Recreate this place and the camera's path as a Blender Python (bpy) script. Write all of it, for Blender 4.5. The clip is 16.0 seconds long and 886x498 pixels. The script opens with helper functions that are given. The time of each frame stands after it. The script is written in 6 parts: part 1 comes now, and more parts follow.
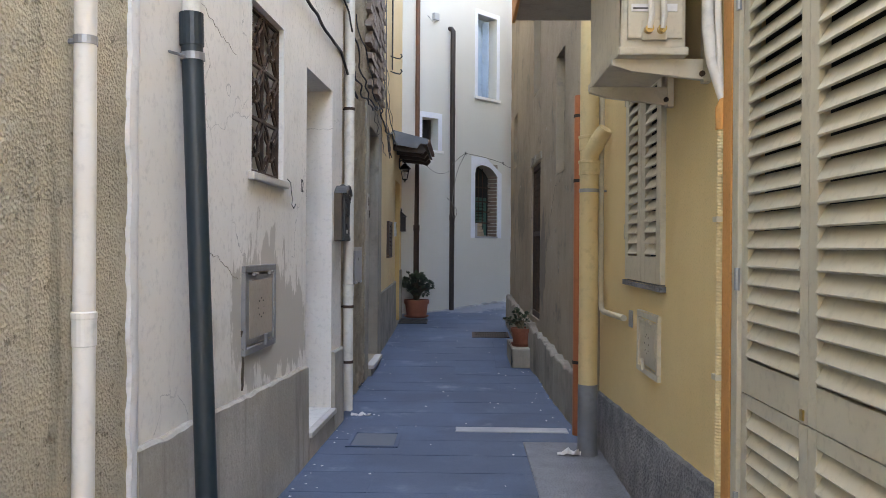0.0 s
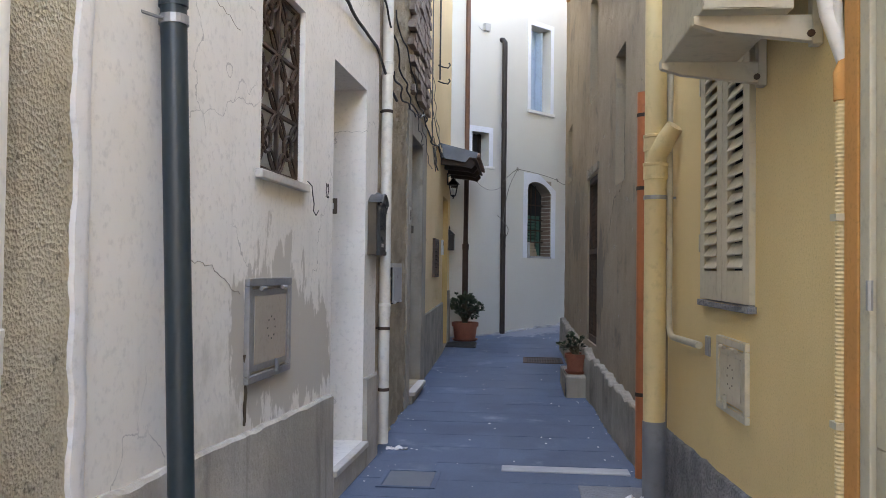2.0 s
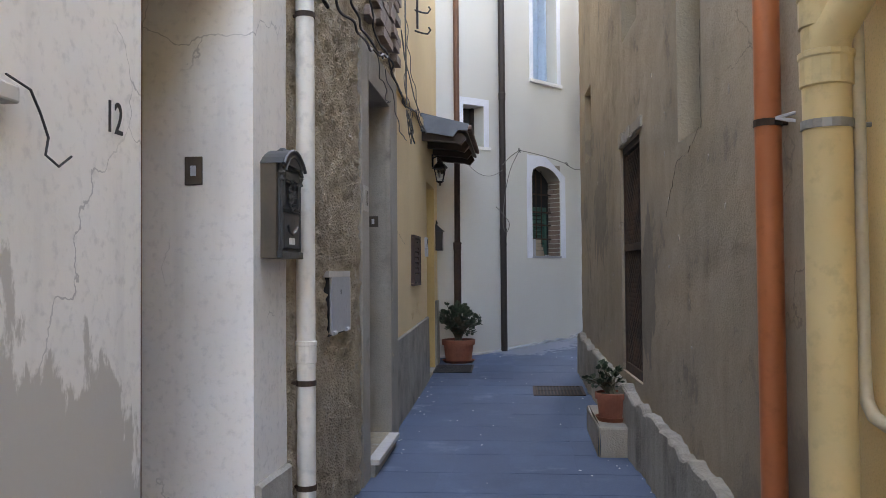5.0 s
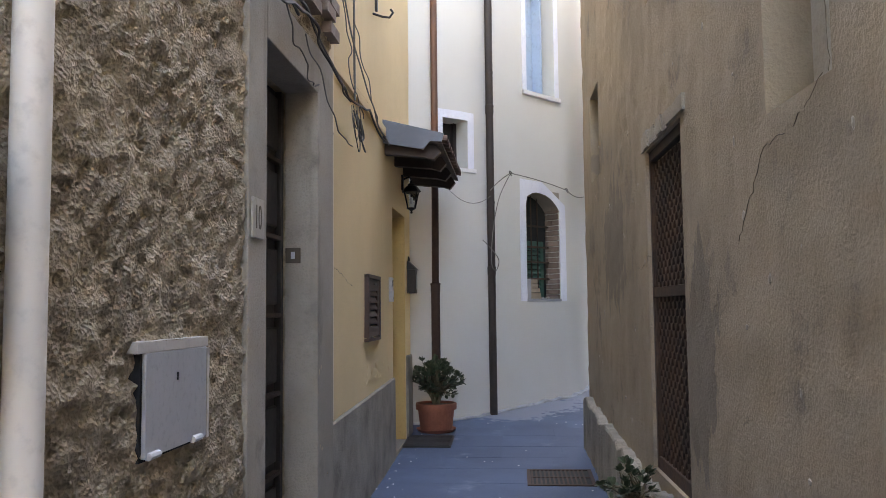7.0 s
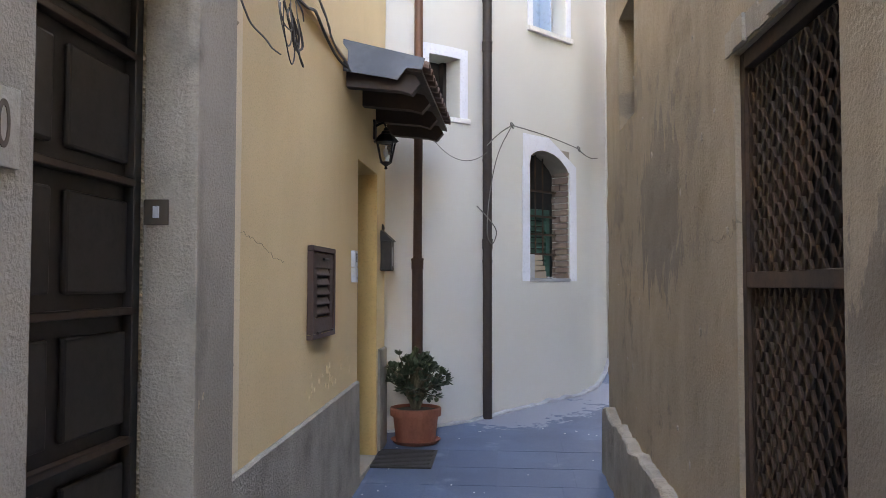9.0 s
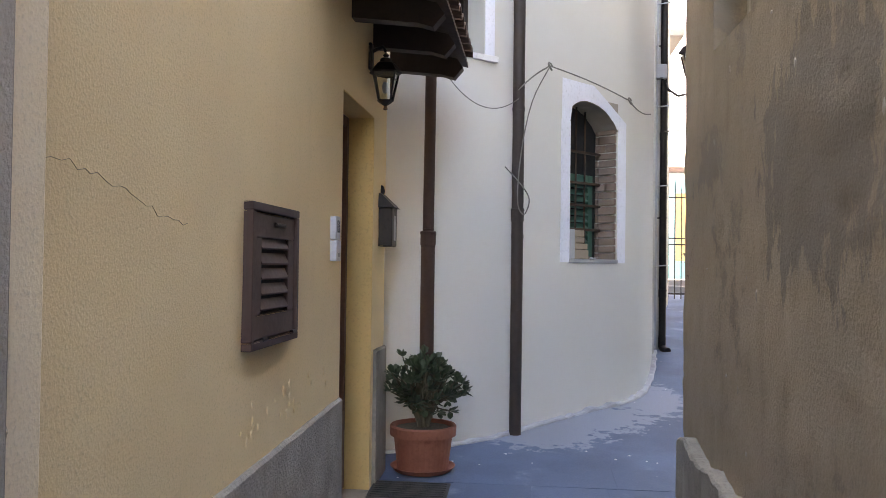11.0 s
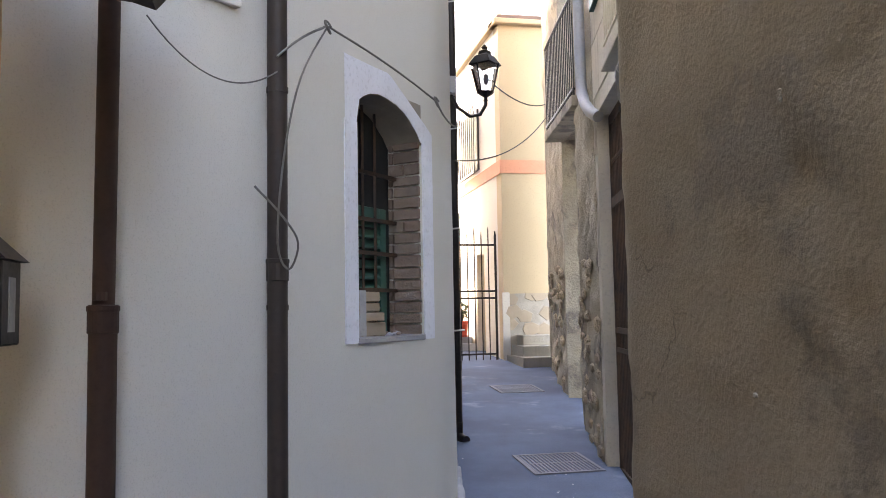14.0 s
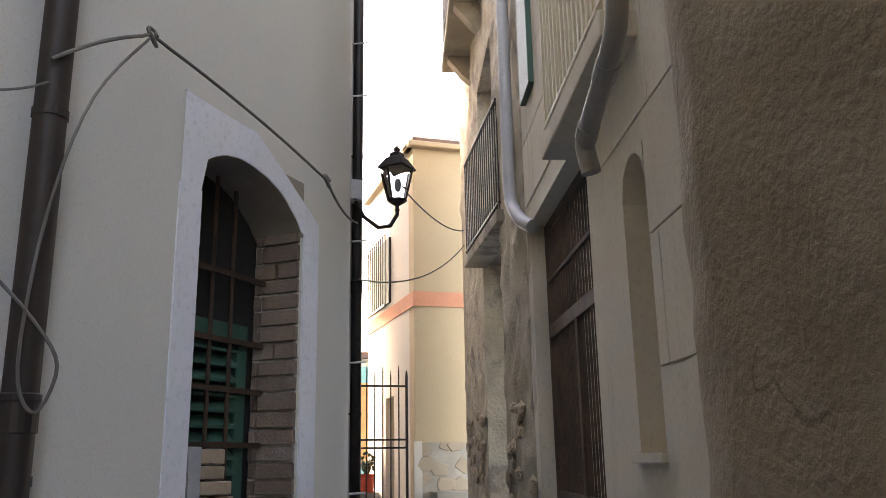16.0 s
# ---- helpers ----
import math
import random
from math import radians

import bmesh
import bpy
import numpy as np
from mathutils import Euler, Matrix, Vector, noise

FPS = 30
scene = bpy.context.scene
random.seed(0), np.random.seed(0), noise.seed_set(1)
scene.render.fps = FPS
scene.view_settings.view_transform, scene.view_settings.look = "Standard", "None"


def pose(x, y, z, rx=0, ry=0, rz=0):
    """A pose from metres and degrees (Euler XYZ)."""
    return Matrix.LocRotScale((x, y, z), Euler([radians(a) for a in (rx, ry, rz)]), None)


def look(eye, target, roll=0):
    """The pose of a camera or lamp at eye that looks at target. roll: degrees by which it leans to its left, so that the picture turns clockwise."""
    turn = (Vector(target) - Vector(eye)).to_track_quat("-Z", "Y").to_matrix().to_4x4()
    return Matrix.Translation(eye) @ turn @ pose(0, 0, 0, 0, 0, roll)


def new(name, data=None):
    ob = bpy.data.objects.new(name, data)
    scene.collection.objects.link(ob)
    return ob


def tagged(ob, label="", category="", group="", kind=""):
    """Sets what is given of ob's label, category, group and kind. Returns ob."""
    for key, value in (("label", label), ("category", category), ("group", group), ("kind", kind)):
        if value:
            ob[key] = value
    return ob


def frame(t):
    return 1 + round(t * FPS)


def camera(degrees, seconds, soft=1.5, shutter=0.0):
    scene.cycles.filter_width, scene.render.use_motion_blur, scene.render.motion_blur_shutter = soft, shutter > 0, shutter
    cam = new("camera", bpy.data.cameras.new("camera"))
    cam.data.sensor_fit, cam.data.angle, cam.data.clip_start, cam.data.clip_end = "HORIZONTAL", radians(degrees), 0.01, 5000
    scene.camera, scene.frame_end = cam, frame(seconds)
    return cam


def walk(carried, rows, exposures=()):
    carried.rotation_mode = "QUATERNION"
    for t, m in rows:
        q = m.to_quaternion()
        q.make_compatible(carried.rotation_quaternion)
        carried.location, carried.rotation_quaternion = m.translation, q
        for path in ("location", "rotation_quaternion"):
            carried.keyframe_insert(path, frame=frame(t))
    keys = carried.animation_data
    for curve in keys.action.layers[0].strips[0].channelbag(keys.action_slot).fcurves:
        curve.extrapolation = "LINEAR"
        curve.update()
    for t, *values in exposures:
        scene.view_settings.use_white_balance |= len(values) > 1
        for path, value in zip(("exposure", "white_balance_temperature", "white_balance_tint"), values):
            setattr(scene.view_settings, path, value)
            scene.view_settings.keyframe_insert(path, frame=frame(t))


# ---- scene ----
cam = camera(56.5, 16.0, soft=0.8)
METRES, EYE, TILT, LEAN, TURN = 13.0, 1.45, 0.0, 0.0, 1.4
ROWS = [
    (0.0, 0.0, 0.0, 0.0, 0.0, -0.18, -0.38),
    (0.5, -0.0009, 0.0016, -0.0, 0.47, -0.18, -0.41),
    (1.0, -0.002, 0.0067, -0.0015, 1.0, -0.06, -0.49),
    (1.5, 0.0014, 0.0258, -0.0034, 1.92, 0.85, -0.22),
    (2.0, 0.0047, 0.0522, -0.0041, 3.74, 1.38, -0.72),
    (2.5, 0.0005, 0.0843, -0.0035, 4.67, 0.31, -0.55),
    (3.0, 0.0021, 0.1178, -0.0033, 4.9, 0.41, 0.45),
    (5.5, 0.0059, 0.2932, 0.001, 3.67, 2.54, 0.37),
    (6.0, 0.0132, 0.3333, 0.0037, 3.89, 3.79, 0.18),
    (6.5, 0.0129, 0.3713, 0.0043, 4.03, 4.01, -0.5),
    (7.0, 0.0154, 0.4085, 0.0056, 3.63, 4.21, 0.61),
    (7.5, 0.0189, 0.4442, 0.0091, 3.55, 4.14, -0.07),
    (8.0, 0.0144, 0.4781, 0.011, 3.5, 4.14, -0.2),
    (8.5, 0.0162, 0.5135, 0.011, 3.28, 3.35, 0.01),
    (11.0, 0.0093, 0.6752, 0.0111, 4.75, 1.02, -0.76),
    (11.5, 0.0098, 0.713, 0.0118, 4.76, 1.19, 0.01),
    (12.0, 0.0049, 0.7505, 0.0118, 1.95, 1.21, 0.76),
    (12.5, 0.0035, 0.7884, 0.0129, -1.22, 0.93, 1.39),
    (13.0, 0.0037, 0.824, 0.0165, -3.44, 0.72, -0.01),
    (13.5, -0.0008, 0.8532, 0.0211, -9.77, 1.29, 0.91),
    (14.0, 0.0039, 0.8795, 0.0248, -12.99, 4.48, 0.99),
    (14.5, 0.0101, 0.9082, 0.027, -14.92, 8.26, 0.37),
    (15.0, 0.0143, 0.9376, 0.0314, -19.1, 13.36, 0.61),
    (15.5, 0.029, 0.9664, 0.0308, -18.99, 14.03, 1.63),
    (16.0, 0.0377, 0.9876, 0.0308, -19.04, 14.29, 1.01),
]
walk(cam, [(t, pose(0, 0, EYE, TILT, LEAN, TURN) @ pose(METRES * x, METRES * y, METRES * z, 90 + pitch, roll, yaw)) for t, x, y, z, yaw, pitch, roll in ROWS],
     exposures=[(0.0, 4.6, 9100, 18), (3.0, 4.72, 9000, 19), (5.5, 4.78, 9200, 20), (7.0, 5.0, 9600, 22), (8.5, 5.25, 9600, 22), (11.0, 5.4, 9600, 23), (12.5, 5.2, 9000, 22), (13.5, 5.15, 8900, 19), (14.2, 4.9, 9600, 24), (14.5, 4.9, 9900, 23), (15.2, 4.6, 10000, 23), (16.0, 4.3, 10000, 22)])

# ---- light ----
world = bpy.data.worlds.new("sky")
scene.world = world
world.use_nodes = True
SUN_UP, SUN_FROM = 34.0, 325.0   # degrees above the horizon; compass bearing from +y, clockwise
wn = world.node_tree
sky = wn.nodes.new("ShaderNodeTexSky")
sky.sky_type, sky.sun_disc = "NISHITA", False
sky.sun_elevation, sky.sun_rotation = radians(SUN_UP), radians(SUN_FROM)
wn.links.new(sky.outputs[0], wn.nodes["Background"].inputs[0])
wn.nodes["Background"].inputs[1].default_value = 0.12
sun = new("sun", bpy.data.lights.new("sun", "SUN"))
sun.data.energy, sun.data.angle, sun.data.color = 0.5, radians(10), (1.0, 0.95, 0.87)
sx, sy = math.sin(radians(SUN_FROM)), math.cos(radians(SUN_FROM))
sun.matrix_world = look((sx * 30, sy * 30, 30 * math.tan(radians(SUN_UP))), (0, 0, 0))


# ---- materials ----
def rgb(c):
    return (*c, 1.0)


def surface(name, base, alt=None, grain=40.0, patch=1.2, rough=0.85, metal=0.0, bump=0.3, relief=0.004, streak=0.0,
            stain_or_shade=None, stain_or_shade_at=(0.55, 0.7), stain_or_shade_size=0.8, pits=0.0, island=0.0, blots=(), blot=None, cracks=None):
    """Painted, plastered or bare surface: two scales of colour, stains or painted pit shade, streaks and fine relief,
    in metres.
    """
    m = bpy.data.materials.new(name)
    m.use_nodes = True
    t = m.node_tree
    n, l = t.nodes, t.links
    p = n["Principled BSDF"]
    co = n.new("ShaderNodeTexCoord")
    alt = alt or tuple(c * 0.75 for c in base)

    def noisy(scale, detail=6, stretch=None, rough_=0.6):
        t_ = n.new("ShaderNodeTexNoise")
        t_.inputs["Scale"].default_value, t_.inputs["Detail"].default_value, t_.inputs["Roughness"].default_value = scale, detail, rough_
        if stretch:
            mp = n.new("ShaderNodeMapping")
            mp.inputs["Scale"].default_value = stretch
            l.new(co.outputs["Object"], mp.inputs[0])
            l.new(mp.outputs[0], t_.inputs["Vector"])
        else:
            l.new(co.outputs["Object"], t_.inputs["Vector"])
        return t_.outputs["Fac"]

    def ramp(v, a, b):
        r = n.new("ShaderNodeMapRange")
        r.interpolation_type = "SMOOTHSTEP"
        r.inputs[1].default_value, r.inputs[2].default_value = a, b
        l.new(v, r.inputs[0])
        return r.outputs[0]

    def mix(fac, a, b, k=1.0):
        x = n.new("ShaderNodeMix")
        x.data_type = "RGBA"
        if k != 1.0:
            mu = n.new("ShaderNodeMath")
            mu.operation = "MULTIPLY"
            mu.inputs[1].default_value = k
            l.new(fac, mu.inputs[0])
            fac = mu.outputs[0]
        l.new(fac, x.inputs[0])
        for s, v in ((x.inputs[6], a), (x.inputs[7], b)):
            if isinstance(v, tuple):
                s.default_value = rgb(v)
            else:
                l.new(v, s)
        return x.outputs[2]

    c = mix(ramp(noisy(patch), 0.35, 0.65), base, alt)
    fine = noisy(grain, 5)
    c = mix(ramp(fine, 0.5, 0.72), c, tuple(v * 0.72 for v in base), 0.6)
    if streak:
        c = mix(ramp(noisy(5.0, 4, (1.6, 1.6, 0.16)), 0.52, 0.75), c, tuple(v * 0.55 for v in alt), streak)
    if stain_or_shade:
        c = mix(ramp(noisy(stain_or_shade_size, 8, None, 0.65), *stain_or_shade_at), c, stain_or_shade)
    for centre, size in blots:
        vs = n.new("ShaderNodeVectorMath")
        vs.operation = "SUBTRACT"
        vs.inputs[1].default_value = centre
        l.new(co.outputs["Object"], vs.inputs[0])
        vd = n.new("ShaderNodeVectorMath")
        vd.operation = "DIVIDE"
        vd.inputs[1].default_value = size
        l.new(vs.outputs[0], vd.inputs[0])
        vl = n.new("ShaderNodeVectorMath")
        vl.operation = "LENGTH"
        l.new(vd.outputs[0], vl.inputs[0])
        ws = n.new("ShaderNodeMath")
        ws.operation = "MULTIPLY_ADD"
        ws.inputs[1].default_value = 2.4
        l.new(noisy(6.0, 7, (1.4, 1.4, 0.55), 0.65), ws.inputs[0])
        l.new(vl.outputs["Value"], ws.inputs[2])
        c = mix(ramp(ws.outputs[0], 2.2, 2.05), c, blot)
    if cracks:
        cv = n.new("ShaderNodeTexVoronoi")
        cv.feature = "DISTANCE_TO_EDGE"
        cv.inputs["Scale"].default_value = cracks
        dz = n.new("ShaderNodeTexNoise")
        dz.inputs["Scale"].default_value, dz.inputs["Detail"].default_value = 3.5, 6
        l.new(co.outputs["Object"], dz.inputs["Vector"])
        dm = n.new("ShaderNodeVectorMath")
        dm.operation = "MULTIPLY_ADD"
        dm.inputs[1].default_value = (0.5, 0.5, 0.5)
        l.new(dz.outputs["Color"], dm.inputs[0])
        l.new(co.outputs["Object"], dm.inputs[2])
        l.new(dm.outputs[0], cv.inputs["Vector"])
        cm = n.new("ShaderNodeMath")
        cm.operation = "MULTIPLY"
        l.new(ramp(cv.outputs["Distance"], 0.0042, 0.0014), cm.inputs[0])
        l.new(ramp(noisy(0.9, 3), 0.50, 0.58), cm.inputs[1])
        c = mix(cm.outputs[0], c, tuple(v * 0.6 for v in base))
    if island:
        g = n.new("ShaderNodeObjectInfo")
        c = mix(g.outputs["Random"], c, tuple(v * (1 - island) for v in base), 0.8)
    l.new(c, p.inputs["Base Color"])
    p.inputs["Metallic"].default_value = metal
    rr = n.new("ShaderNodeMapRange")
    rr.inputs[3].default_value, rr.inputs[4].default_value = max(0.05, rough - 0.12), min(1.0, rough + 0.1)
    l.new(fine, rr.inputs[0])
    l.new(rr.outputs[0], p.inputs["Roughness"])
    b = n.new("ShaderNodeBump")
    b.inputs["Strength"].default_value, b.inputs["Distance"].default_value = bump, relief
    h = fine
    if pits:
        v = n.new("ShaderNodeTexVoronoi")
        v.inputs["Scale"].default_value = pits
        l.new(co.outputs["Object"], v.inputs["Vector"])
        ad = n.new("ShaderNodeMath")
        ad.operation = "ADD"
        l.new(fine, ad.inputs[0])
        l.new(v.outputs["Distance"], ad.inputs[1])
        h = ad.outputs[0]
    l.new(h, b.inputs["Height"])
    l.new(b.outputs[0], p.inputs["Normal"])
    return m


def glassy(name, tint=(0.9, 0.95, 0.95), rough=0.03):
    m = bpy.data.materials.new(name)
    m.use_nodes = True
    p = m.node_tree.nodes["Principled BSDF"]
    p.inputs["Base Color"].default_value = rgb(tint)
    p.inputs["Roughness"].default_value, p.inputs["Transmission Weight"].default_value = rough, 1.0
    return m


# the blue in both floor colours paints in the sky's reflection
M_ASPHALT = surface("paving", (0.072, 0.112, 0.18), (0.048, 0.077, 0.126), 70, 1.2, 0.8, bump=0.5, relief=0.005, stain_or_shade=(0.24, 0.275, 0.33), stain_or_shade_at=(0.56, 0.8), stain_or_shade_size=1.9, blots=[((0.0, 15.35, 0.3), (0.55, 0.5, 9)), ((0.45, 15.9, 0.3), (0.5, 0.55, 9)), ((0.95, 16.7, 0.35), (0.4, 0.8, 9))], blot=(0.185, 0.21, 0.255))
M_SLAB = surface("paving_slab", (0.072, 0.112, 0.18), (0.048, 0.077, 0.126), 70, 1.2, 0.8, bump=0.5, relief=0.005, stain_or_shade=(0.24, 0.275, 0.33), stain_or_shade_at=(0.56, 0.8), stain_or_shade_size=1.9, blots=[((0.0, 15.35, 0.3), (0.55, 0.5, 9)), ((0.45, 15.9, 0.3), (0.5, 0.55, 9)), ((0.95, 16.7, 0.35), (0.4, 0.8, 9))], blot=(0.185, 0.21, 0.255), island=0.22)
M_PAVER = surface("stone_paver", (0.13, 0.15, 0.18), (0.1, 0.115, 0.14), 70, 1.5, 0.78, bump=0.3, relief=0.003, stain_or_shade=(0.2, 0.22, 0.25), stain_or_shade_at=(0.6, 0.8), stain_or_shade_size=2.5, island=0.25)
M_CEMENT = surface("pale_cement", (0.42, 0.43, 0.44), (0.3, 0.31, 0.33), 50, 2, 0.9, bump=0.5, relief=0.006)
# its fine dark spots paint the shade in the roughcast's pits
M_TANROUGH = surface("tan_roughcast", (0.62, 0.54, 0.39), (0.49, 0.425, 0.305), 110, 1.3, 0.95, bump=1.0, relief=0.011, streak=0.8, stain_or_shade=(0.27, 0.225, 0.155), stain_or_shade_at=(0.58, 0.68), stain_or_shade_size=22, pits=80)
M_WHITEWALL = surface("offwhite_plaster", (0.83, 0.80, 0.75), (0.75, 0.72, 0.665), 30, 0.8, 0.85, bump=0.25, relief=0.004, streak=0.2, stain_or_shade=(0.56, 0.53, 0.47), stain_or_shade_at=(0.62, 0.72), stain_or_shade_size=0.7, blots=[((-1.1, 4.5, 1.05), (1.0, 0.6, 0.46)), ((-1.1, 5.1, 0.95), (1.0, 0.45, 0.3))], blot=(0.52, 0.485, 0.43), cracks=0.9)
M_WHITEPAINT = surface("white_paint", (0.8, 0.79, 0.77), (0.74, 0.73, 0.72), 30, 0.8, 0.7, bump=0.12, relief=0.003)
M_DAMP = surface("damp_render", (0.47, 0.43, 0.37), (0.35, 0.32, 0.27), 35, 1.3, 0.9, bump=0.7, relief=0.008, streak=0.6, stain_or_shade=(0.56, 0.54, 0.49), stain_or_shade_at=(0.6, 0.75), stain_or_shade_size=1.6)
M_ROUGH = surface("rubble_render", (0.51, 0.42, 0.295), (0.34, 0.275, 0.195), 80, 3.0, 0.95, bump=1.0, relief=0.014, stain_or_shade=(0.46, 0.42, 0.34), stain_or_shade_at=(0.56, 0.72), stain_or_shade_size=9, pits=75)
M_SMOOTHGREY = surface("smooth_grey_cement", (0.37, 0.33, 0.275), (0.29, 0.26, 0.215), 80, 1.6, 0.92, bump=0.8, relief=0.008, streak=0.4, stain_or_shade=(0.22, 0.2, 0.17), stain_or_shade_at=(0.57, 0.72), stain_or_shade_size=2.2)
M_PLINTH = surface("worn_cement", (0.34, 0.31, 0.26), (0.24, 0.22, 0.19), 60, 3.0, 0.95, bump=1.0, relief=0.015, streak=0.3, stain_or_shade=(0.18, 0.165, 0.14), stain_or_shade_at=(0.55, 0.68), stain_or_shade_size=3)
M_YELLOW = surface("yellow_plaster", (0.75, 0.565, 0.285), (0.70, 0.52, 0.255), 110, 0.9, 0.85, bump=0.5, relief=0.004, streak=0.05)
M_YELLOW2 = surface("pale_yellow_plaster", (0.77, 0.59, 0.335), (0.72, 0.545, 0.305), 100, 0.9, 0.85, bump=0.5, relief=0.004, streak=0.05)
M_TRIMPALE = surface("pale_cream_plaster", (0.82, 0.69, 0.49), (0.77, 0.64, 0.45), 90, 1.2, 0.85, bump=0.4, relief=0.004, streak=0.1)
M_OCHRE = surface("ochre_jamb", (0.66, 0.44, 0.18), (0.6, 0.4, 0.16), 60, 0.9, 0.8, bump=0.2, relief=0.002)
M_ORANGETRIM = surface("orange_trim", (0.62, 0.29, 0.09), (0.55, 0.25, 0.08), 60, 0.9, 0.8, bump=0.2, relief=0.002)
M_GREYDADO = surface("grey_roughcast", (0.27, 0.272, 0.285), (0.17, 0.175, 0.19), 70, 5, 0.95, bump=1.0, relief=0.02, pits=45)
M_GREYWALL = surface("grey_brown_render", (0.37, 0.30, 0.22), (0.28, 0.23, 0.17), 60, 0.8, 0.92, bump=0.7, relief=0.008, streak=0.22, cracks=0.8, stain_or_shade=(0.225, 0.19, 0.15), stain_or_shade_at=(0.57, 0.63), stain_or_shade_size=1.6, blots=[((0.8, 11.55, 2.0), (1.0, 0.6, 0.48)), ((0.8, 9.0, 1.3), (1.0, 0.3, 0.5))], blot=(0.2, 0.172, 0.138))
M_WHITEBLDG = surface("cream_painted_plaster", (0.635, 0.63, 0.59), (0.60, 0.595, 0.56), 150, 0.5, 0.8, bump=0.15, relief=0.003)
M_BRICK = surface("old_brick", (0.28, 0.205, 0.165), (0.23, 0.18, 0.155), 60, 5, 0.95, bump=0.9, relief=0.01, stain_or_shade=(0.37, 0.335, 0.3), stain_or_shade_at=(0.5, 0.7), stain_or_shade_size=6, island=0.35)
M_MORTAR = surface("mortar", (0.36, 0.32, 0.27), None, 60, 3, 0.95, bump=0.8, relief=0.008)
M_PVCWHITE = surface("ivory_pvc", (0.72, 0.69, 0.63), (0.66, 0.62, 0.55), 20, 1.5, 0.5, bump=0.05, relief=0.001, streak=0.15)
M_PVCTEAL = surface("dark_teal_paint", (0.018, 0.034, 0.043), (0.014, 0.027, 0.036), 30, 2, 0.45, bump=0.08, relief=0.001, stain_or_shade=(0.3, 0.32, 0.33), stain_or_shade_at=(0.735, 0.74), stain_or_shade_size=9)
M_PVCORANGE = surface("orange_pvc", (0.5, 0.155, 0.062), (0.43, 0.13, 0.055), 20, 1.5, 0.45, bump=0.05, relief=0.001)
M_PVCYELLOW = surface("yellow_painted_pipe", (0.70, 0.56, 0.31), (0.64, 0.5, 0.27), 20, 1.5, 0.6, bump=0.1, relief=0.001, streak=0.2)
M_PIPEGREY = surface("grey_painted_pipe", (0.2, 0.215, 0.24), None, 20, 2, 0.6, bump=0.1, relief=0.001)
M_PIPEPALE = surface("grey_plastic_pipe", (0.3, 0.29, 0.28), (0.24, 0.23, 0.22), 20, 3, 0.55, bump=0.05, relief=0.001, streak=0.3)
M_BROWNMETAL = surface("dark_brown_metal", (0.03, 0.02, 0.018), (0.023, 0.016, 0.015), 20, 2, 0.6, metal=0.0, bump=0.05, relief=0.001)
M_IRON = surface("black_iron", (0.02, 0.02, 0.022), (0.035, 0.03, 0.028), 40, 4, 0.5, metal=0.6, bump=0.2, relief=0.001)
M_RUST = surface("rusty_iron", (0.05, 0.035, 0.028), (0.09, 0.05, 0.032), 40, 4, 0.8, metal=0.3, bump=0.4, relief=0.002)
M_STEEL = surface("dull_steel", (0.36, 0.37, 0.38), (0.28, 0.29, 0.3), 30, 4, 0.5, metal=0.6, bump=0.1, relief=0.001)
M_GREYBOX = surface("grey_box_paint", (0.42, 0.43, 0.44), (0.37, 0.38, 0.39), 40, 3, 0.5, bump=0.05, relief=0.001)
M_TAUPE = surface("taupe_panel", (0.4, 0.35, 0.29), (0.36, 0.31, 0.26), 40, 3, 0.7, bump=0.1, relief=0.001)
M_SHUTTER = surface("grey_beige_shutter", (0.55, 0.495, 0.375), (0.5, 0.45, 0.34), 25, 2, 0.55, bump=0.08, relief=0.001, streak=0.1)
M_ACBODY = surface("beige_appliance", (0.58, 0.52, 0.4), (0.52, 0.46, 0.35), 25, 2, 0.6, bump=0.05, relief=0.001, streak=0.2)
M_WOOD = surface("dark_brown_wood", (0.055, 0.03, 0.018), (0.04, 0.022, 0.014), 30, 3, 0.5, bump=0.2, relief=0.002)
M_WOODRED = surface("reddish_wood", (0.16, 0.065, 0.035), (0.11, 0.045, 0.025), 30, 3, 0.5, bump=0.2, relief=0.002)
M_DARKDOOR = surface("black_brown_door", (0.03, 0.024, 0.02), (0.022, 0.018, 0.015), 30, 3, 0.5, bump=0.2, relief=0.002)
M_BEAM = surface("canopy_timber", (0.05, 0.03, 0.024), (0.035, 0.022, 0.018), 25, 3, 0.65, bump=0.3, relief=0.003)
M_TILE = surface("clay_tile", (0.2, 0.12, 0.09), (0.12, 0.08, 0.065), 40, 6, 0.9, bump=0.5, relief=0.004, island=0.4)
M_FLASH = surface("grey_flashing", (0.1, 0.115, 0.14), (0.07, 0.08, 0.1), 20, 3, 0.45, metal=0.4, bump=0.1, relief=0.001)
M_TERRA = surface("terracotta", (0.29, 0.095, 0.055), (0.23, 0.075, 0.045), 40, 5, 0.75, bump=0.15, relief=0.001)
M_SOIL = surface("soil", (0.06, 0.045, 0.03), None, 80, 6, 0.95, bump=1, relief=0.01)
M_LEAF = surface("succulent_leaf", (0.045, 0.075, 0.035), (0.03, 0.05, 0.026), 20, 9, 0.5, bump=0.05, relief=0.001, island=0.3)
M_STEM = surface("stem", (0.11, 0.095, 0.06), None, 30, 6, 0.85, bump=0.3, relief=0.002)
M_GREENSHUT = surface("green_shutter", (0.03, 0.12, 0.095), (0.022, 0.09, 0.07), 30, 3, 0.5, bump=0.1, relief=0.001)
M_MARBLE = surface("pale_stone", (0.6, 0.56, 0.5), (0.52, 0.49, 0.44), 30, 3, 0.6, bump=0.1, relief=0.001)
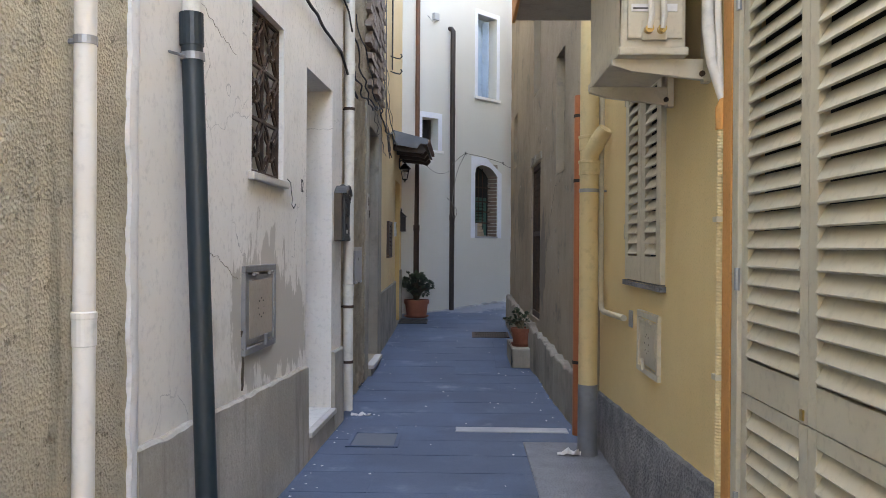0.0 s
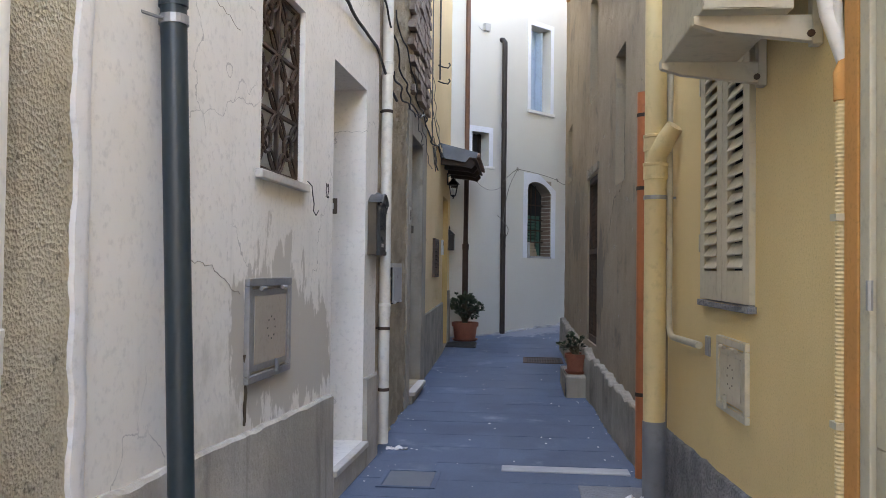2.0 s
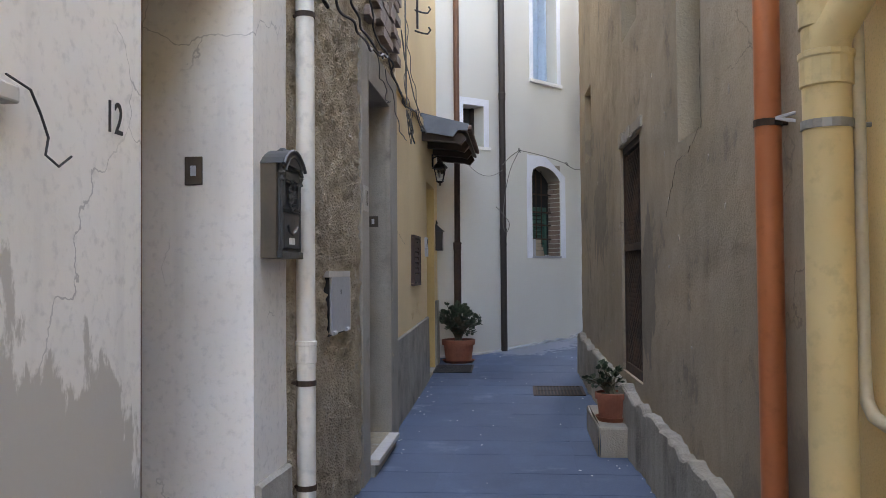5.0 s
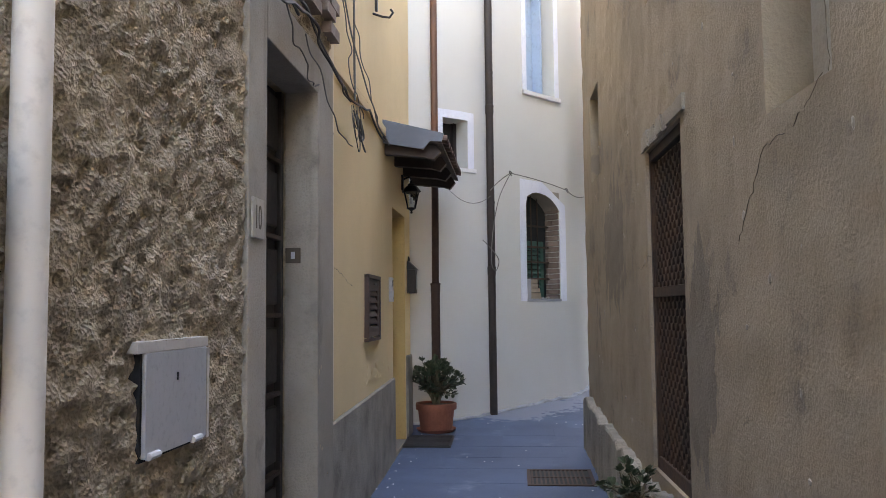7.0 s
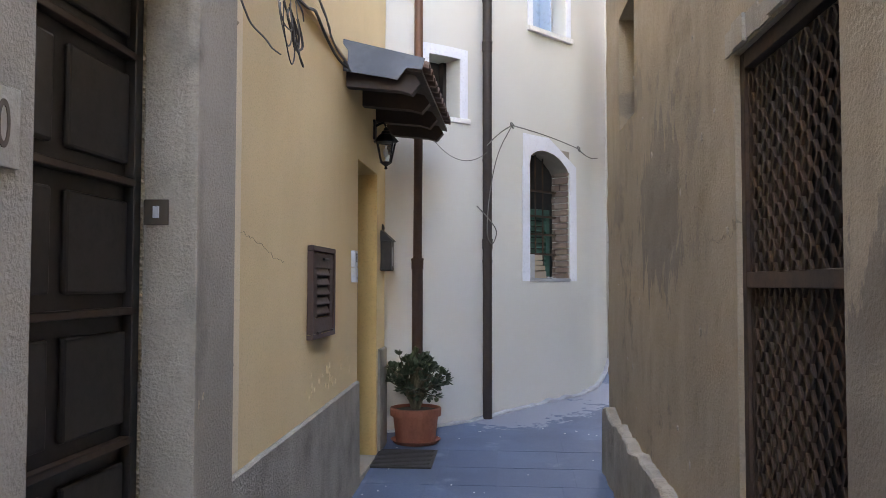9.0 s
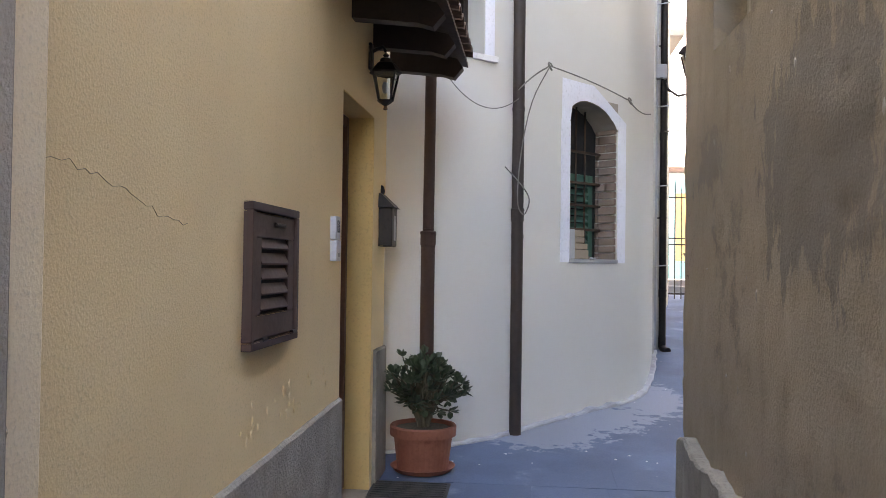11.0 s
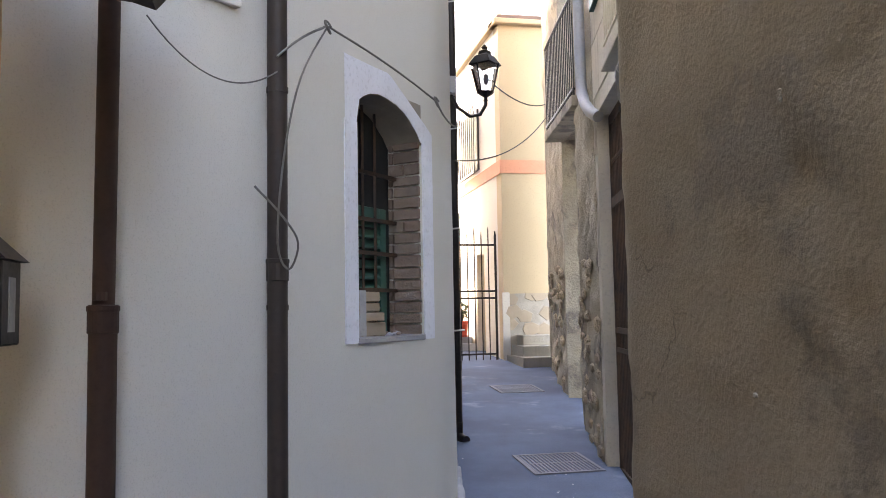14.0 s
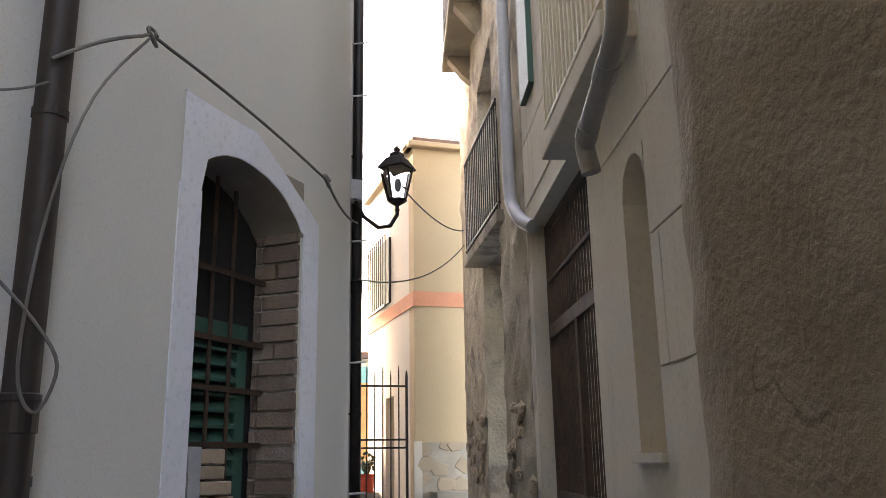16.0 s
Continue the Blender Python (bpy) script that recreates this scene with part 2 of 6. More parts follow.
M_BLACKPL = surface("black_cable", (0.025, 0.024, 0.024), None, 20, 3, 0.6, bump=0.05, relief=0.001)
M_GREYCABLE = surface("grey_cable", (0.17, 0.165, 0.155), (0.1, 0.095, 0.09), 20, 3, 0.7, bump=0.05, relief=0.001)
# near-black that paints the shade of rooms, gaps and holes
M_DARK = surface("painted_dark_interior", (0.02, 0.02, 0.02), None, 20, 2, 0.9)
M_BLUEGLASS = surface("pale_blue_blind", (0.42, 0.55, 0.68), (0.38, 0.5, 0.63), 20, 3, 0.4, bump=0.05, relief=0.001)
M_BRASS = surface("brass", (0.6, 0.42, 0.16), None, 20, 5, 0.3, metal=1.0, bump=0.05, relief=0.0005)
M_PAPER = surface("white_paper", (0.78, 0.77, 0.75), None, 20, 5, 0.9)
M_FACADE = surface("pale_stucco_blocks", (0.58, 0.53, 0.44), (0.52, 0.47, 0.39), 40, 1.2, 0.9, bump=0.4, relief=0.004, streak=0.3)
M_CRUMBLE = surface("crumbling_plaster", (0.47, 0.41, 0.315), (0.35, 0.30, 0.23), 30, 2.2, 0.95, bump=0.9, relief=0.02, stain_or_shade=(0.23, 0.2, 0.17), stain_or_shade_at=(0.52, 0.62), stain_or_shade_size=1.9)
M_FARYELLOW = surface("far_yellow_plaster", (0.44, 0.33, 0.205), (0.41, 0.305, 0.19), 40, 0.8, 0.85, bump=0.2, relief=0.003)
M_FARWHITE = surface("far_cream_plaster", (0.56, 0.515, 0.455), (0.53, 0.49, 0.43), 40, 0.8, 0.85, bump=0.2, relief=0.003)
M_BAND = surface("salmon_band", (0.6, 0.25, 0.15), None, 40, 1, 0.85, bump=0.1, relief=0.002)
M_PATCH = surface("rough_cement_patch", (0.2, 0.215, 0.235), (0.15, 0.16, 0.18), 60, 3, 0.92, bump=0.8, relief=0.01, pits=60)
M_BORDER = surface("blue_white_paint", (0.76, 0.79, 0.86), (0.7, 0.73, 0.8), 40, 2, 0.7, bump=0.15, relief=0.003)
M_VENT = surface("dark_brown_painted_metal", (0.062, 0.031, 0.024), (0.048, 0.024, 0.019), 40, 4, 0.62, metal=0.0, bump=0.1, relief=0.001)
M_POST = surface("brown_painted_post", (0.042, 0.018, 0.012), (0.03, 0.014, 0.01), 30, 3, 0.75, bump=0.1, relief=0.001)
M_CRAZY = surface("flagstone", (0.43, 0.34, 0.25), (0.34, 0.26, 0.19), 30, 3, 0.85, bump=0.4, relief=0.005, island=0.35)
M_REDPOT = surface("red_pot", (0.5, 0.06, 0.035), None, 30, 3, 0.5)
M_TEALPAINT = surface("turquoise_paint", (0.16, 0.42, 0.42), None, 30, 2, 0.7)
M_ORANGEWALL = surface("orange_plaster", (0.62, 0.3, 0.12), None, 30, 2, 0.8)
# white plastic, base lowered to hold the shade on the intercom
M_WHITEPL = surface("shade_toned_white_plastic", (0.52, 0.54, 0.56), (0.47, 0.49, 0.51), 30, 3, 0.4, bump=0.03, relief=0.0005)
M_MAIL = surface("cast_grey_metal", (0.04, 0.045, 0.048), (0.06, 0.058, 0.055), 40, 5, 0.62, metal=0.25, bump=0.25, relief=0.002)
M_MAILSIDE = surface("worn_brown_metal", (0.11, 0.085, 0.06), (0.075, 0.06, 0.045), 40, 4, 0.6, metal=0.3, bump=0.1, relief=0.001)
M_GLASS = glassy("lantern_glass")
M_INK = surface("black_paint", (0.02, 0.02, 0.02), None, 40, 6, 0.7)


# ---- geometry helpers ----
def thing(name, at, label, category, group="", kind=""):
    ob = new(name)
    ob.location = at
    ob.empty_display_size = 0.1
    return tagged(ob, label, category, group, kind)


def part(name, bm, material, parent=None, label="", smooth=False):
    me = bpy.data.meshes.new(name)
    bmesh.ops.recalc_face_normals(bm, faces=bm.faces)
    if smooth:
        for fc in bm.faces:
            fc.smooth = True
    bm.to_mesh(me)
    bm.free()
    me.materials.append(material)
    if smooth:
        me.set_sharp_from_angle(angle=radians(38))
    ob = new(name, me)
    if parent is not None:
        ob.parent = parent
        if parent.type == "EMPTY":
            ob.matrix_parent_inverse = Matrix.Translation(-parent.location)
    if label:
        ob["label"] = label
    return ob


def left(x0):
    return lambda u, n, z: Vector((x0 + n, u, z))


def right(x0):
    return lambda u, n, z: Vector((x0 - n, u, z))


def line(p, q):
    p, q = Vector((*p, 0)), Vector((*q, 0))
    d = (q - p).normalized()
    nn = Vector((-d.y, d.x, 0))
    return lambda u, n, z: p + d * u + nn * n + Vector((0, 0, z))


def plain(x, y, z):
    return Vector((x, y, z))


def box(bm, F, u0, u1, n0, n1, z0, z1, bevel=0.0):
    b = bmesh.new() if bevel else bm
    v = [b.verts.new(F(u, n, z)) for z in (z0, z1) for n in (n0, n1) for u in (u0, u1)]
    for f in ((0, 1, 3, 2), (4, 5, 7, 6), (0, 1, 5, 4), (2, 3, 7, 6), (0, 2, 6, 4), (1, 3, 7, 5)):
        b.faces.new([v[i] for i in f])
    if bevel:
        bmesh.ops.bevel(b, geom=b.edges[:], offset=bevel, segments=2, affect="EDGES", profile=0.5)
        join(bm, b)
    return bm


def join(bm, b):
    idx = {v: bm.verts.new(v.co) for v in b.verts}
    for f in b.faces:
        bm.faces.new([idx[v] for v in f.verts])
    b.free()


def boxed(F, *a, bevel=0.0):
    return box(bmesh.new(), F, *a, bevel=bevel)


def tube(bm, pts, r, seg=10, caps=True):
    pts = [Vector(p) for p in pts]
    rs = r if isinstance(r, (list, tuple)) else [r] * len(pts)
    rings, up = [], None
    for i, p in enumerate(pts):
        d = (pts[min(i + 1, len(pts) - 1)] - pts[max(i - 1, 0)]).normalized()
        a = up if up is not None else (Vector((0, 0, 1)) if abs(d.z) < 0.9 else Vector((1, 0, 0)))
        a = (a - d * a.dot(d)).normalized()
        up = a
        b = d.cross(a)
        rings.append([bm.verts.new(p + (a * math.cos(k * math.tau / seg) + b * math.sin(k * math.tau / seg)) * rs[i]) for k in range(seg)])
    for A, B in zip(rings, rings[1:]):
        for k in range(seg):
            bm.faces.new((A[k], A[(k + 1) % seg], B[(k + 1) % seg], B[k]))
    if caps:
        bm.faces.new(rings[0])
        bm.faces.new(rings[-1])
    return bm


def lathe(bm, at, prof, seg=24):
    at = Vector(at)
    rings = [[bm.verts.new(at + Vector((r * math.cos(k * math.tau / seg), r * math.sin(k * math.tau / seg), z))) for k in range(seg)] for r, z in prof]
    for A, B in zip(rings, rings[1:]):
        for k in range(seg):
            bm.faces.new((A[k], A[(k + 1) % seg], B[(k + 1) % seg], B[k]))
    bm.faces.new(rings[0])
    bm.faces.new(rings[-1])
    return bm


def sagged(p, q, sag, k=14, wob=0.0, seed=0):
    rnd = random.Random(seed)
    p, q = Vector(p), Vector(q)
    return [p.lerp(q, i / k) + Vector((0, 0, -4 * sag * (i / k) * (1 - i / k))) + Vector((rnd.uniform(-wob, wob), rnd.uniform(-wob, wob), rnd.uniform(-wob, wob))) * (0 < i < k) for i in range(k + 1)]


def breaks(a, b, cuts, step):
    s = sorted({round(a, 4), round(b, 4), *[round(c, 4) for c in cuts if a < c < b]})
    out = [s[0]]
    for p, q in zip(s, s[1:]):
        k = max(1, math.ceil((q - p) / step - 1e-6)) if step else 1
        out += [p + (q - p) * (i + 1) / k for i in range(k)]
    return out


def wall(name, F, u0, u1, z0, z1, thick, mat, holes=(), step=0, rough=0.0, size=1.0, pit=0.0, label="", parent=None, kind="structure"):
    """A wall with thickness; its front lies at n = 0. holes: (u0, u1, z0, z1), through the wall."""
    us = breaks(u0, u1, [h[i] for h in holes for i in (0, 1)], step)
    zs = breaks(z0, z1, [h[i] for h in holes for i in (2, 3)], step)
    bm = bmesh.new()
    inside = lambda u, z: any(h[0] < u < h[1] and h[2] < z < h[3] for h in holes)
    edge = lambda u, z: any(h[0] - 1e-3 <= u <= h[1] + 1e-3 and h[2] - 1e-3 <= z <= h[3] + 1e-3 for h in holes)
    V = {}

    def vert(i, j, k):
        if (i, j, k) not in V:
            n = -thick if k else 0.0
            if not k and rough and not edge(us[i], zs[j]):
                w = F(us[i], 0, zs[j])
                n = -pit * max(0.0, noise.noise(w * size * 1.7 + Vector((7, 1, 3))) - 0.42) + rough * (0.7 * noise.fractal(w * size, 0.9, 2.1, 4) + 0.5 * noise.noise(w * size * 0.3))
            V[i, j, k] = bm.verts.new(F(us[i], n, zs[j]))
        return V[i, j, k]
    solid = {(i, j): not inside((us[i] + us[i + 1]) / 2, (zs[j] + zs[j + 1]) / 2) for i in range(len(us) - 1) for j in range(len(zs) - 1)}
    for (i, j), s in solid.items():
        if not s:
            continue
        for k in (0, 1):
            bm.faces.new((vert(i, j, k), vert(i + 1, j, k), vert(i + 1, j + 1, k), vert(i, j + 1, k)))
        for di, dj, a, b in ((-1, 0, (i, j), (i, j + 1)), (1, 0, (i + 1, j), (i + 1, j + 1)), (0, -1, (i, j), (i + 1, j)), (0, 1, (i, j + 1), (i + 1, j + 1))):
            if not solid.get((i + di, j + dj), False):
                bm.faces.new((vert(*a, 0), vert(*b, 0), vert(*b, 1), vert(*a, 1)))
    ob = part(name, bm, mat, parent, smooth=bool(rough))
    if parent is None:
        tagged(ob, label, "wall", kind=kind)
    elif label:
        ob["label"] = label
    return ob


def ground_z(y):
    ks = ((-60, 0), (6.5, 0), (9.5, 0.06), (12.3, 0.14), (13.5, 0.19), (15, 0.26), (18.2, 0.44), (25.3, 0.95), (40, 1.6), (60, 1.6))
    for (a, p), (b, q) in zip(ks, ks[1:]):
        if y <= b:
            return p + (q - p) * (y - a) / (b - a)
    return ks[-1][1]



# ---- structure ----
def curved(pts, side):
    """A wall frame along a smooth line on the ground; n > 0 is towards the alley (side 1: to the right of the way along it, -1: to the left)."""
    pts = [Vector((*p, 0)) for p in pts]
    fine = []
    for i in range(len(pts) - 1):
        a, b, c, d = pts[max(i - 1, 0)], pts[i], pts[i + 1], pts[min(i + 2, len(pts) - 1)]
        for k in range(12):
            t = k / 12
            fine.append(0.5 * (2 * b + (c - a) * t + (2 * a - 5 * b + 4 * c - d) * t * t + (3 * b - a - 3 * c + d) * t ** 3))
    fine.append(pts[-1])
    acc = [0.0]
    for a, b in zip(fine, fine[1:]):
        acc.append(acc[-1] + (b - a).length)

    def place(u):
        u = min(max(u, 0.0), acc[-1] - 1e-5)
        i = max(k for k in range(len(acc) - 1) if acc[k] <= u)
        return fine[i].lerp(fine[i + 1], (u - acc[i]) / (acc[i + 1] - acc[i]))

    def F(u, n, z):
        p, d = place(u), (place(u + 0.06) - place(u - 0.06)).normalized()
        return p + Vector((d.y, -d.x, 0)) * side * n + Vector((0, 0, z))
    return F, acc[-1], lambda x, y: min((k * 0.01 for k in range(int(acc[-1] * 100))), key=lambda u: (place(u) - Vector((x, y, 0))).length)


# ground: one sheet to the horizon, rising along the alley
bm = bmesh.new()
gx = [-400, -60, -8] + [-2 + 0.25 * k for k in range(41)] + [14, 60, 400]
gy = [-400, -60, -8] + [-4 + 0.25 * k for k in range(150)] + [40, 60, 400]
gv = [[bm.verts.new((x, y, ground_z(y))) for x in gx] for y in gy]
for A, B in zip(gv, gv[1:]):
    for k in range(len(gx) - 1):
        bm.faces.new((A[k], A[k + 1], B[k + 1], B[k]))
tagged(part("ground", bm, M_ASPHALT, smooth=True), "worn grey paved alley floor with pale smears, sky's blue put into its colour", "ground", kind="structure")

# height out of view, chosen to shade the walls opposite
TOP = 7.6
LR, LY = left(-1.03), left(-1.07)


def LW(u, n, z):
    """The white house's front, which leans into the alley along its length."""
    return Vector((-1.10 + 0.038 * (u - 4.4) + n, u, z))


def RY(u, n, z):
    return Vector((1.0 - n, u, z))


tagged(wall("wall_tan", left(-1.155), 0.6, 2.83, -0.3, TOP, 0.5, M_TANROUGH, step=0.025, rough=0.007, size=34, pit=0.02), "weathered tan roughcast house wall", "wall")
# unseen stretch, added to block skylight from the open back
tagged(wall("wall_tan", left(-1.155), -3.5, 0.6, -0.3, TOP, 0.5, M_TANROUGH, step=0.5), "weathered tan roughcast house wall", "wall")
tagged(wall("wall_white", LW, 2.83, 6.80, -0.3, TOP, 0.7, M_WHITEWALL, [(4.27, 4.92, 1.828, 2.74), (5.52, 6.40, 0.19, 2.65)], step=0.15, rough=0.007, size=2), "cracked off-white plastered house wall", "wall")
# rubble and yellow walls go on unseen to 9 m to darken the right wall
tagged(wall("wall_rubble", LR, 6.80, 10.15, -0.3, 9.0, 0.5, M_ROUGH, [(8.82, 9.78, 0.17, 2.75)], step=0.023, rough=0.030, size=24, pit=0.10), "coarse brown rubble-render house wall", "wall")
tagged(wall("wall_yellow", LY, 10.15, 14.2, -0.3, 9.0, 0.5, M_YELLOW2, [(12.94, 13.75, 0.2, 2.49)], step=0.2, rough=0.006, size=2), "pale yellow plastered house wall", "wall")
tagged(wall("wall_ochre", RY, -0.6, 6.03, -0.3, 5.4, 0.5, M_YELLOW, [(1.76, 3.04, 0.06, 2.6), (4.1, 5.0, 1.25, 2.6)], step=0.2, rough=0.005, size=2), "yellow plastered house wall with grey plinth", "wall")
GW, GLEN, gu = curved([(0.985, 6.03), (0.96, 6.6), (0.91, 7.8), (0.855, 9.4), (0.82, 11.0), (0.795, 12.4), (0.78, 13.5), (0.80, 13.72), (0.91, 13.85), (1.25, 13.89), (2.6, 13.9)], -1)
g_door = (gu(0.86, 9.25), gu(0.84, 10.15), 0.62, 2.42)
g_win = (gu(0.91, 7.55), gu(0.91, 8.07), 2.15, 3.3)
g_small = (gu(0.8, 12.3), gu(0.79, 12.95), 2.66, 3.45)
g_high = (gu(0.83, 9.3), gu(0.83, 10.0), 3.25, 4.4)
tagged(wall("wall_grey", GW, 0, GLEN, -0.3, 6.8, 0.45, M_GREYWALL, [g_door, g_win, g_small, g_high], step=0.035, rough=0.011, size=4.5, pit=0.03), "grey-brown patched render wall with rounded corner", "wall")
WB, WLEN, wu = curved([(-1.7, 14.32), (-1.14, 14.6), (-0.65, 14.9), (-0.25, 15.3), (0.05, 15.68), (0.32, 16.02), (0.62, 16.36), (0.82, 16.62), (0.98, 17.0), (1.10, 17.5), (1.20, 18.0), (1.30, 18.6), (1.42, 19.4), (1.40, 19.52), (1.2, 19.6), (-3, 19.8)], 1)
a0, a1 = wu(0.22, 15.90), wu(0.67, 16.42)
s0, s1 = wu(-0.75, 14.83), wu(-0.47, 15.05)
A_BASE, A_SPRING, A_TOP = 1.64, 2.83, 3.07
# its unseen top is raised to even out the skylight
tagged(wall("wall_curved", WB, 0, WLEN, -0.3, 8.4, 0.45, M_WHITEBLDG, [(a0, a1, A_BASE, A_TOP), (a0 + 0.06, a1 - 0.05, 4.36, 5.95), (s0, s1, 3.2, 3.78)], step=0.1, rough=0.004, size=1.5), "smooth cream-painted curved house wall", "wall")

FA = line((1.44, 13.9), (4.404, 25.1))
fu = lambda y: (y - 13.9) * 1.0344
tagged(wall("wall_stucco", FA, -0.4, fu(18.35), -0.3, TOP, 0.5, M_FACADE, [(fu(16.42), fu(18.2), 0.3, 3.5), (fu(15.5), fu(15.82), 1.86, 3.05)], step=0.3, rough=0.004, size=2), "pale stucco house wall with scored block joints", "wall")
tagged(wall("wall_crumbling", FA, fu(18.35), fu(24.2), -0.3, 9.0, 0.6, M_CRUMBLE, [(fu(19.9), fu(21.5), 0.3, 4.0), (fu(20.2), fu(21.6), 4.25, 6.2)], step=0.06, rough=0.06, size=4), "old crumbling plaster and stone house wall", "wall")
# the back wall is unseen, added to close the place behind the camera
for nm, b in (("wall_back", (-9, 9, -10, -9.5, -0.3, 6)), ("wall_end", (4.2, 4.7, 24.05, 24.35, 0.3, 9.0)),):
    tagged(part(nm, boxed(plain, *b), M_CRUMBLE), "plain plaster wall added to close the alley", "wall", kind="structure")
# unseen roof slabs, added to keep sun and sky out of the houses
for nm, b in (("roof", (-6, -1.1, 0.6, 6.8, TOP, TOP + 0.2)), ("roof", (-6, -1.1, 6.8, 14.2, 9.0, 9.2)), ("roof", (1.1, 5, 6.0, 13.7, 6.82, 6.95))):
    tagged(part(nm, boxed(plain, *b), M_TILE), "unseen roof slab added to block sun", "roof", kind="structure")
# outer walls never in view, added to stop the sun behind the fronts
for b in ((-6.5, -6, 0.6, 6.8, 0, TOP), (-6.5, -6, 6.8, 14.2, 0, 9.0), (5, 5.5, 0.2, 13.7, 0, 6.8)):
    tagged(part("wall_outer", boxed(plain, *b), M_CRUMBLE), "unseen outer house wall added to block sun", "wall", kind="structure")

# back panels close the openings; the gate's black one has the room's shade in its colour
for nm, F, u0, u1, z0, z1 in (("wall_inner", GW, g_win[0] - .1, g_win[1] + .1, 2.0, 3.4), ("wall_inner", GW, g_small[0] - .1, g_small[1] + .1, 2.5, 3.6), ("wall_inner", GW, g_high[0] - .1, g_high[1] + .1, 3.2, 4.5)):
    tagged(part(nm, boxed(F, u0, u1, -0.30, -0.16, z0, z1), M_DAMP), "bricked-up window niche back", "wall", kind="structure")
tagged(part("wall_inner", boxed(FA, fu(19.8), fu(21.7), -1.6, -1.5, 0.2, 6.4), M_CRUMBLE), "dim inner wall behind an open doorway", "wall", kind="structure")
# black sheet instead of a room: its darkness is painted
tagged(part("wall_inner", boxed(FA, fu(16.3), fu(18.3), -1.4, -1.3, 0.2, 3.7), M_DARK), "black sheet painted as the unlit room behind the iron gate", "wall", kind="structure")
tagged(part("wall_inner", boxed(FA, fu(15.4), fu(15.9), -0.2, -0.12, 1.7, 3.2), M_FACADE), "blind back of an arched niche", "wall", kind="structure")

# plinths
def ragged(name, F, u0, u1, zb, ztop, n0, n1, mat, label, amp=0.03, step=0.06, parent=None):
    """A plinth with an uneven top edge and face."""
    bm = bmesh.new()
    k = max(2, int((u1 - u0) / step))
    rows = []
    for i in range(k + 1):
        u = u0 + (u1 - u0) * i / k
        w = F(u, 0, 0)
        zt = ztop(u) + amp * noise.fractal(w * 5, 0.8, 2, 3)
        o = n1 + amp * 0.5 * noise.fractal(w * 4 + Vector((0, 0, 5)), 0.8, 2, 3)
        rows.append([bm.verts.new(F(u, *q)) for q in ((n0, zb), (o, zb), (o + 0.25 * amp * noise.noise(w * 9), zb * 0.5 + zt * 0.5), (o - 0.004, zt - 0.012), (o - 0.016, zt), (n0, zt + 0.004))])
    for A, B in zip(rows, rows[1:]):
        for j in range(6):
            bm.faces.new((A[j], A[(j + 1) % 6], B[(j + 1) % 6], B[j]))
    bm.faces.new(rows[0]), bm.faces.new(rows[-1])
    return tagged(part(name, bm, mat, parent), label, "plinth", kind="structure")


ragged("plinth_white", LW, 2.86, 5.51, -0.2, lambda u: 0.73 - 0.03 * (u - 2.8), -0.1, 0.03, M_DAMP, "damp stained grey-beige rendered plinth", 0.012)
ragged("plinth_white", LW, 6.41, 6.79, -0.2, lambda u: 0.62, -0.1, 0.03, M_DAMP, "damp stained grey-beige rendered plinth", 0.006)
ragged("plinth_yellow", LY, 10.16, 12.93, -0.2, lambda u: 0.84 + 0.025 * (u - 10.4), -0.1, 0.025, M_PLINTH, "grey cement plinth of a yellow house", 0.004)
ragged("plinth_yellow", LY, 13.85, 14.2, -0.2, lambda u: 1.05, -0.1, 0.025, M_PLINTH, "grey cement plinth of a yellow house", 0.004)
ragged("plinth_ochre", RY, 3.06, 6.02, -0.2, lambda u: 0.53 - 0.04 * (u - 3), -0.1, 0.02, M_GREYDADO, "grey roughcast plinth of a yellow house", 0.01)
ragged("plinth_ochre", RY, -0.6, 1.74, -0.2, lambda u: 0.55, -0.1, 0.02, M_GREYDADO, "grey roughcast plinth of a yellow house", 0.01)
ragged("plinth_grey", GW, 0.35, gu(0.79, 13.45), -0.2, lambda u: 0.40 + 0.035 * u, -0.1, 0.075, M_PLINTH, "worn ragged cement plinth along a grey wall", 0.045, 0.04)
ragged("plinth_stucco", FA, 0.0, fu(16.4), -0.2, lambda u: 1.62, -0.1, 0.03, M_GREYDADO, "grey roughcast plinth of a stucco house", 0.01)

# trim: smooth cement surround of the rubble house's door, corner strip of the yellow house
for b in ((8.58, 8.828, -0.17, 0.02, -0.1, 3.0), (9.772, 10.148, -0.17, 0.02, -0.1, 3.0), (8.828, 9.772, -0.17, 0.02, 2.742, 3.0)):
    tagged(part("trim", boxed(LR, *b, bevel=0.006), M_SMOOTHGREY), "smooth grey cement door surround", "door surround", kind="structure")
tagged(part("trim", boxed(LY, 10.152, 10.29, -0.1, 0.035, 0.86, 9.0, bevel=0.008), M_TRIMPALE), "pale yellow corner strip of a house", "trim", kind="structure")
tagged(part("trim", boxed(RY, 3.045, 3.14, -0.1, 0.022, 0.5, 2.75, bevel=0.004), M_ORANGETRIM), "orange painted door surround strip", "trim", kind="structure")
tagged(part("trim", boxed(RY, 1.65, 3.14, -0.1, 0.022, 2.602, 2.75, bevel=0.004), M_ORANGETRIM), "orange painted door surround strip", "trim", kind="structure")
# pale cement fillet at the foot of the curved wall
ragged("trim_fillet", WB, 0.5, wu(1.42, 19.3), 0.1, lambda u: ground_z(WB(u, 0, 0).y) + 0.02, -0.05, 0.06, M_CEMENT, "pale cement fillet at the foot of a wall", 0.03)

# ragged plaster edge where the white house meets the tan wall
bm = bmesh.new()
rows = []
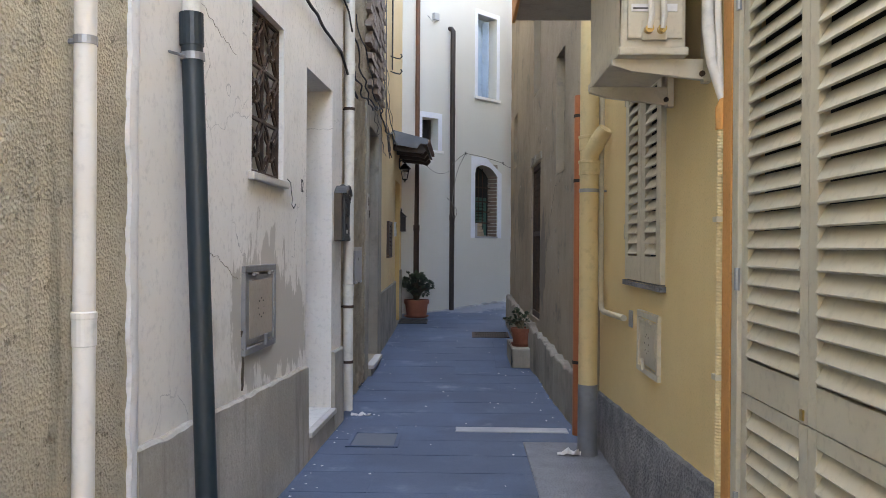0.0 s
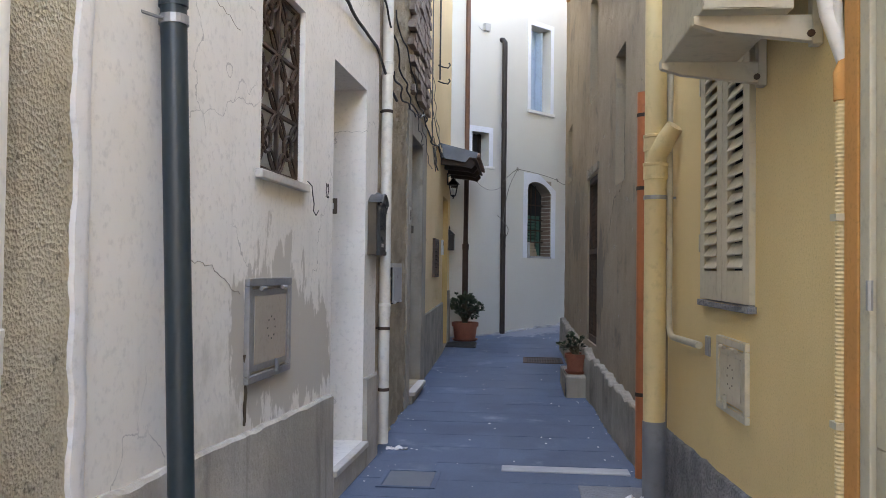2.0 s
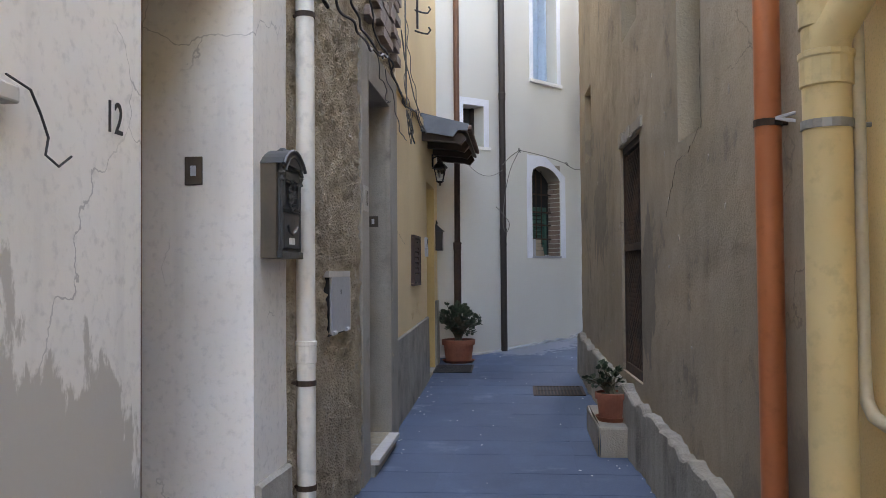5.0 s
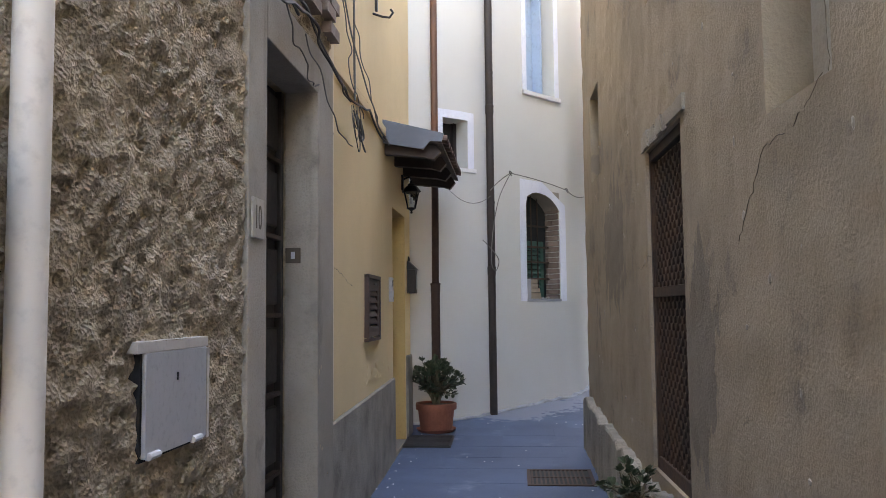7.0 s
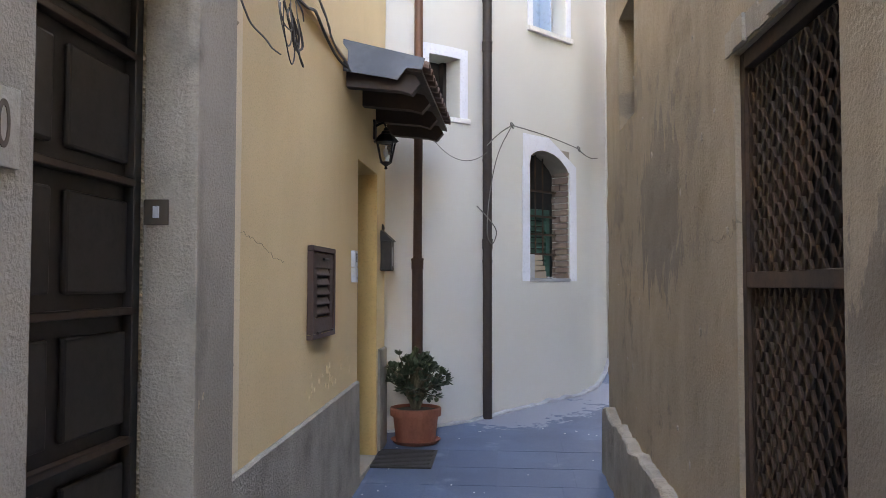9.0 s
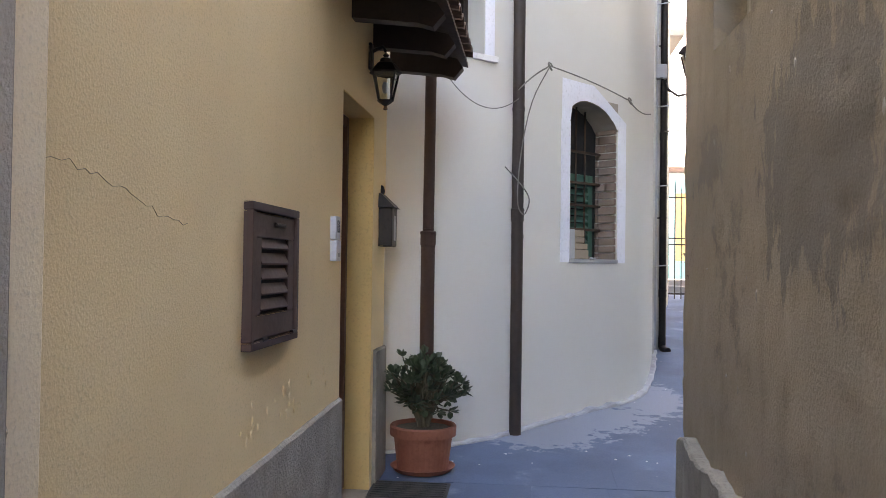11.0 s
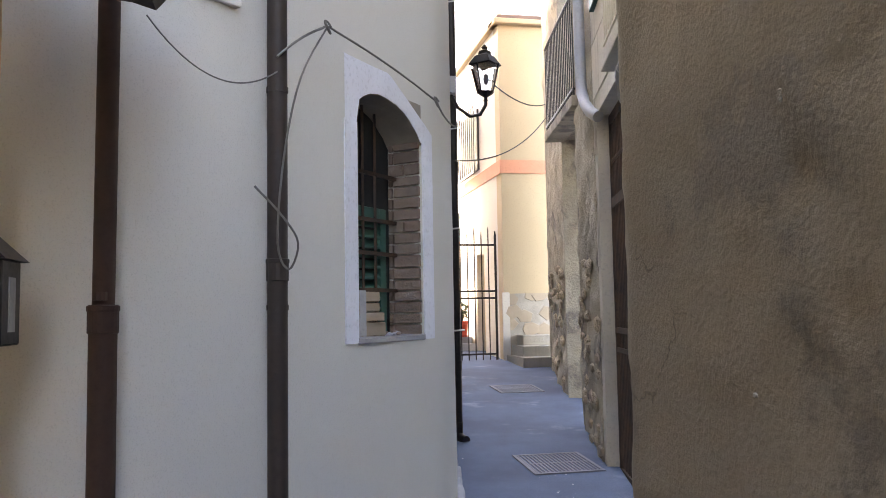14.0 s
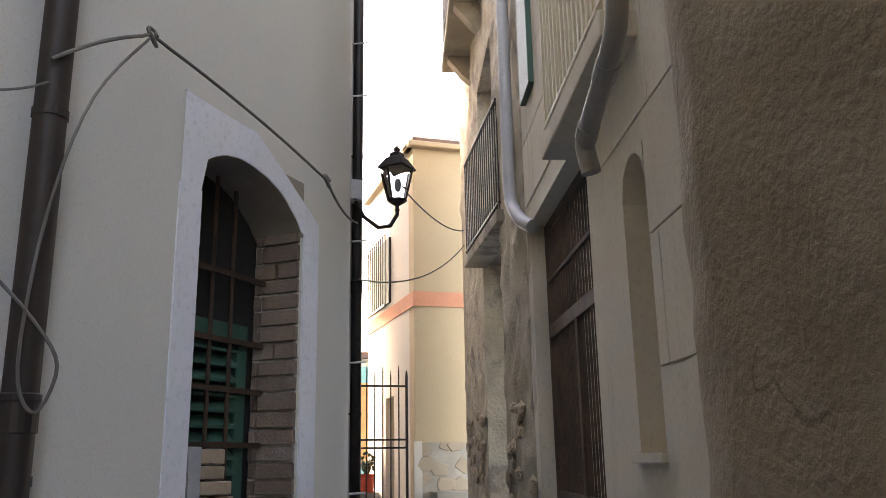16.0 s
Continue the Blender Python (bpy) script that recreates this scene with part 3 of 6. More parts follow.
for k in range(120):
    z = -0.05 + k * 0.045
    e = 0.03 * noise.fractal(Vector((0, 4, z * 2.3)), 0.8, 2, 4)
    rows.append([bm.verts.new(q) for q in (LW(2.80 + e, -0.02, z), LW(2.80 + e, 0.022, z), LW(2.83 + e * 0.5, 0.026 + 0.006 * noise.noise(Vector((3, 1, z * 9))), z), LW(2.875 + 0.5 * e, 0.016, z), LW(2.91 - e, -0.02, z))])
for A, B in zip(rows, rows[1:]):
    for j in range(5):
        bm.faces.new((A[j], A[(j + 1) % 5], B[(j + 1) % 5], B[j]))
bm.faces.new(rows[0]), bm.faces.new(rows[-1])
part("plaster_edge", bm, M_WHITEPAINT, bpy.data.objects["wall_white"], "ragged white plaster edge", smooth=True)

# string course of the yellow house
tagged(part("trim", boxed(LY, 10.30, 12.40, -0.1, 0.032, 3.05, 3.125, bevel=0.006), M_YELLOW2), "pale yellow plaster string course", "trim", kind="structure")

# balcony slab over the alley
bs = thing("balcony_slab", (1.0, 4.2, 2.83), "grey concrete balcony slab with orange edge", "balcony", kind="structure")
part("slab", boxed(RY, 3.2, 5.05, -0.3, 0.69, 2.83, 2.97, bevel=0.01), M_SMOOTHGREY, bs)
part("edge_band", boxed(RY, 3.18, 5.07, 0.691, 0.71, 2.82, 2.99, bevel=0.004), M_ORANGETRIM, bs, "orange painted slab edge")

# the yellow house beyond, with its steps, gate and the far houses
yh = thing("corner_house", (3.7, 25.3, 0.9), "pale yellow corner house with salmon band and flagstone base", "house")
HF, HS = line((3.7, 25.3), (8.0, 25.3)), line((3.7, 29.0), (3.7, 25.3))
hf = lambda u, n, z: Vector((3.7 + u, 25.3 - n, z))
hs = lambda u, n, z: Vector((3.7 - n, 25.3 + u, z))
wall("wall", hf, 0, 5, 0.3, 6.9, 0.3, M_FARYELLOW, parent=yh)
wall("wall", hs, 0.3, 3.3, 0.3, 6.9, 0.3, M_FARWHITE, [(1.3, 1.9, 0.9, 2.9)], parent=yh, label="cream side wall")
part("band", boxed(hf, -0.02, 5, 0.001, 0.02, 4.22, 4.46), M_BAND, yh, "salmon painted band")
part("band", boxed(hs, 0.0, 3.3, 0.001, 0.02, 4.22, 4.46), M_BAND, yh, "salmon painted band")
part("cornice", boxed(hf, -0.1, 5.1, -0.3, 0.12, 6.9, 7.0, bevel=0.02), M_FARYELLOW, yh)
part("cornice", boxed(hs, 0.0, 3.4, -0.3, 0.1, 6.9, 7.0, bevel=0.02), M_FARYELLOW, yh)
part("roof", boxed(plain, 3.7, 8.6, 25.3, 28.7, 7.0, 7.1), M_TILE, yh)
part("door", boxed(hs, 1.3, 1.9, -0.2, -0.15, 0.9, 2.9), M_OCHRE, yh, "ochre arched side door")
w = part("window", boxed(hs, 1.5, 2.9, 0.002, 0.04, 4.55, 5.75), M_BROWNMETAL, yh, "dark window behind a grille")
for k in range(9):
    part("grille_bar", boxed(hs, 1.5 + k * 0.17, 1.52 + k * 0.17, 0.1, 0.12, 4.5, 5.8), M_IRON, w)
part("grille_rail", boxed(hs, 1.48, 2.92, 0.09, 0.13, 4.48, 4.52), M_IRON, w)
part("upper_storey", boxed(plain, 4.3, 8, 26.2, 28.6, 7.1, 8.6), M_FARWHITE, yh, "set-back white upper storey")


# ---- things: pipes and boxes of the white house ----
def downpipe(name, pts, r, mat, label, joints=(), clips=(), clip_mat=None, group="", wallward=(0, 0, 0), category="downpipe"):
    """A round pipe with sleeves at joints and clips that reach the wall."""
    t = thing(name, pts[0], label, category, group)
    part("pipe", tube(bmesh.new(), pts, r, 18), mat, t, smooth=True)
    p0 = Vector(pts[0])
    for z in joints:
        q = Vector((p0.x, p0.y, z))
        part("sleeve", lathe(bmesh.new(), q, [(r * 0.98, 0), (r * 1.1, 0.004), (r * 1.1, 0.08), (r * 1.16, 0.085), (r * 1.16, 0.10), (r * 0.98, 0.105)], 18), mat, t, smooth=False)
    for z in clips:
        q = Vector((p0.x, p0.y, z))
        b = lathe(bmesh.new(), q, [(r * 0.98, 0), (r * 1.08, 0), (r * 1.08, 0.025), (r * 0.98, 0.025)], 18)
        tube(b, [q + Vector((0, 0, 0.012)), q + Vector((0, 0, 0.012)) + Vector(wallward)], 0.008, 6)
        part("clip", b, clip_mat or M_STEEL, t)
    return t


downpipe("downpipe", [(-1.105, 2.38, 0), (-1.105, 2.38, 5.5)], 0.032, M_PVCWHITE, "ivory plastic downpipe on a roughcast wall", [1.15], [2.03], wallward=(-0.1, 0, 0))
t = downpipe("downpipe", [(-1.0, 3.265, 0), (-1.1, 3.295, 2.36)], 0.043, M_PVCTEAL, "dark teal painted downpipe with white upper length", [], [], wallward=(-0.1, -0.05, 0))
part("upper_pipe", tube(bmesh.new(), [(-1.098, 3.294, 2.3), (-1.1, 3.29, 5.6)], 0.038, 18), M_PVCWHITE, t, "white upper pipe", smooth=True)
part("sleeve", tube(bmesh.new(), [(-1.096, 3.294, 2.25), (-1.1, 3.295, 2.38)], 0.048, 18), M_PVCTEAL, t)
bm = tube(bmesh.new(), [(-1.093, 3.293, 2.19), (-1.094, 3.293, 2.22)], 0.049, 18)
tube(bm, [(-1.093, 3.29, 2.2), (-1.15, 3.17, 2.2)], 0.006, 6)
part("clip", bm, M_STEEL, t)
downpipe("downpipe", [(-0.975, 7.0, 0.05), (-0.975, 7.0, 5.5)], 0.043, M_PVCWHITE, "ivory plastic downpipe beside a mailbox", [1.02, 2.9], [0.92, 2.6, 0.45], M_RUST, wallward=(-0.12, 0, 0))
t = downpipe("downpipe", [(0.872, 5.75, 0.04), (0.872, 5.75, 3.1)], 0.066, M_PVCYELLOW, "yellow painted downpipe with grey foot", [1.95, 2.12], [1.83], M_STEEL, wallward=(0.12, 0, 0))
part("foot", tube(bmesh.new(), [(0.872, 5.75, 0.0), (0.872, 5.75, 0.5)], 0.069, 18), M_PIPEGREY, t, "grey painted pipe foot", smooth=True)
part("branch", tube(bmesh.new(), [(0.872, 5.75, 2.02), (0.875, 5.72, 2.1), (0.925, 5.68, 2.19), (0.965, 5.64, 2.26)], [0.06, 0.062, 0.058, 0.05], 16), M_PVCYELLOW, t, smooth=True)
part("thin_pipe", tube(bmesh.new(), [(0.955, 5.74, 3.05), (0.955, 5.74, 1.13), (0.955, 5.725, 1.06), (0.955, 5.68, 1.025), (0.955, 5.6, 1.015), (0.958, 4.93, 1.03)], 0.019, 12), M_SHUTTER, t, smooth=True)
part("flange", boxed(RY, 4.86, 4.94, -0.02, 0.012, 0.98, 1.08, bevel=0.006), M_STEEL, t, "grey mortar collar round a pipe end")
downpipe("downpipe", [(0.9, 6.4, 0.0), (0.9, 6.4, 2.62)], 0.047, M_PVCORANGE, "orange plastic downpipe on a grey wall", [], [1.95, 0.55, 2.45], M_RUST, wallward=(0.12, 0, 0))
t = thing("clothes_peg", (0.94, 6.34, 1.97), "white plastic clothes peg clipped on a pipe strap", "clothes peg")
for dz, s in ((0.008, 1), (-0.008, -1)):
    part("arm", tube(bmesh.new(), [(0.91, 6.345, 1.972), (0.945, 6.335, 1.972 + dz), (0.985, 6.32, 1.972 + dz * 2.2)], [0.005, 0.007, 0.006], 6), M_WHITEPL, t)

# window grille of the white house
g = thing("window_grille", (-1.12, 4.56, 1.85), "dark wrought-iron window grille with curled ornaments", "window grille")
bm = bmesh.new()
for u in (4.28, 4.595, 4.91):
    box(bm, LW, u - 0.008, u + 0.008, -0.05, -0.03, 1.84, 2.73)
for z in (1.85, 2.14, 2.43, 2.72):
    box(bm, LW, 4.275, 4.915, -0.05, -0.03, z - 0.008, z + 0.008)
part("frame", bm, M_RUST, g)
for i in range(2):
    for j in range(3):
        uc, zc = 4.4375 + i * 0.315, 1.995 + j * 0.29
        bm = bmesh.new()
        for a in range(4):
            an = math.pi / 4 + a * math.pi / 2
            ca, sa = math.cos(an), math.sin(an)
            tube(bm, [LW(uc, -0.042, zc), LW(uc + ca * 0.21, -0.042, zc + sa * 0.195)], 0.007, 6)
            # a leaf along each diagonal
            leaf = []
            for k in range(13):
                x, y = 0.135 + 0.075 * math.cos(k * math.tau / 12), 0.03 * math.sin(k * math.tau / 12)
                leaf.append(LW(uc + ca * x - sa * y, -0.036, zc + (sa * x + ca * y) * 0.93))
            tube(bm, leaf, 0.008, 5)
        tube(bm, [LW(uc + 0.06 * math.cos(k * math.tau / 16), -0.034, zc + 0.06 * math.sin(k * math.tau / 16)) for k in range(17)], 0.010, 6)
        part("rosette", bm, M_RUST, g)
w1 = thing("window_1", (-1.2, 4.56, 1.85), "dark window pane behind an iron grille", "window", kind="structure")
part("window_frame", boxed(LW, 4.27, 4.92, -0.3, -0.2, 1.86, 1.92), M_WOOD, w1)
part("window_frame", boxed(LW, 4.27, 4.92, -0.3, -0.2, 2.68, 2.74), M_WOOD, w1)
part("window_frame", boxed(LW, 4.57, 4.62, -0.29, -0.2, 1.92, 2.68), M_WOOD, w1)
for u in (4.27, 4.62):
    # opaque black pane: the dark room behind it is painted
    part("pane", boxed(LW, u, u + 0.30, -0.26, -0.25, 1.92, 2.68), M_DARK, w1)
part("window_sill", boxed(LW, 4.21, 4.94, -0.1, 0.035, 1.79, 1.83, bevel=0.006), M_MARBLE, w1)
t = thing("loose_wire", LW(4.96, 0.02, 1.83), "thin dark loose wire end below a window sill", "wire")
part("wire", tube(bmesh.new(), [LW(4.9, 0.03, 1.845), LW(4.98, 0.03, 1.83), LW(5.03, 0.02, 1.79), LW(5.06, 0.02, 1.74), LW(5.05, 0.02, 1.70), LW(5.1, 0.02, 1.68), LW(5.15, 0.02, 1.71)], 0.003, 6), M_BLACKPL, t, smooth=True)


# gas meter hatch
def hatch(F, u0, u1, z0, z1, name, label, frame_mat, panel_mat, holes=True, tilt=0.0):
    t = thing(name, F((u0 + u1) / 2, 0, z0), label, "meter box")
    w = 0.035
    for b in ((u0, u1, z1 - w, z1), (u0, u1, z0, z0 + w), (u0, u0 + w, z0 + w, z1 - w), (u1 - w, u1, z0 + w, z1 - w)):
        part("frame", boxed(F, b[0], b[1], -0.02, 0.022, b[2], b[3], bevel=0.004), frame_mat, t)
    v = w + 0.012
    d = part("door", boxed(F, u0 + v, u1 - v, -0.02, 0.016, z0 + v, z1 - v, bevel=0.004), frame_mat, t)
    part("panel", boxed(F, u0 + v + 0.03, u1 - v - 0.03, 0.0, 0.019, z0 + v + 0.03, z1 - v - 0.03, bevel=0.002), panel_mat, d)
    if holes:
        uc, zc = (u0 + u1) / 2, (z0 + z1) / 2
        for k in range(8):
            a = k * math.tau / 8
            # small black blocks paint the darkness of holes
            part("vent_hole", boxed(F, uc + 0.05 * math.cos(a) - 0.004, uc + 0.05 * math.cos(a) + 0.004, 0.017, 0.0205, zc + 0.05 * math.sin(a) - 0.004, zc + 0.05 * math.sin(a) + 0.004), M_DARK, d)
    for u in (u0 + 0.16, u1 - 0.13):
        part("hinge", tube(bmesh.new(), [F(u - 0.03, 0.026, z1 - 0.045), F(u + 0.03, 0.026, z1 - 0.045)], 0.01, 8), frame_mat, t)
    part("latch", boxed(F, (u0 + u1) / 2 + 0.05, (u0 + u1) / 2 + 0.08, 0.02, 0.035, z0 + 0.02, z0 + 0.08, bevel=0.003), frame_mat, t)
    return t


hatch(LW, 4.11, 4.69, 0.89, 1.345, "gas_meter_box", "grey steel meter hatch with taupe panel set in a plaster wall", M_STEEL, M_TAUPE)
hatch(RY, 4.17, 4.66, 0.77, 1.105, "gas_meter_box", "pale grey-beige metal meter hatch set in a yellow wall", M_SHUTTER, M_SHUTTER)

# door 12
d = thing("door_1", (-1.4, 6.1, 0.17), "reddish-brown wooden door deep in a white jamb", "door", kind="structure")
part("leaf", boxed(LW, 5.55, 6.37, -0.52, -0.47, 0.22, 2.62, bevel=0.005), M_WOODRED, d)
for b in ((5.525, 5.58, 0.2, 2.645), (6.34, 6.395, 0.2, 2.645), (5.58, 6.34, 2.58, 2.645)):
    part("door_frame", boxed(LW, b[0], b[1], -0.54, -0.44, b[2], b[3], bevel=0.004), M_WOODRED, d)
for u in (5.62, 5.98):
    for z in (0.3, 1.1, 1.9):
        part("panel", boxed(LW, u, u + 0.30, -0.48, -0.455, z, z + 0.62, bevel=0.012), M_WOODRED, d)
s = thing("doorstep", (-1.1, 6.1, 0), "pale stone doorstep with cement riser", "doorstep", kind="structure")
part("slab", boxed(LW, 5.525, 6.395, -0.6, 0.05, 0.15, 0.188, bevel=0.006), M_MARBLE, s)
part("riser", boxed(LW, 5.525, 6.395, -0.6, 0.03, -0.1, 0.149), M_DAMP, s)


def bell(F, u, n, z, w, h, label, facing=True):
    """A small switch plate; it faces back along the alley when facing is set."""
    t = thing("doorbell", F(u, n, z), label, "doorbell")
    part("plate", boxed(F, u - 0.008, u, n - w / 2, n + w / 2, z - h / 2, z + h / 2, bevel=0.002), M_MAILSIDE, t)
    part("button", boxed(F, u - 0.012, u - 0.006, n - 0.011, n + 0.011, z - 0.02, z + 0.02, bevel=0.002), M_WHITEPL, t, "white push button")
    return t


bell(LW, 6.40, -0.235, 1.83, 0.07, 0.11, "bronze doorbell plate on a white jamb")
bell(LR, 9.772, -0.12, 1.83, 0.085, 0.085, "grey doorbell plate on a cement jamb")

# mailbox 12
mb = thing("mailbox", (-1.02, 6.62, 1.49), "dark cast-metal mailbox with crest and arched hood", "mailbox")
mf = lambda x, y, z: Vector((-0.955 + y * 1.0, 6.475 + x * 1.55, 1.49 + z * 1.06))
part("body", boxed(mf, 0.0, 0.20, -0.085, 0.0, 0.0, 0.36, bevel=0.006), M_MAILSIDE, mb)
mside = lambda u, n, z: Vector((-0.955 + n, 6.475 + u * 1.55, 1.49 + z * 1.06))
bm = bmesh.new()
arc = [(-0.004 + 0.212 * k / 10, 0.355 + 0.065 * math.sin(math.pi * k / 10) ** 0.8) for k in range(11)]
va = [bm.verts.new(mside(u, 0.03, z)) for u, z in arc]
vb = [bm.verts.new(mside(u, -0.085, z)) for u, z in arc]
for k in range(10):
    bm.faces.new((va[k], va[k + 1], vb[k + 1], vb[k]))
bm.faces.new(va), bm.faces.new(vb), bm.faces.new((va[0], vb[0], vb[-1], va[-1]))
part("hood", bm, M_MAIL, mb)
part("hood_rim", tube(bmesh.new(), [mside(u, 0.032, z - 0.004) for u, z in arc], 0.008, 6), M_MAIL, mb, smooth=True)
part("hood_rim", tube(bmesh.new(), [mside(0.103 + (u - 0.103) * 0.78, 0.03, z - 0.026) for u, z in arc], 0.005, 6), M_MAIL, mb, smooth=True)
for uu in (0.016, 0.19):
    part("scroll", lathe(bmesh.new(), mside(uu, 0.014, 0.29), [(0.0, 0), (0.016, 0.004), (0.011, 0.02), (0.018, 0.035), (0.009, 0.05), (0.0, 0.056)], 8), M_MAIL, mb, smooth=True)
part("base_rail", boxed(mside, -0.002, 0.205, 0.0, 0.024, 0.0, 0.028, bevel=0.004), M_MAIL, mb)
part("front", boxed(mside, 0.008, 0.197, 0.001, 0.012, 0.01, 0.36, bevel=0.003), M_MAIL, mb)
part("flap", boxed(mside, 0.03, 0.175, 0.012, 0.02, 0.30, 0.335, bevel=0.003), M_MAIL, mb)
for u in (0.02, 0.165):
    part("column", tube(bmesh.new(), [mside(u + 0.01, 0.016, 0.2), mside(u + 0.01, 0.016, 0.33)], 0.009, 8), M_MAIL, mb)
bm = bmesh.new()
for k in range(9):
    a = k * 0.7
    tube(bm, [mside(0.10 + 0.012 * math.cos(a) * (1 + k * 0.12), 0.016, 0.24 + 0.006 * k * math.sin(a * 1.3)), mside(0.10 + 0.02 * math.sin(a), 0.02, 0.21 + 0.009 * k)], 0.006, 6)
for k in range(14):
    a = k * math.tau / 14
    tube(bm, [mside(0.103 + 0.022 * math.cos(a), 0.014, 0.245 + 0.05 * math.sin(a)), mside(0.103 + 0.027 * math.cos(a + 0.3), 0.024, 0.245 + 0.062 * math.sin(a + 0.3))], 0.006, 6)
part("crest", bm, M_MAIL, mb)
for z in (0.015, 0.18, 0.19, 0.29, 0.345):
    part("moulding", boxed(mside, 0.012, 0.193, 0.010, 0.020, z, z + 0.006, bevel=0.001), M_MAIL, mb)
for uu in (0.012, 0.185):
    part("moulding", boxed(mside, uu, uu + 0.006, 0.010, 0.020, 0.02, 0.35, bevel=0.001), M_MAIL, mb)
part("finial", lathe(bmesh.new(), mside(0.103, -0.02, 0.41), [(0.0, 0), (0.02, 0), (0.024, 0.012), (0.01, 0.022), (0.0, 0.024)], 10), M_MAIL, mb)
part("door", boxed(mside, 0.03, 0.175, 0.012, 0.018, 0.04, 0.17, bevel=0.003), M_MAIL, mb)
part("horn_relief", tube(bmesh.new(), [mside(0.06, 0.02, 0.125), mside(0.07, 0.022, 0.105), mside(0.10, 0.022, 0.095), mside(0.13, 0.022, 0.11), mside(0.15, 0.02, 0.125)], 0.007, 6), M_MAIL, mb)
part("name_tag", boxed(mside, 0.075, 0.125, 0.018, 0.021, 0.055, 0.08), M_PAPER, mb, "pale paper name tag")


def lettering(name, text, F_rot, size, mat, label):
    cu = bpy.data.curves.new(name, "FONT")
    cu.body, cu.size, cu.extrude = text, size, 0.0015
    tmp = bpy.data.objects.new(name, cu)
    scene.collection.objects.link(tmp)
    me = bpy.data.meshes.new_from_object(tmp.evaluated_get(bpy.context.evaluated_depsgraph_get()))
    bpy.data.objects.remove(tmp)
    me.materials.clear()
    me.materials.append(mat)
    ob = new(name, me)
    ob.matrix_world = F_rot
    return tagged(ob, label, "house number")


FACE_X = Matrix(((0, 0, 1, 0), (1, 0, 0, 0), (0, 1, 0, 0), (0, 0, 0, 1)))
lettering("house_number", "12", Matrix.Translation((-1.055, 5.315, 1.80)) @ FACE_X @ Matrix.Diagonal((0.95, 1.2, 1, 1)), 0.1, M_INK, "painted black house number 12 on plaster")
t = thing("number_plate", (-1.02, 8.75, 1.85), "small pale stone house number plate reading 10", "house number")
part("plate", boxed(LR, 8.61, 8.76, 0.018, 0.03, 1.83, 2.0, bevel=0.003), M_DAMP, t)
n10 = lettering("digits", "10", Matrix.Translation((-0.9995, 8.628, 1.87)) @ FACE_X @ Matrix.Diagonal((0.8, 1.2, 1, 1)), 0.12, M_MAILSIDE, "")
n10.parent, n10.matrix_parent_inverse = t, Matrix.Translation(-t.location)
del n10["category"]

# ---- rubble house ----
t = thing("meter_cover", (-1.0, 7.94, 1.1), "grey painted sheet-metal meter cover on rubble wall", "meter box")
part("door", boxed(LR, 7.64, 8.11, 0.016, 0.03, 1.1, 1.405, bevel=0.003), M_GREYBOX, t)
part("frame", boxed(LR, 7.59, 8.13, -0.03, 0.028, 1.405, 1.44, bevel=0.003), M_MARBLE, t, "chipped pale mortar frame")
part("frame", boxed(LR, 8.12, 8.145, -0.03, 0.028, 1.09, 1.40, bevel=0.003), M_MARBLE, t)
# black sheet paints the shaded gap round the cover
part("backing", boxed(LR, 7.63, 8.12, -0.03, 0.015, 1.09, 1.405), M_DARK, t)
# black block painted as the dark of a keyhole
part("keyhole", boxed(LR, 7.86, 7.87, 0.03, 0.032, 1.31, 1.335), M_DARK, t)
for u in (7.69, 8.02):
    part("hinge", tube(bmesh.new(), [LR(u - 0.035, 0.032, 1.105), LR(u + 0.035, 0.032, 1.105)], 0.012, 8), M_WHITEPL, t)
d = thing("door_2", (-1.3, 9.3, 0.17), "dark brown panelled wooden door in grey cement frame", "door", kind="structure")
part("leaf", boxed(LR, 8.83, 9.77, -0.26, -0.21, 0.2, 2.74), M_DARKDOOR, d)
for z in (0.3, 0.72, 1.14, 1.56, 1.98, 2.40):
    for u in (8.89, 9.34):
        part("panel", boxed(LR, u, u + 0.37, -0.215, -0.19, z, z + 0.30, bevel=0.01), M_DARKDOOR, d)
    part("rail", boxed(LR, 8.84, 9.76, -0.215, -0.175, z - 0.07, z - 0.045, bevel=0.004), M_WOOD, d)
for u in (8.83, 9.72):
    part("stile", boxed(LR, u, u + 0.05, -0.215, -0.175, 0.2, 2.74, bevel=0.004), M_DARKDOOR, d)
s = thing("doorstep", (-1.05, 9.35, 0.05), "pale stone doorstep of the rubble house", "doorstep", kind="structure")
part("slab", boxed(LR, 8.83, 9.77, -0.4, 0.08, 0.13, 0.169, bevel=0.006), M_MARBLE, s)
part("riser", boxed(LR, 8.83, 9.77, -0.4, 0.05, -0.1, 0.129), M_SMOOTHGREY, s)

# ---- yellow house, left ----
t = thing("vent_hatch", (-1.05, 11.82, 1.29), "brown metal louvred ventilation hatch on yellow wall", "vent hatch")
u0, u1, z0, z1 = 11.49, 12.05, 1.285, 1.80
for b in ((u0, u1, z1 - 0.03, z1), (u0, u1, z0, z0 + 0.03), (u0, u0 + 0.035, z0 + 0.03, z1 - 0.03), (u1 - 0.035, u1, z0 + 0.03, z1 - 0.03)):
    part("frame", boxed(LY, b[0], b[1], -0.02, 0.035, b[2], b[3], bevel=0.004), M_VENT, t)
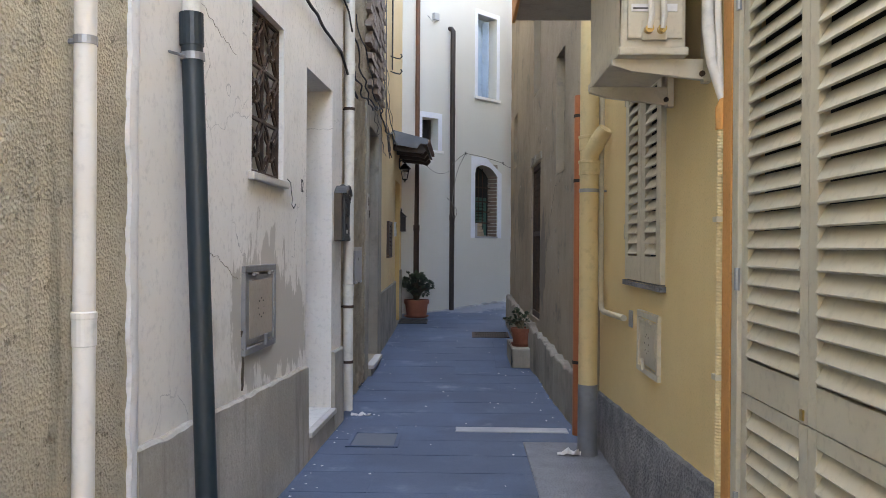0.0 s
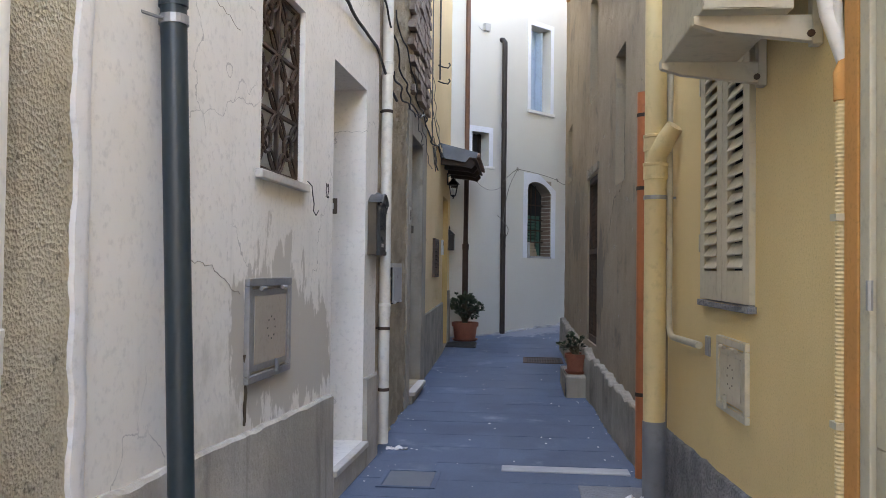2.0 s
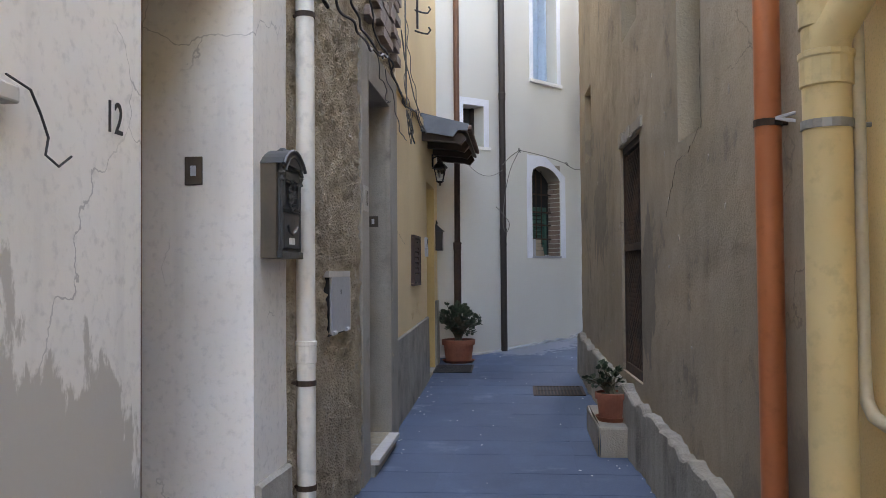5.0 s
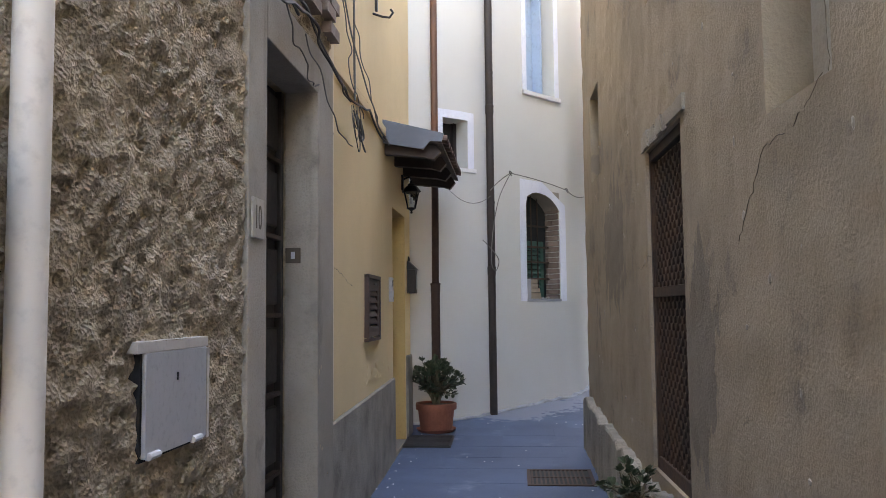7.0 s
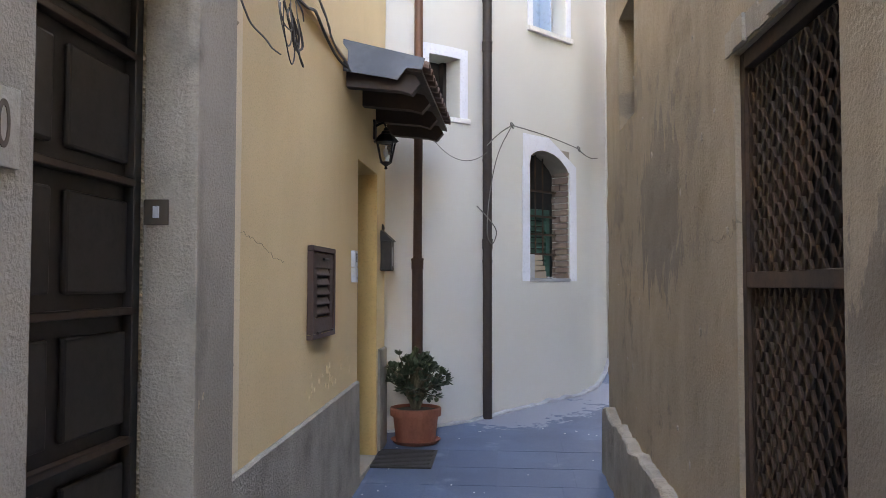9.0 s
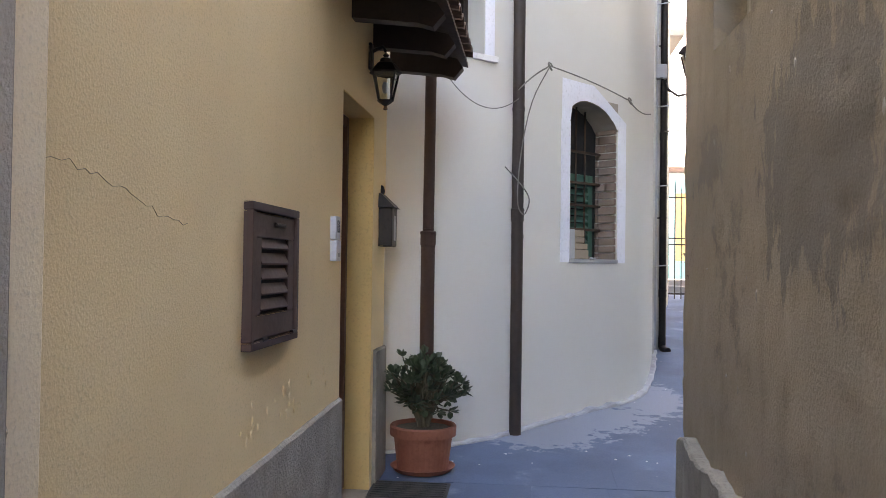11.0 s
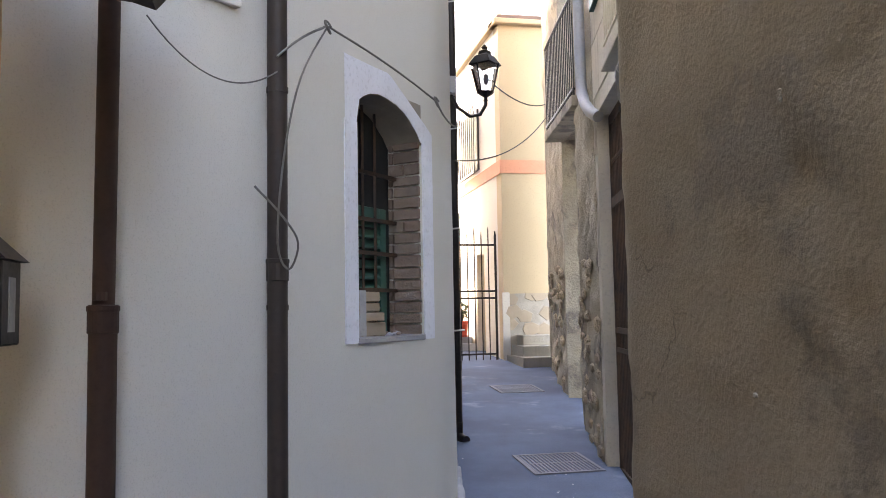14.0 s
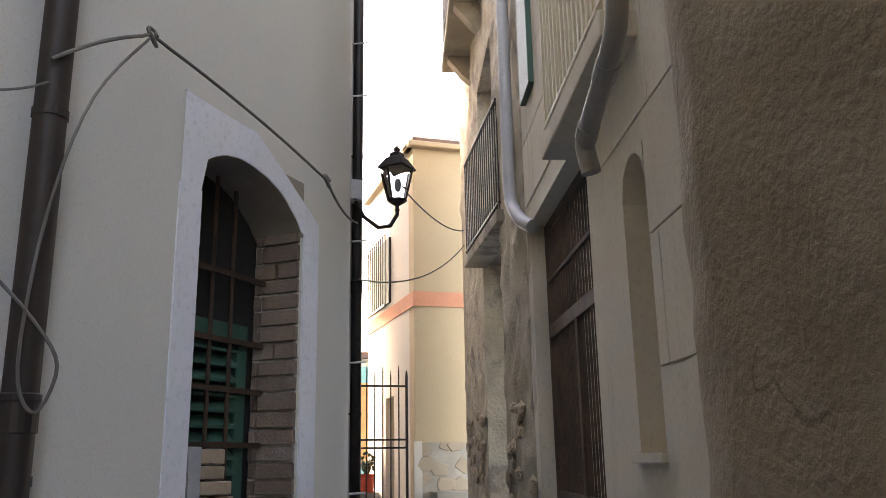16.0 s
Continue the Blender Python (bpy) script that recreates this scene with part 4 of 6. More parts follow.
for b in ((u0 + 0.045, u1 - 0.045, z1 - 0.12, z1 - 0.035), (u0 + 0.045, u1 - 0.045, z0 + 0.035, z0 + 0.12), (u0 + 0.045, u0 + 0.12, z0 + 0.12, z1 - 0.12), (u1 - 0.12, u1 - 0.045, z0 + 0.12, z1 - 0.12)):
    part("door_rail", boxed(LY, b[0], b[1], -0.02, 0.026, b[2], b[3], bevel=0.004), M_VENT, t)
# black sheet paints the shade between the louvres
part("backing", boxed(LY, u0 + 0.12, u1 - 0.12, 0.003, 0.0065, z0 + 0.12, z1 - 0.12), M_DARK, t)
for k in range(5):
    zc = z0 + 0.15 + k * 0.055
    bm = bmesh.new()
    v = [bm.verts.new(LY(u, n, z)) for u in (u0 + 0.12, u1 - 0.12) for n, z in ((0.024, zc - 0.018), (0.028, zc - 0.012), (0.011, zc + 0.025), (0.008, zc + 0.019))]
    for f in ((0, 1, 2, 3), (4, 5, 6, 7), (0, 1, 5, 4), (1, 2, 6, 5), (2, 3, 7, 6), (3, 0, 4, 7)):
        bm.faces.new([v[i] for i in f])
    part("slat", bm, M_VENT, t)
part("latch", tube(bmesh.new(), [LY(11.75, 0.03, z1 - 0.07), LY(11.85, 0.034, z1 - 0.07)], 0.008, 8), M_IRON, t)
for u in (11.64, 12.0):
    part("hinge", tube(bmesh.new(), [LY(u - 0.025, 0.03, z0 + 0.03), LY(u + 0.025, 0.03, z0 + 0.03)], 0.009, 8), M_IRON, t)
t = thing("intercom", (-1.06, 12.8, 1.6), "white plastic door intercom with two halves", "intercom")
part("speaker", boxed(LY, 12.70, 12.79, -0.005, 0.03, 1.705, 1.82, bevel=0.004), M_WHITEPL, t)
part("keypad", boxed(LY, 12.70, 12.79, -0.005, 0.034, 1.60, 1.703, bevel=0.004), M_WHITEPL, t)
for k in range(3):
    # slots are black strips, their depth only painted
    part("grille_slot", boxed(LY, 12.725 + k * 0.02, 12.73 + k * 0.02, 0.03, 0.0315, 1.74, 1.80), M_DARK, t)
part("button", boxed(LY, 12.73, 12.76, 0.034, 0.037, 1.62, 1.64), M_STEEL, t)
d = thing("door_3", (-1.3, 13.35, 0.25), "dark varnished wooden door with brass handle in ochre recess", "door", kind="structure")
part("leaf", boxed(LY, 12.95, 13.74, -0.26, -0.20, 0.22, 2.43, bevel=0.004), M_WOOD, d)
for z, h in ((0.35, 0.6), (1.05, 0.55), (1.7, 0.5)):
    part("panel", boxed(LY, 13.05, 13.62, -0.205, -0.18, z, z + h, bevel=0.012), M_WOOD, d)
for b in ((12.945, 13.0, 0.22, 2.48), (13.69, 13.745, 0.22, 2.48), (13.0, 13.69, 2.42, 2.48)):
    part("door_frame", boxed(LY, b[0], b[1], -0.28, -0.15, b[2], b[3], bevel=0.004), M_WOODRED, d)
h = part("door_handle", tube(bmesh.new(), [LY(13.08, -0.2, 1.22), LY(13.08, -0.13, 1.22), LY(13.1, -0.12, 1.225), LY(13.2, -0.12, 1.23)], 0.01, 8), M_BRASS, d, "brass lever handle", smooth=True)
part("rosette", boxed(LY, 13.05, 13.11, -0.2, -0.19, 1.12, 1.28, bevel=0.003), M_BRASS, h)
part("knocker", tube(bmesh.new(), [LY(13.3 + 0.04 * math.cos(k * math.tau / 12), -0.17, 1.95 + 0.06 * math.sin(k * math.tau / 12)) for k in range(13)], 0.009, 6), M_BRASS, d, "brass ring knocker")
lin = tagged(part("jamb_lining", boxed(LY, 13.738, 13.748, -0.149, 0.006, 0.2, 2.48), M_OCHRE), "ochre painted inner door jamb", "door jamb", kind="structure")
tagged(part("jamb_lining", boxed(LY, 12.95, 13.737, -0.149, 0.003, 2.482, 2.488), M_OCHRE), "ochre painted door soffit", "door jamb", kind="structure")
s = thing("doorstep", (-1.07, 13.35, 0.2), "grey stone doorstep of the yellow house", "doorstep", kind="structure")
part("slab", boxed(LY, 12.95, 13.74, -0.3, 0.02, 0.1, 0.215, bevel=0.005), M_SMOOTHGREY, s)
# tin mailbox by the door
t = thing("mailbox", (-1.08, 14.2, 1.7), "black tin lantern-shaped mailbox with pitched lid", "mailbox")
mk = lambda x, y, z: Vector((-1.075 + x * 0.58, 14.06 + y, 1.70 + z))
part("body", boxed(mk, 0.0, 0.16, -0.09, 0.09, 0.0, 0.25, bevel=0.006), M_IRON, t)
bm = bmesh.new()
v = [bm.verts.new(mk(*c)) for c in ((-0.0, -0.12, 0.25), (0.19, -0.12, 0.25), (0.19, 0.12, 0.25), (0.0, 0.12, 0.25), (0.0, -0.10, 0.34), (0.03, -0.10, 0.34), (0.03, 0.10, 0.34), (0.0, 0.10, 0.34))]
for f in ((0, 1, 2, 3), (4, 5, 6, 7), (0, 1, 5, 4), (1, 2, 6, 5), (2, 3, 7, 6), (3, 0, 4, 7)):
    bm.faces.new([v[i] for i in f])
part("lid", bm, M_IRON, t)
part("finial", lathe(bmesh.new(), mk(0.015, -0.02, 0.34), [(0.0, 0), (0.018, 0), (0.022, 0.02), (0.012, 0.05), (0.0, 0.06)], 10), M_IRON, t)
part("window_slot", boxed(mk, 0.161, 0.166, -0.03, 0.03, 0.04, 0.2), M_STEEL, t)


def lantern(at, arm, scale, name, label, bracket=True):
    """A four-sided tapered lantern hung or stood at the end of a bracket."""
    t = thing(name, at, label, "lantern")
    a = Vector(at)
    P = lambda x, y, z: a + Vector((x, y, z)) * scale
    b = bmesh.new()
    for sx_ in (-1, 1):
        for sy_ in (-1, 1):
            tube(b, [P(sx_ * 0.055, sy_ * 0.055, 0.0), P(sx_ * 0.1, sy_ * 0.1, 0.24)], 0.008 * scale, 6)
    part("cage", b, M_IRON, t)
    bm = bmesh.new()
    lathe(bm, a, [(0.14 * scale, 0.24 * scale), (0.155 * scale, 0.25 * scale), (0.09 * scale, 0.33 * scale), (0.06 * scale, 0.345 * scale), (0.055 * scale, 0.375 * scale), (0.02 * scale, 0.39 * scale), (0.03 * scale, 0.41 * scale), (0.0, 0.44 * scale)], 4 if bracket else 8)
    part("cap", bm, M_IRON, t)
    part("base", lathe(bmesh.new(), a, [(0.0, -0.09 * scale), (0.022 * scale, -0.08 * scale), (0.012 * scale, -0.05 * scale), (0.06 * scale, -0.02 * scale), (0.08 * scale, 0.0), (0.0, 0.005)], 8), M_IRON, t)
    bm = bmesh.new()
    vb = [bm.verts.new(P(x * 0.052, y * 0.052, 0.005)) for x, y in ((-1, -1), (1, -1), (1, 1), (-1, 1))]
    vt = [bm.verts.new(P(x * 0.097, y * 0.097, 0.238)) for x, y in ((-1, -1), (1, -1), (1, 1), (-1, 1))]
    for k in range(4):
        bm.faces.new((vb[k], vb[(k + 1) % 4], vt[(k + 1) % 4], vt[k]))
    gl = part("glass", bm, M_GLASS, t)
    gl.visible_shadow = False
    part("bulb", lathe(bmesh.new(), P(0, 0, 0.06), [(0.0, 0), (0.02 * scale, 0.01 * scale), (0.03 * scale, 0.06 * scale), (0.02 * scale, 0.1 * scale), (0.0, 0.11 * scale)], 10), M_WHITEPL, t, smooth=True)
    part("bracket", tube(bmesh.new(), [Vector(p) for p in arm], 0.016 * scale, 8), M_IRON, t, smooth=True)
    return t


lantern((-0.97, 13.60, 2.56), [(-1.07, 13.60, 2.84), (-1.04, 13.60, 2.86), (-0.99, 13.60, 2.88), (-0.97, 13.60, 2.85)], 0.66, "wall_lantern", "small black wall lantern under a tiled canopy", False)
part("wall_plate", boxed(LY, 13.56, 13.64, 0.0, 0.02, 2.74, 2.90, bevel=0.006), M_IRON, bpy.data.objects["wall_lantern"])

# tiled canopy over the yellow house's door
c = thing("door_canopy", (-1.07, 13.3, 2.85), "small dark timber canopy with clay tiles and grey flashing", "canopy")
slope = lambda n: 3.13 - 0.24 * n
for k, u in enumerate((12.5, 13.1, 13.7, 14.3)):
    bm = bmesh.new()
    prof = [(0.0, slope(0) - 0.04), (0.46, slope(0.46) - 0.04), (0.50, slope(0.46) - 0.1), (0.44, slope(0.46) - 0.17), (0.36, slope(0.4) - 0.16), (0.0, slope(0) - 0.22)]
    A = [bm.verts.new(LY(u, n, z)) for n, z in prof]
    B = [bm.verts.new(LY(u + 0.09, n, z)) for n, z in prof]
    for j in range(6):
        bm.faces.new((A[j], A[(j + 1) % 6], B[(j + 1) % 6], B[j]))
    bm.faces.new(A), bm.faces.new(B)
    part("beam", bm, M_BEAM, c)
bm = bmesh.new()
A = [bm.verts.new(LY(u, n, slope(n) + dz)) for u in (12.42, 14.5) for n, dz in ((0, -0.04), (0.52, -0.04), (0.52, -0.015), (0, -0.015))]
for f in ((0, 1, 2, 3), (4, 5, 6, 7), (0, 1, 5, 4), (1, 2, 6, 5), (2, 3, 7, 6), (3, 0, 4, 7)):
    bm.faces.new([A[i] for i in f])
part("boarding", bm, M_BEAM, c)
for k in range(11):
    u = 12.52 + k * 0.178
    for m in range(2):
        n0 = 0.02 + m * 0.24
        bm = bmesh.new()
        rings = []
        for n in (n0, n0 + 0.30):
            rr_ = 0.085 - 0.015 * (n - n0)
            ring = [LY(u + rr_ * math.cos(math.pi * j / 8), n, slope(n) - 0.01 + 0.02 * (n > n0) + 0.06 * math.sin(math.pi * j / 8)) for j in range(9)]
            ring += [LY(u + (rr_ - 0.014) * math.cos(math.pi * j / 8), n, slope(n) - 0.012 + 0.02 * (n > n0) + 0.046 * math.sin(math.pi * j / 8)) for j in range(8, -1, -1)]
            rings.append([bm.verts.new(q) for q in ring])
        for j in range(18):
            bm.faces.new((rings[0][j], rings[0][(j + 1) % 18], rings[1][(j + 1) % 18], rings[1][j]))
        bm.faces.new(rings[0]), bm.faces.new(rings[1])
        part("roof_tile", bm, M_TILE, c)
bm = bmesh.new()
A = [bm.verts.new(LY(u, n, z)) for u in (12.395, 12.41) for n, z in ((0.0, slope(0) - 0.14), (0.36, slope(0.36) - 0.12), (0.42, slope(0.42) - 0.03), (0.52, slope(0.52) - 0.02), (0.54, slope(0.54) + 0.06), (0.0, slope(0) + 0.07))]
for j in range(6):
    bm.faces.new((A[j], A[(j + 1) % 6], A[6 + (j + 1) % 6], A[6 + j]))
bm.faces.new(A[:6]), bm.faces.new(A[6:])
part("flashing", bm, M_FLASH, c, "grey metal end flashing")

# post pipe and long brown pipe on the curved wall
t = downpipe("downpipe", [(-0.83, 14.60, 0.2), (-0.83, 14.60, 1.75)], 0.05, M_POST, "dark brown downpipe through the canopy, reddish above", [1.72], [], wallward=(0, 0.12, 0))
part("upper_pipe", tube(bmesh.new(), [(-0.83, 14.60, 1.75), (-0.825, 14.61, 2.95)], 0.04, 16), M_POST, t, smooth=True)
part("top_pipe", tube(bmesh.new(), [(-0.825, 14.61, 2.95), (-0.825, 14.62, 6.7)], 0.04, 16), M_WOODRED, t, "reddish-brown upper pipe", smooth=True)
part("bolt", lathe(bmesh.new(), (-0.83, 14.54, 1.84), [(0.0, 0), (0.025, 0), (0.025, 0.03), (0.0, 0.03)], 10), M_POST, t)
wp = WB(wu(-0.25, 15.27), 0.07, 0)
t = downpipe("downpipe", [(wp.x, wp.y, ground_z(wp.y)), (wp.x, wp.y, 5.3), (wp.x, wp.y, 5.42), (wp.x - 0.03, wp.y + 0.02, 5.47), (wp.x - 0.12, wp.y + 0.05, 5.48)], 0.046, M_BROWNMETAL, "long dark brown metal downpipe on a cream wall", [1.93, 3.9], [1.80, 2.80, 4.4], M_BROWNMETAL, wallward=(-0.05, 0.1, 0))

# ---- curved house: arched window, upper windows ----
w = thing("window_2", WB((a0 + a1) / 2, 0, A_BASE), "arched brick window opening with iron bars and green shutter", "window", kind="structure")
ac, half = (a0 + a1) / 2, (a1 - a0) / 2
def arch(u):
    """The worn arch, higher on its near side."""
    k = (u - a0) / (a1 - a0)
    return 2.945 - 0.125 * k + 0.14 * (1 - abs(2 * k - 1) ** 2.4) + 0.008 * noise.noise(Vector((u * 22, 3, 1)))



bm = bmesh.new()
K = 24
rows = []
for k in range(K + 1):
    u = a0 + (a1 - a0) * k / K
    za = arch(u)
    rows.append([bm.verts.new(WB(u, n, z)) for n, z in ((0.002, A_TOP + 0.002), (0.002, za), (-0.25, za), (-0.25, A_TOP + 0.002))])
for A, B in zip(rows, rows[1:]):
    for j in range(4):
        bm.faces.new((A[j], A[(j + 1) % 4], B[(j + 1) % 4], B[j]))
part("arch_head", bm, M_MORTAR, w, "rough mortar arch head")
# painted white border, two sides and head
def border(F, u0, u1, z0, z1, wd, name="border", head=None, parent=None):
    b = bmesh.new()
    for q in ((u0 - wd, u0 - 0.004, z0, z1), (u1 + 0.004, u1 + wd, z0, z1)):
        for i in range(3):
            ua, ub = q[0] + (q[1] - q[0]) * i / 3, q[0] + (q[1] - q[0]) * (i + 1) / 3
            box(b, F, ua, ub, -0.02, 0.007, q[2], q[3])
    if head is None:
        for i in range(8):
            ua, ub = u0 - wd + (u1 - u0 + 2 * wd) * i / 8, u0 - wd + (u1 - u0 + 2 * wd) * (i + 1) / 8
            box(b, F, ua, ub, -0.02, 0.007, z1, z1 + wd)
    else:
        rows = []
        for k in range(33):
            u = u0 - wd + (u1 - u0 + 2 * wd) * k / 32
            lo = head(u) + 0.003 if u0 < u < u1 else A_SPRING
            hi = 3.185 - 0.27 * max(0.0, (u - ac + 0.02) / (half + wd))
            rows.append([b.verts.new(F(u, n, z)) for n, z in ((0.007, lo), (0.007, max(hi, lo + 0.01)), (-0.01, max(hi, lo + 0.01)), (-0.01, lo))])
        for A, B in zip(rows, rows[1:]):
            for j in range(4):
                b.faces.new((A[j], A[(j + 1) % 4], B[(j + 1) % 4], B[j]))
    return part(name, b, M_BORDER, parent, "blue-white painted border")


border(WB, a0, a1, A_BASE - 0.02, A_SPRING, 0.13, head=arch, parent=w)
rnd = random.Random(3)
for side in (0, 1):
    u_face = a0 if side == 0 else a1
    z = A_BASE + 0.01
    while z < A_SPRING + (0.02 if side else 0.0):
        h = rnd.uniform(0.055, 0.075)
        n0 = -0.012
        while n0 > -0.24:
            wd = rnd.choice((0.11, 0.19, 0.19))
            n1 = max(n0 - wd, -0.24)
            pr = 0.014 + rnd.uniform(0, 0.010)
            a, b_ = (u_face - 0.02, u_face + pr) if side == 0 else (u_face - pr, u_face + 0.02)
            part("brick", boxed(WB, a, b_, n1 + 0.006, n0, z, min(z + h, A_TOP - 0.1), bevel=0.004), M_BRICK, w)
            n0 = n1 - 0.004
        z += h + 0.010
part("sill_mortar", boxed(WB, a0 - 0.01, a1 + 0.01, -0.43, 0.012, A_BASE - 0.025, A_BASE + 0.012, bevel=0.008), M_CEMENT, w)
# black sheet paints the unlit inside behind bars and shutter
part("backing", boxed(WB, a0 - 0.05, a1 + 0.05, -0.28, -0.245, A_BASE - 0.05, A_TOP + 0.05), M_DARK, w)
sh = part("shutter_leaf", boxed(WB, a0 + 0.012, a0 + 0.10, -0.235, -0.20, A_BASE + 0.03, 2.42, bevel=0.004), M_GREENSHUT, w, "green painted shutter")
part("shutter_stile", boxed(WB, a1 - 0.17, a1 - 0.10, -0.235, -0.20, A_BASE + 0.03, 2.42, bevel=0.004), M_GREENSHUT, sh)
part("shutter_rail", boxed(WB, a0 + 0.10, a1 - 0.17, -0.235, -0.20, 2.34, 2.42, bevel=0.004), M_GREENSHUT, sh)
for k in range(10):
    z = A_BASE + 0.12 + k * 0.062
    part("slat", boxed(lambda u, n, zz: WB(u, n, zz + (n + 0.22) * -0.9), a0 + 0.10, a1 - 0.17, -0.245, -0.195, z, z + 0.012), M_GREENSHUT, sh)
br = thing("window_bars", WB(ac, -0.15, A_BASE), "rusty iron window bars in an arched opening", "window bars")
for k in range(4):
    u = a0 + 0.07 + k * 0.125
    part("bar", tube(bmesh.new(), [WB(u, -0.185, A_BASE + 0.01), WB(u, -0.185, arch(u) - 0.005)], 0.009, 8), M_RUST, br)
for z in (1.92, 2.14, 2.34, 2.62):
    part("cross_bar", boxed(WB, a0 + 0.01, a1 - 0.01, -0.197, -0.175, z - 0.011, z + 0.011), M_RUST, br)
# loose bricks and rubble on the sill
lb = [(0.06, -0.06, 0.012, 0.26, 0.04, 12), (0.15, -0.075, 0.205, 0.06, 0.09, -8), (0.16, -0.075, 0.15, 0.055, 0.09, 4), (0.18, -0.07, 0.095, 0.055, 0.10, -3), (0.20, -0.075, 0.012, 0.083, 0.11, 6)]
for du, n, dz, h, hw, rot in lb:
    B = WB(a0 + du, n, A_BASE + dz)
    m = Matrix.Translation(B) @ Matrix.Rotation(radians(40 + rot), 4, "Z")
    f = lambda x, y, z, m=m: m @ Vector((x, y, z))
    tagged(part("loose_brick", boxed(f, -hw, hw, -0.05, 0.05, 0.0, h - 0.004, bevel=0.006), M_CRAZY if h < 0.1 else M_CEMENT), "broken loose brick stacked on a window sill", "brick", group="bricks on the sill")
for k in range(9):
    B = WB(a0 + 0.26 + 0.035 * k + rnd.uniform(-0.02, 0.02), rnd.uniform(-0.12, -0.02), A_BASE + 0.012)
    b = bmesh.new()
    bmesh.ops.create_icosphere(b, subdivisions=1, radius=rnd.uniform(0.012, 0.035))
    for v in b.verts:
        v.co = Vector((v.co.x * rnd.uniform(0.8, 1.5), v.co.y * rnd.uniform(0.7, 1.2), max(-0.008, v.co.z * 0.7))) + B + Vector((0, 0, 0.008))
    tagged(part("rubble", b, M_CEMENT if k % 2 else M_BRICK), "broken mortar lump lying on a window sill", "rubble", group="rubble on the sill")
b0, b1 = a0 + 0.06, a1 - 0.05
w = thing("window_3", WB(ac, 0, 4.36), "tall upper window with pale blue blind and white border", "window", kind="structure")
part("window_frame", boxed(WB, b0, b0 + 0.05, -0.3, -0.24, 4.36, 5.95), M_WHITEPAINT, w)
part("window_frame", boxed(WB, b1 - 0.05, b1, -0.3, -0.24, 4.36, 5.95), M_WHITEPAINT, w)
part("blind", boxed(WB, b0 + 0.05, b1 - 0.05, -0.29, -0.26, 4.36, 5.95), M_BLUEGLASS, w)
part("shutter", boxed(WB, b1 - 0.16, b1 - 0.13, -0.25, -0.1, 4.4, 5.9), M_BLUEGLASS, w)
border(WB, b0, b1, 4.36, 5.95, 0.09, parent=w)
part("window_sill", boxed(WB, b0 - 0.1, b1 + 0.1, -0.2, 0.04, 4.30, 4.358, bevel=0.008), M_WHITEPAINT, w)
w = thing("window_4", WB((s0 + s1) / 2, 0, 3.2), "small dark upper window with white border", "window", kind="structure")
# black pane with the unlit room put into its colour
part("pane", boxed(WB, s0, s1, -0.3, -0.26, 3.2, 3.78), M_DARK, w)
part("window_frame", boxed(WB, s1 - 0.05, s1, -0.26, -0.2, 3.2, 3.78), M_BROWNMETAL, w)
border(WB, s0, s1, 3.2, 3.78, 0.10, parent=w)
part("window_sill", boxed(WB, s0 - 0.12, s1 + 0.12, -0.2, 0.035, 3.15, 3.198, bevel=0.006), M_WHITEPAINT, w)

# black corner pipe at the end of the curved wall
t = downpipe("downpipe", [(1.56, 19.5, 0.62), (1.56, 19.5, 6.8)], 0.045, M_IRON, "black metal downpipe at a house corner", [1.2, 3.2], [2.2, 4.4], M_IRON, wallward=(-0.12, 0.0, 0))
part("shoe", tube(bmesh.new(), [(1.56, 19.5, 0.7), (1.56, 19.5, 0.58), (1.58, 19.44, 0.54), (1.61, 19.38, 0.53)], 0.05, 14), M_IRON, t, smooth=True)
t = thing("conduit", (1.44, 19.35, 0.6), "thin white plastic cable conduit up a wall corner", "conduit")
part("pipe", tube(bmesh.new(), [(1.455, 19.38, 0.6), (1.455, 19.38, 6.6)], 0.013, 8), M_WHITEPL, t)
part("junction_box", boxed(plain, 1.42, 1.56, 19.28, 19.40, 3.95, 4.13, bevel=0.01), M_GREYBOX, t)
for z in (1.6, 2.6, 3.6, 4.9, 5.4, 5.9):
    part("insulator", tube(bmesh.new(), [(1.42, 19.36, z), (1.60, 19.30, z + 0.01)], 0.008, 6), M_WHITEPL, t)

# street lantern
lantern((1.86, 19.3, 3.98), [(1.5, 19.34, 3.98), (1.58, 19.33, 3.82), (1.70, 19.31, 3.73), (1.80, 19.3, 3.75), (1.86, 19.3, 3.85), (1.86, 19.3, 3.93)], 1.12, "street_lamp", "black street lantern on a scrolled wall bracket")

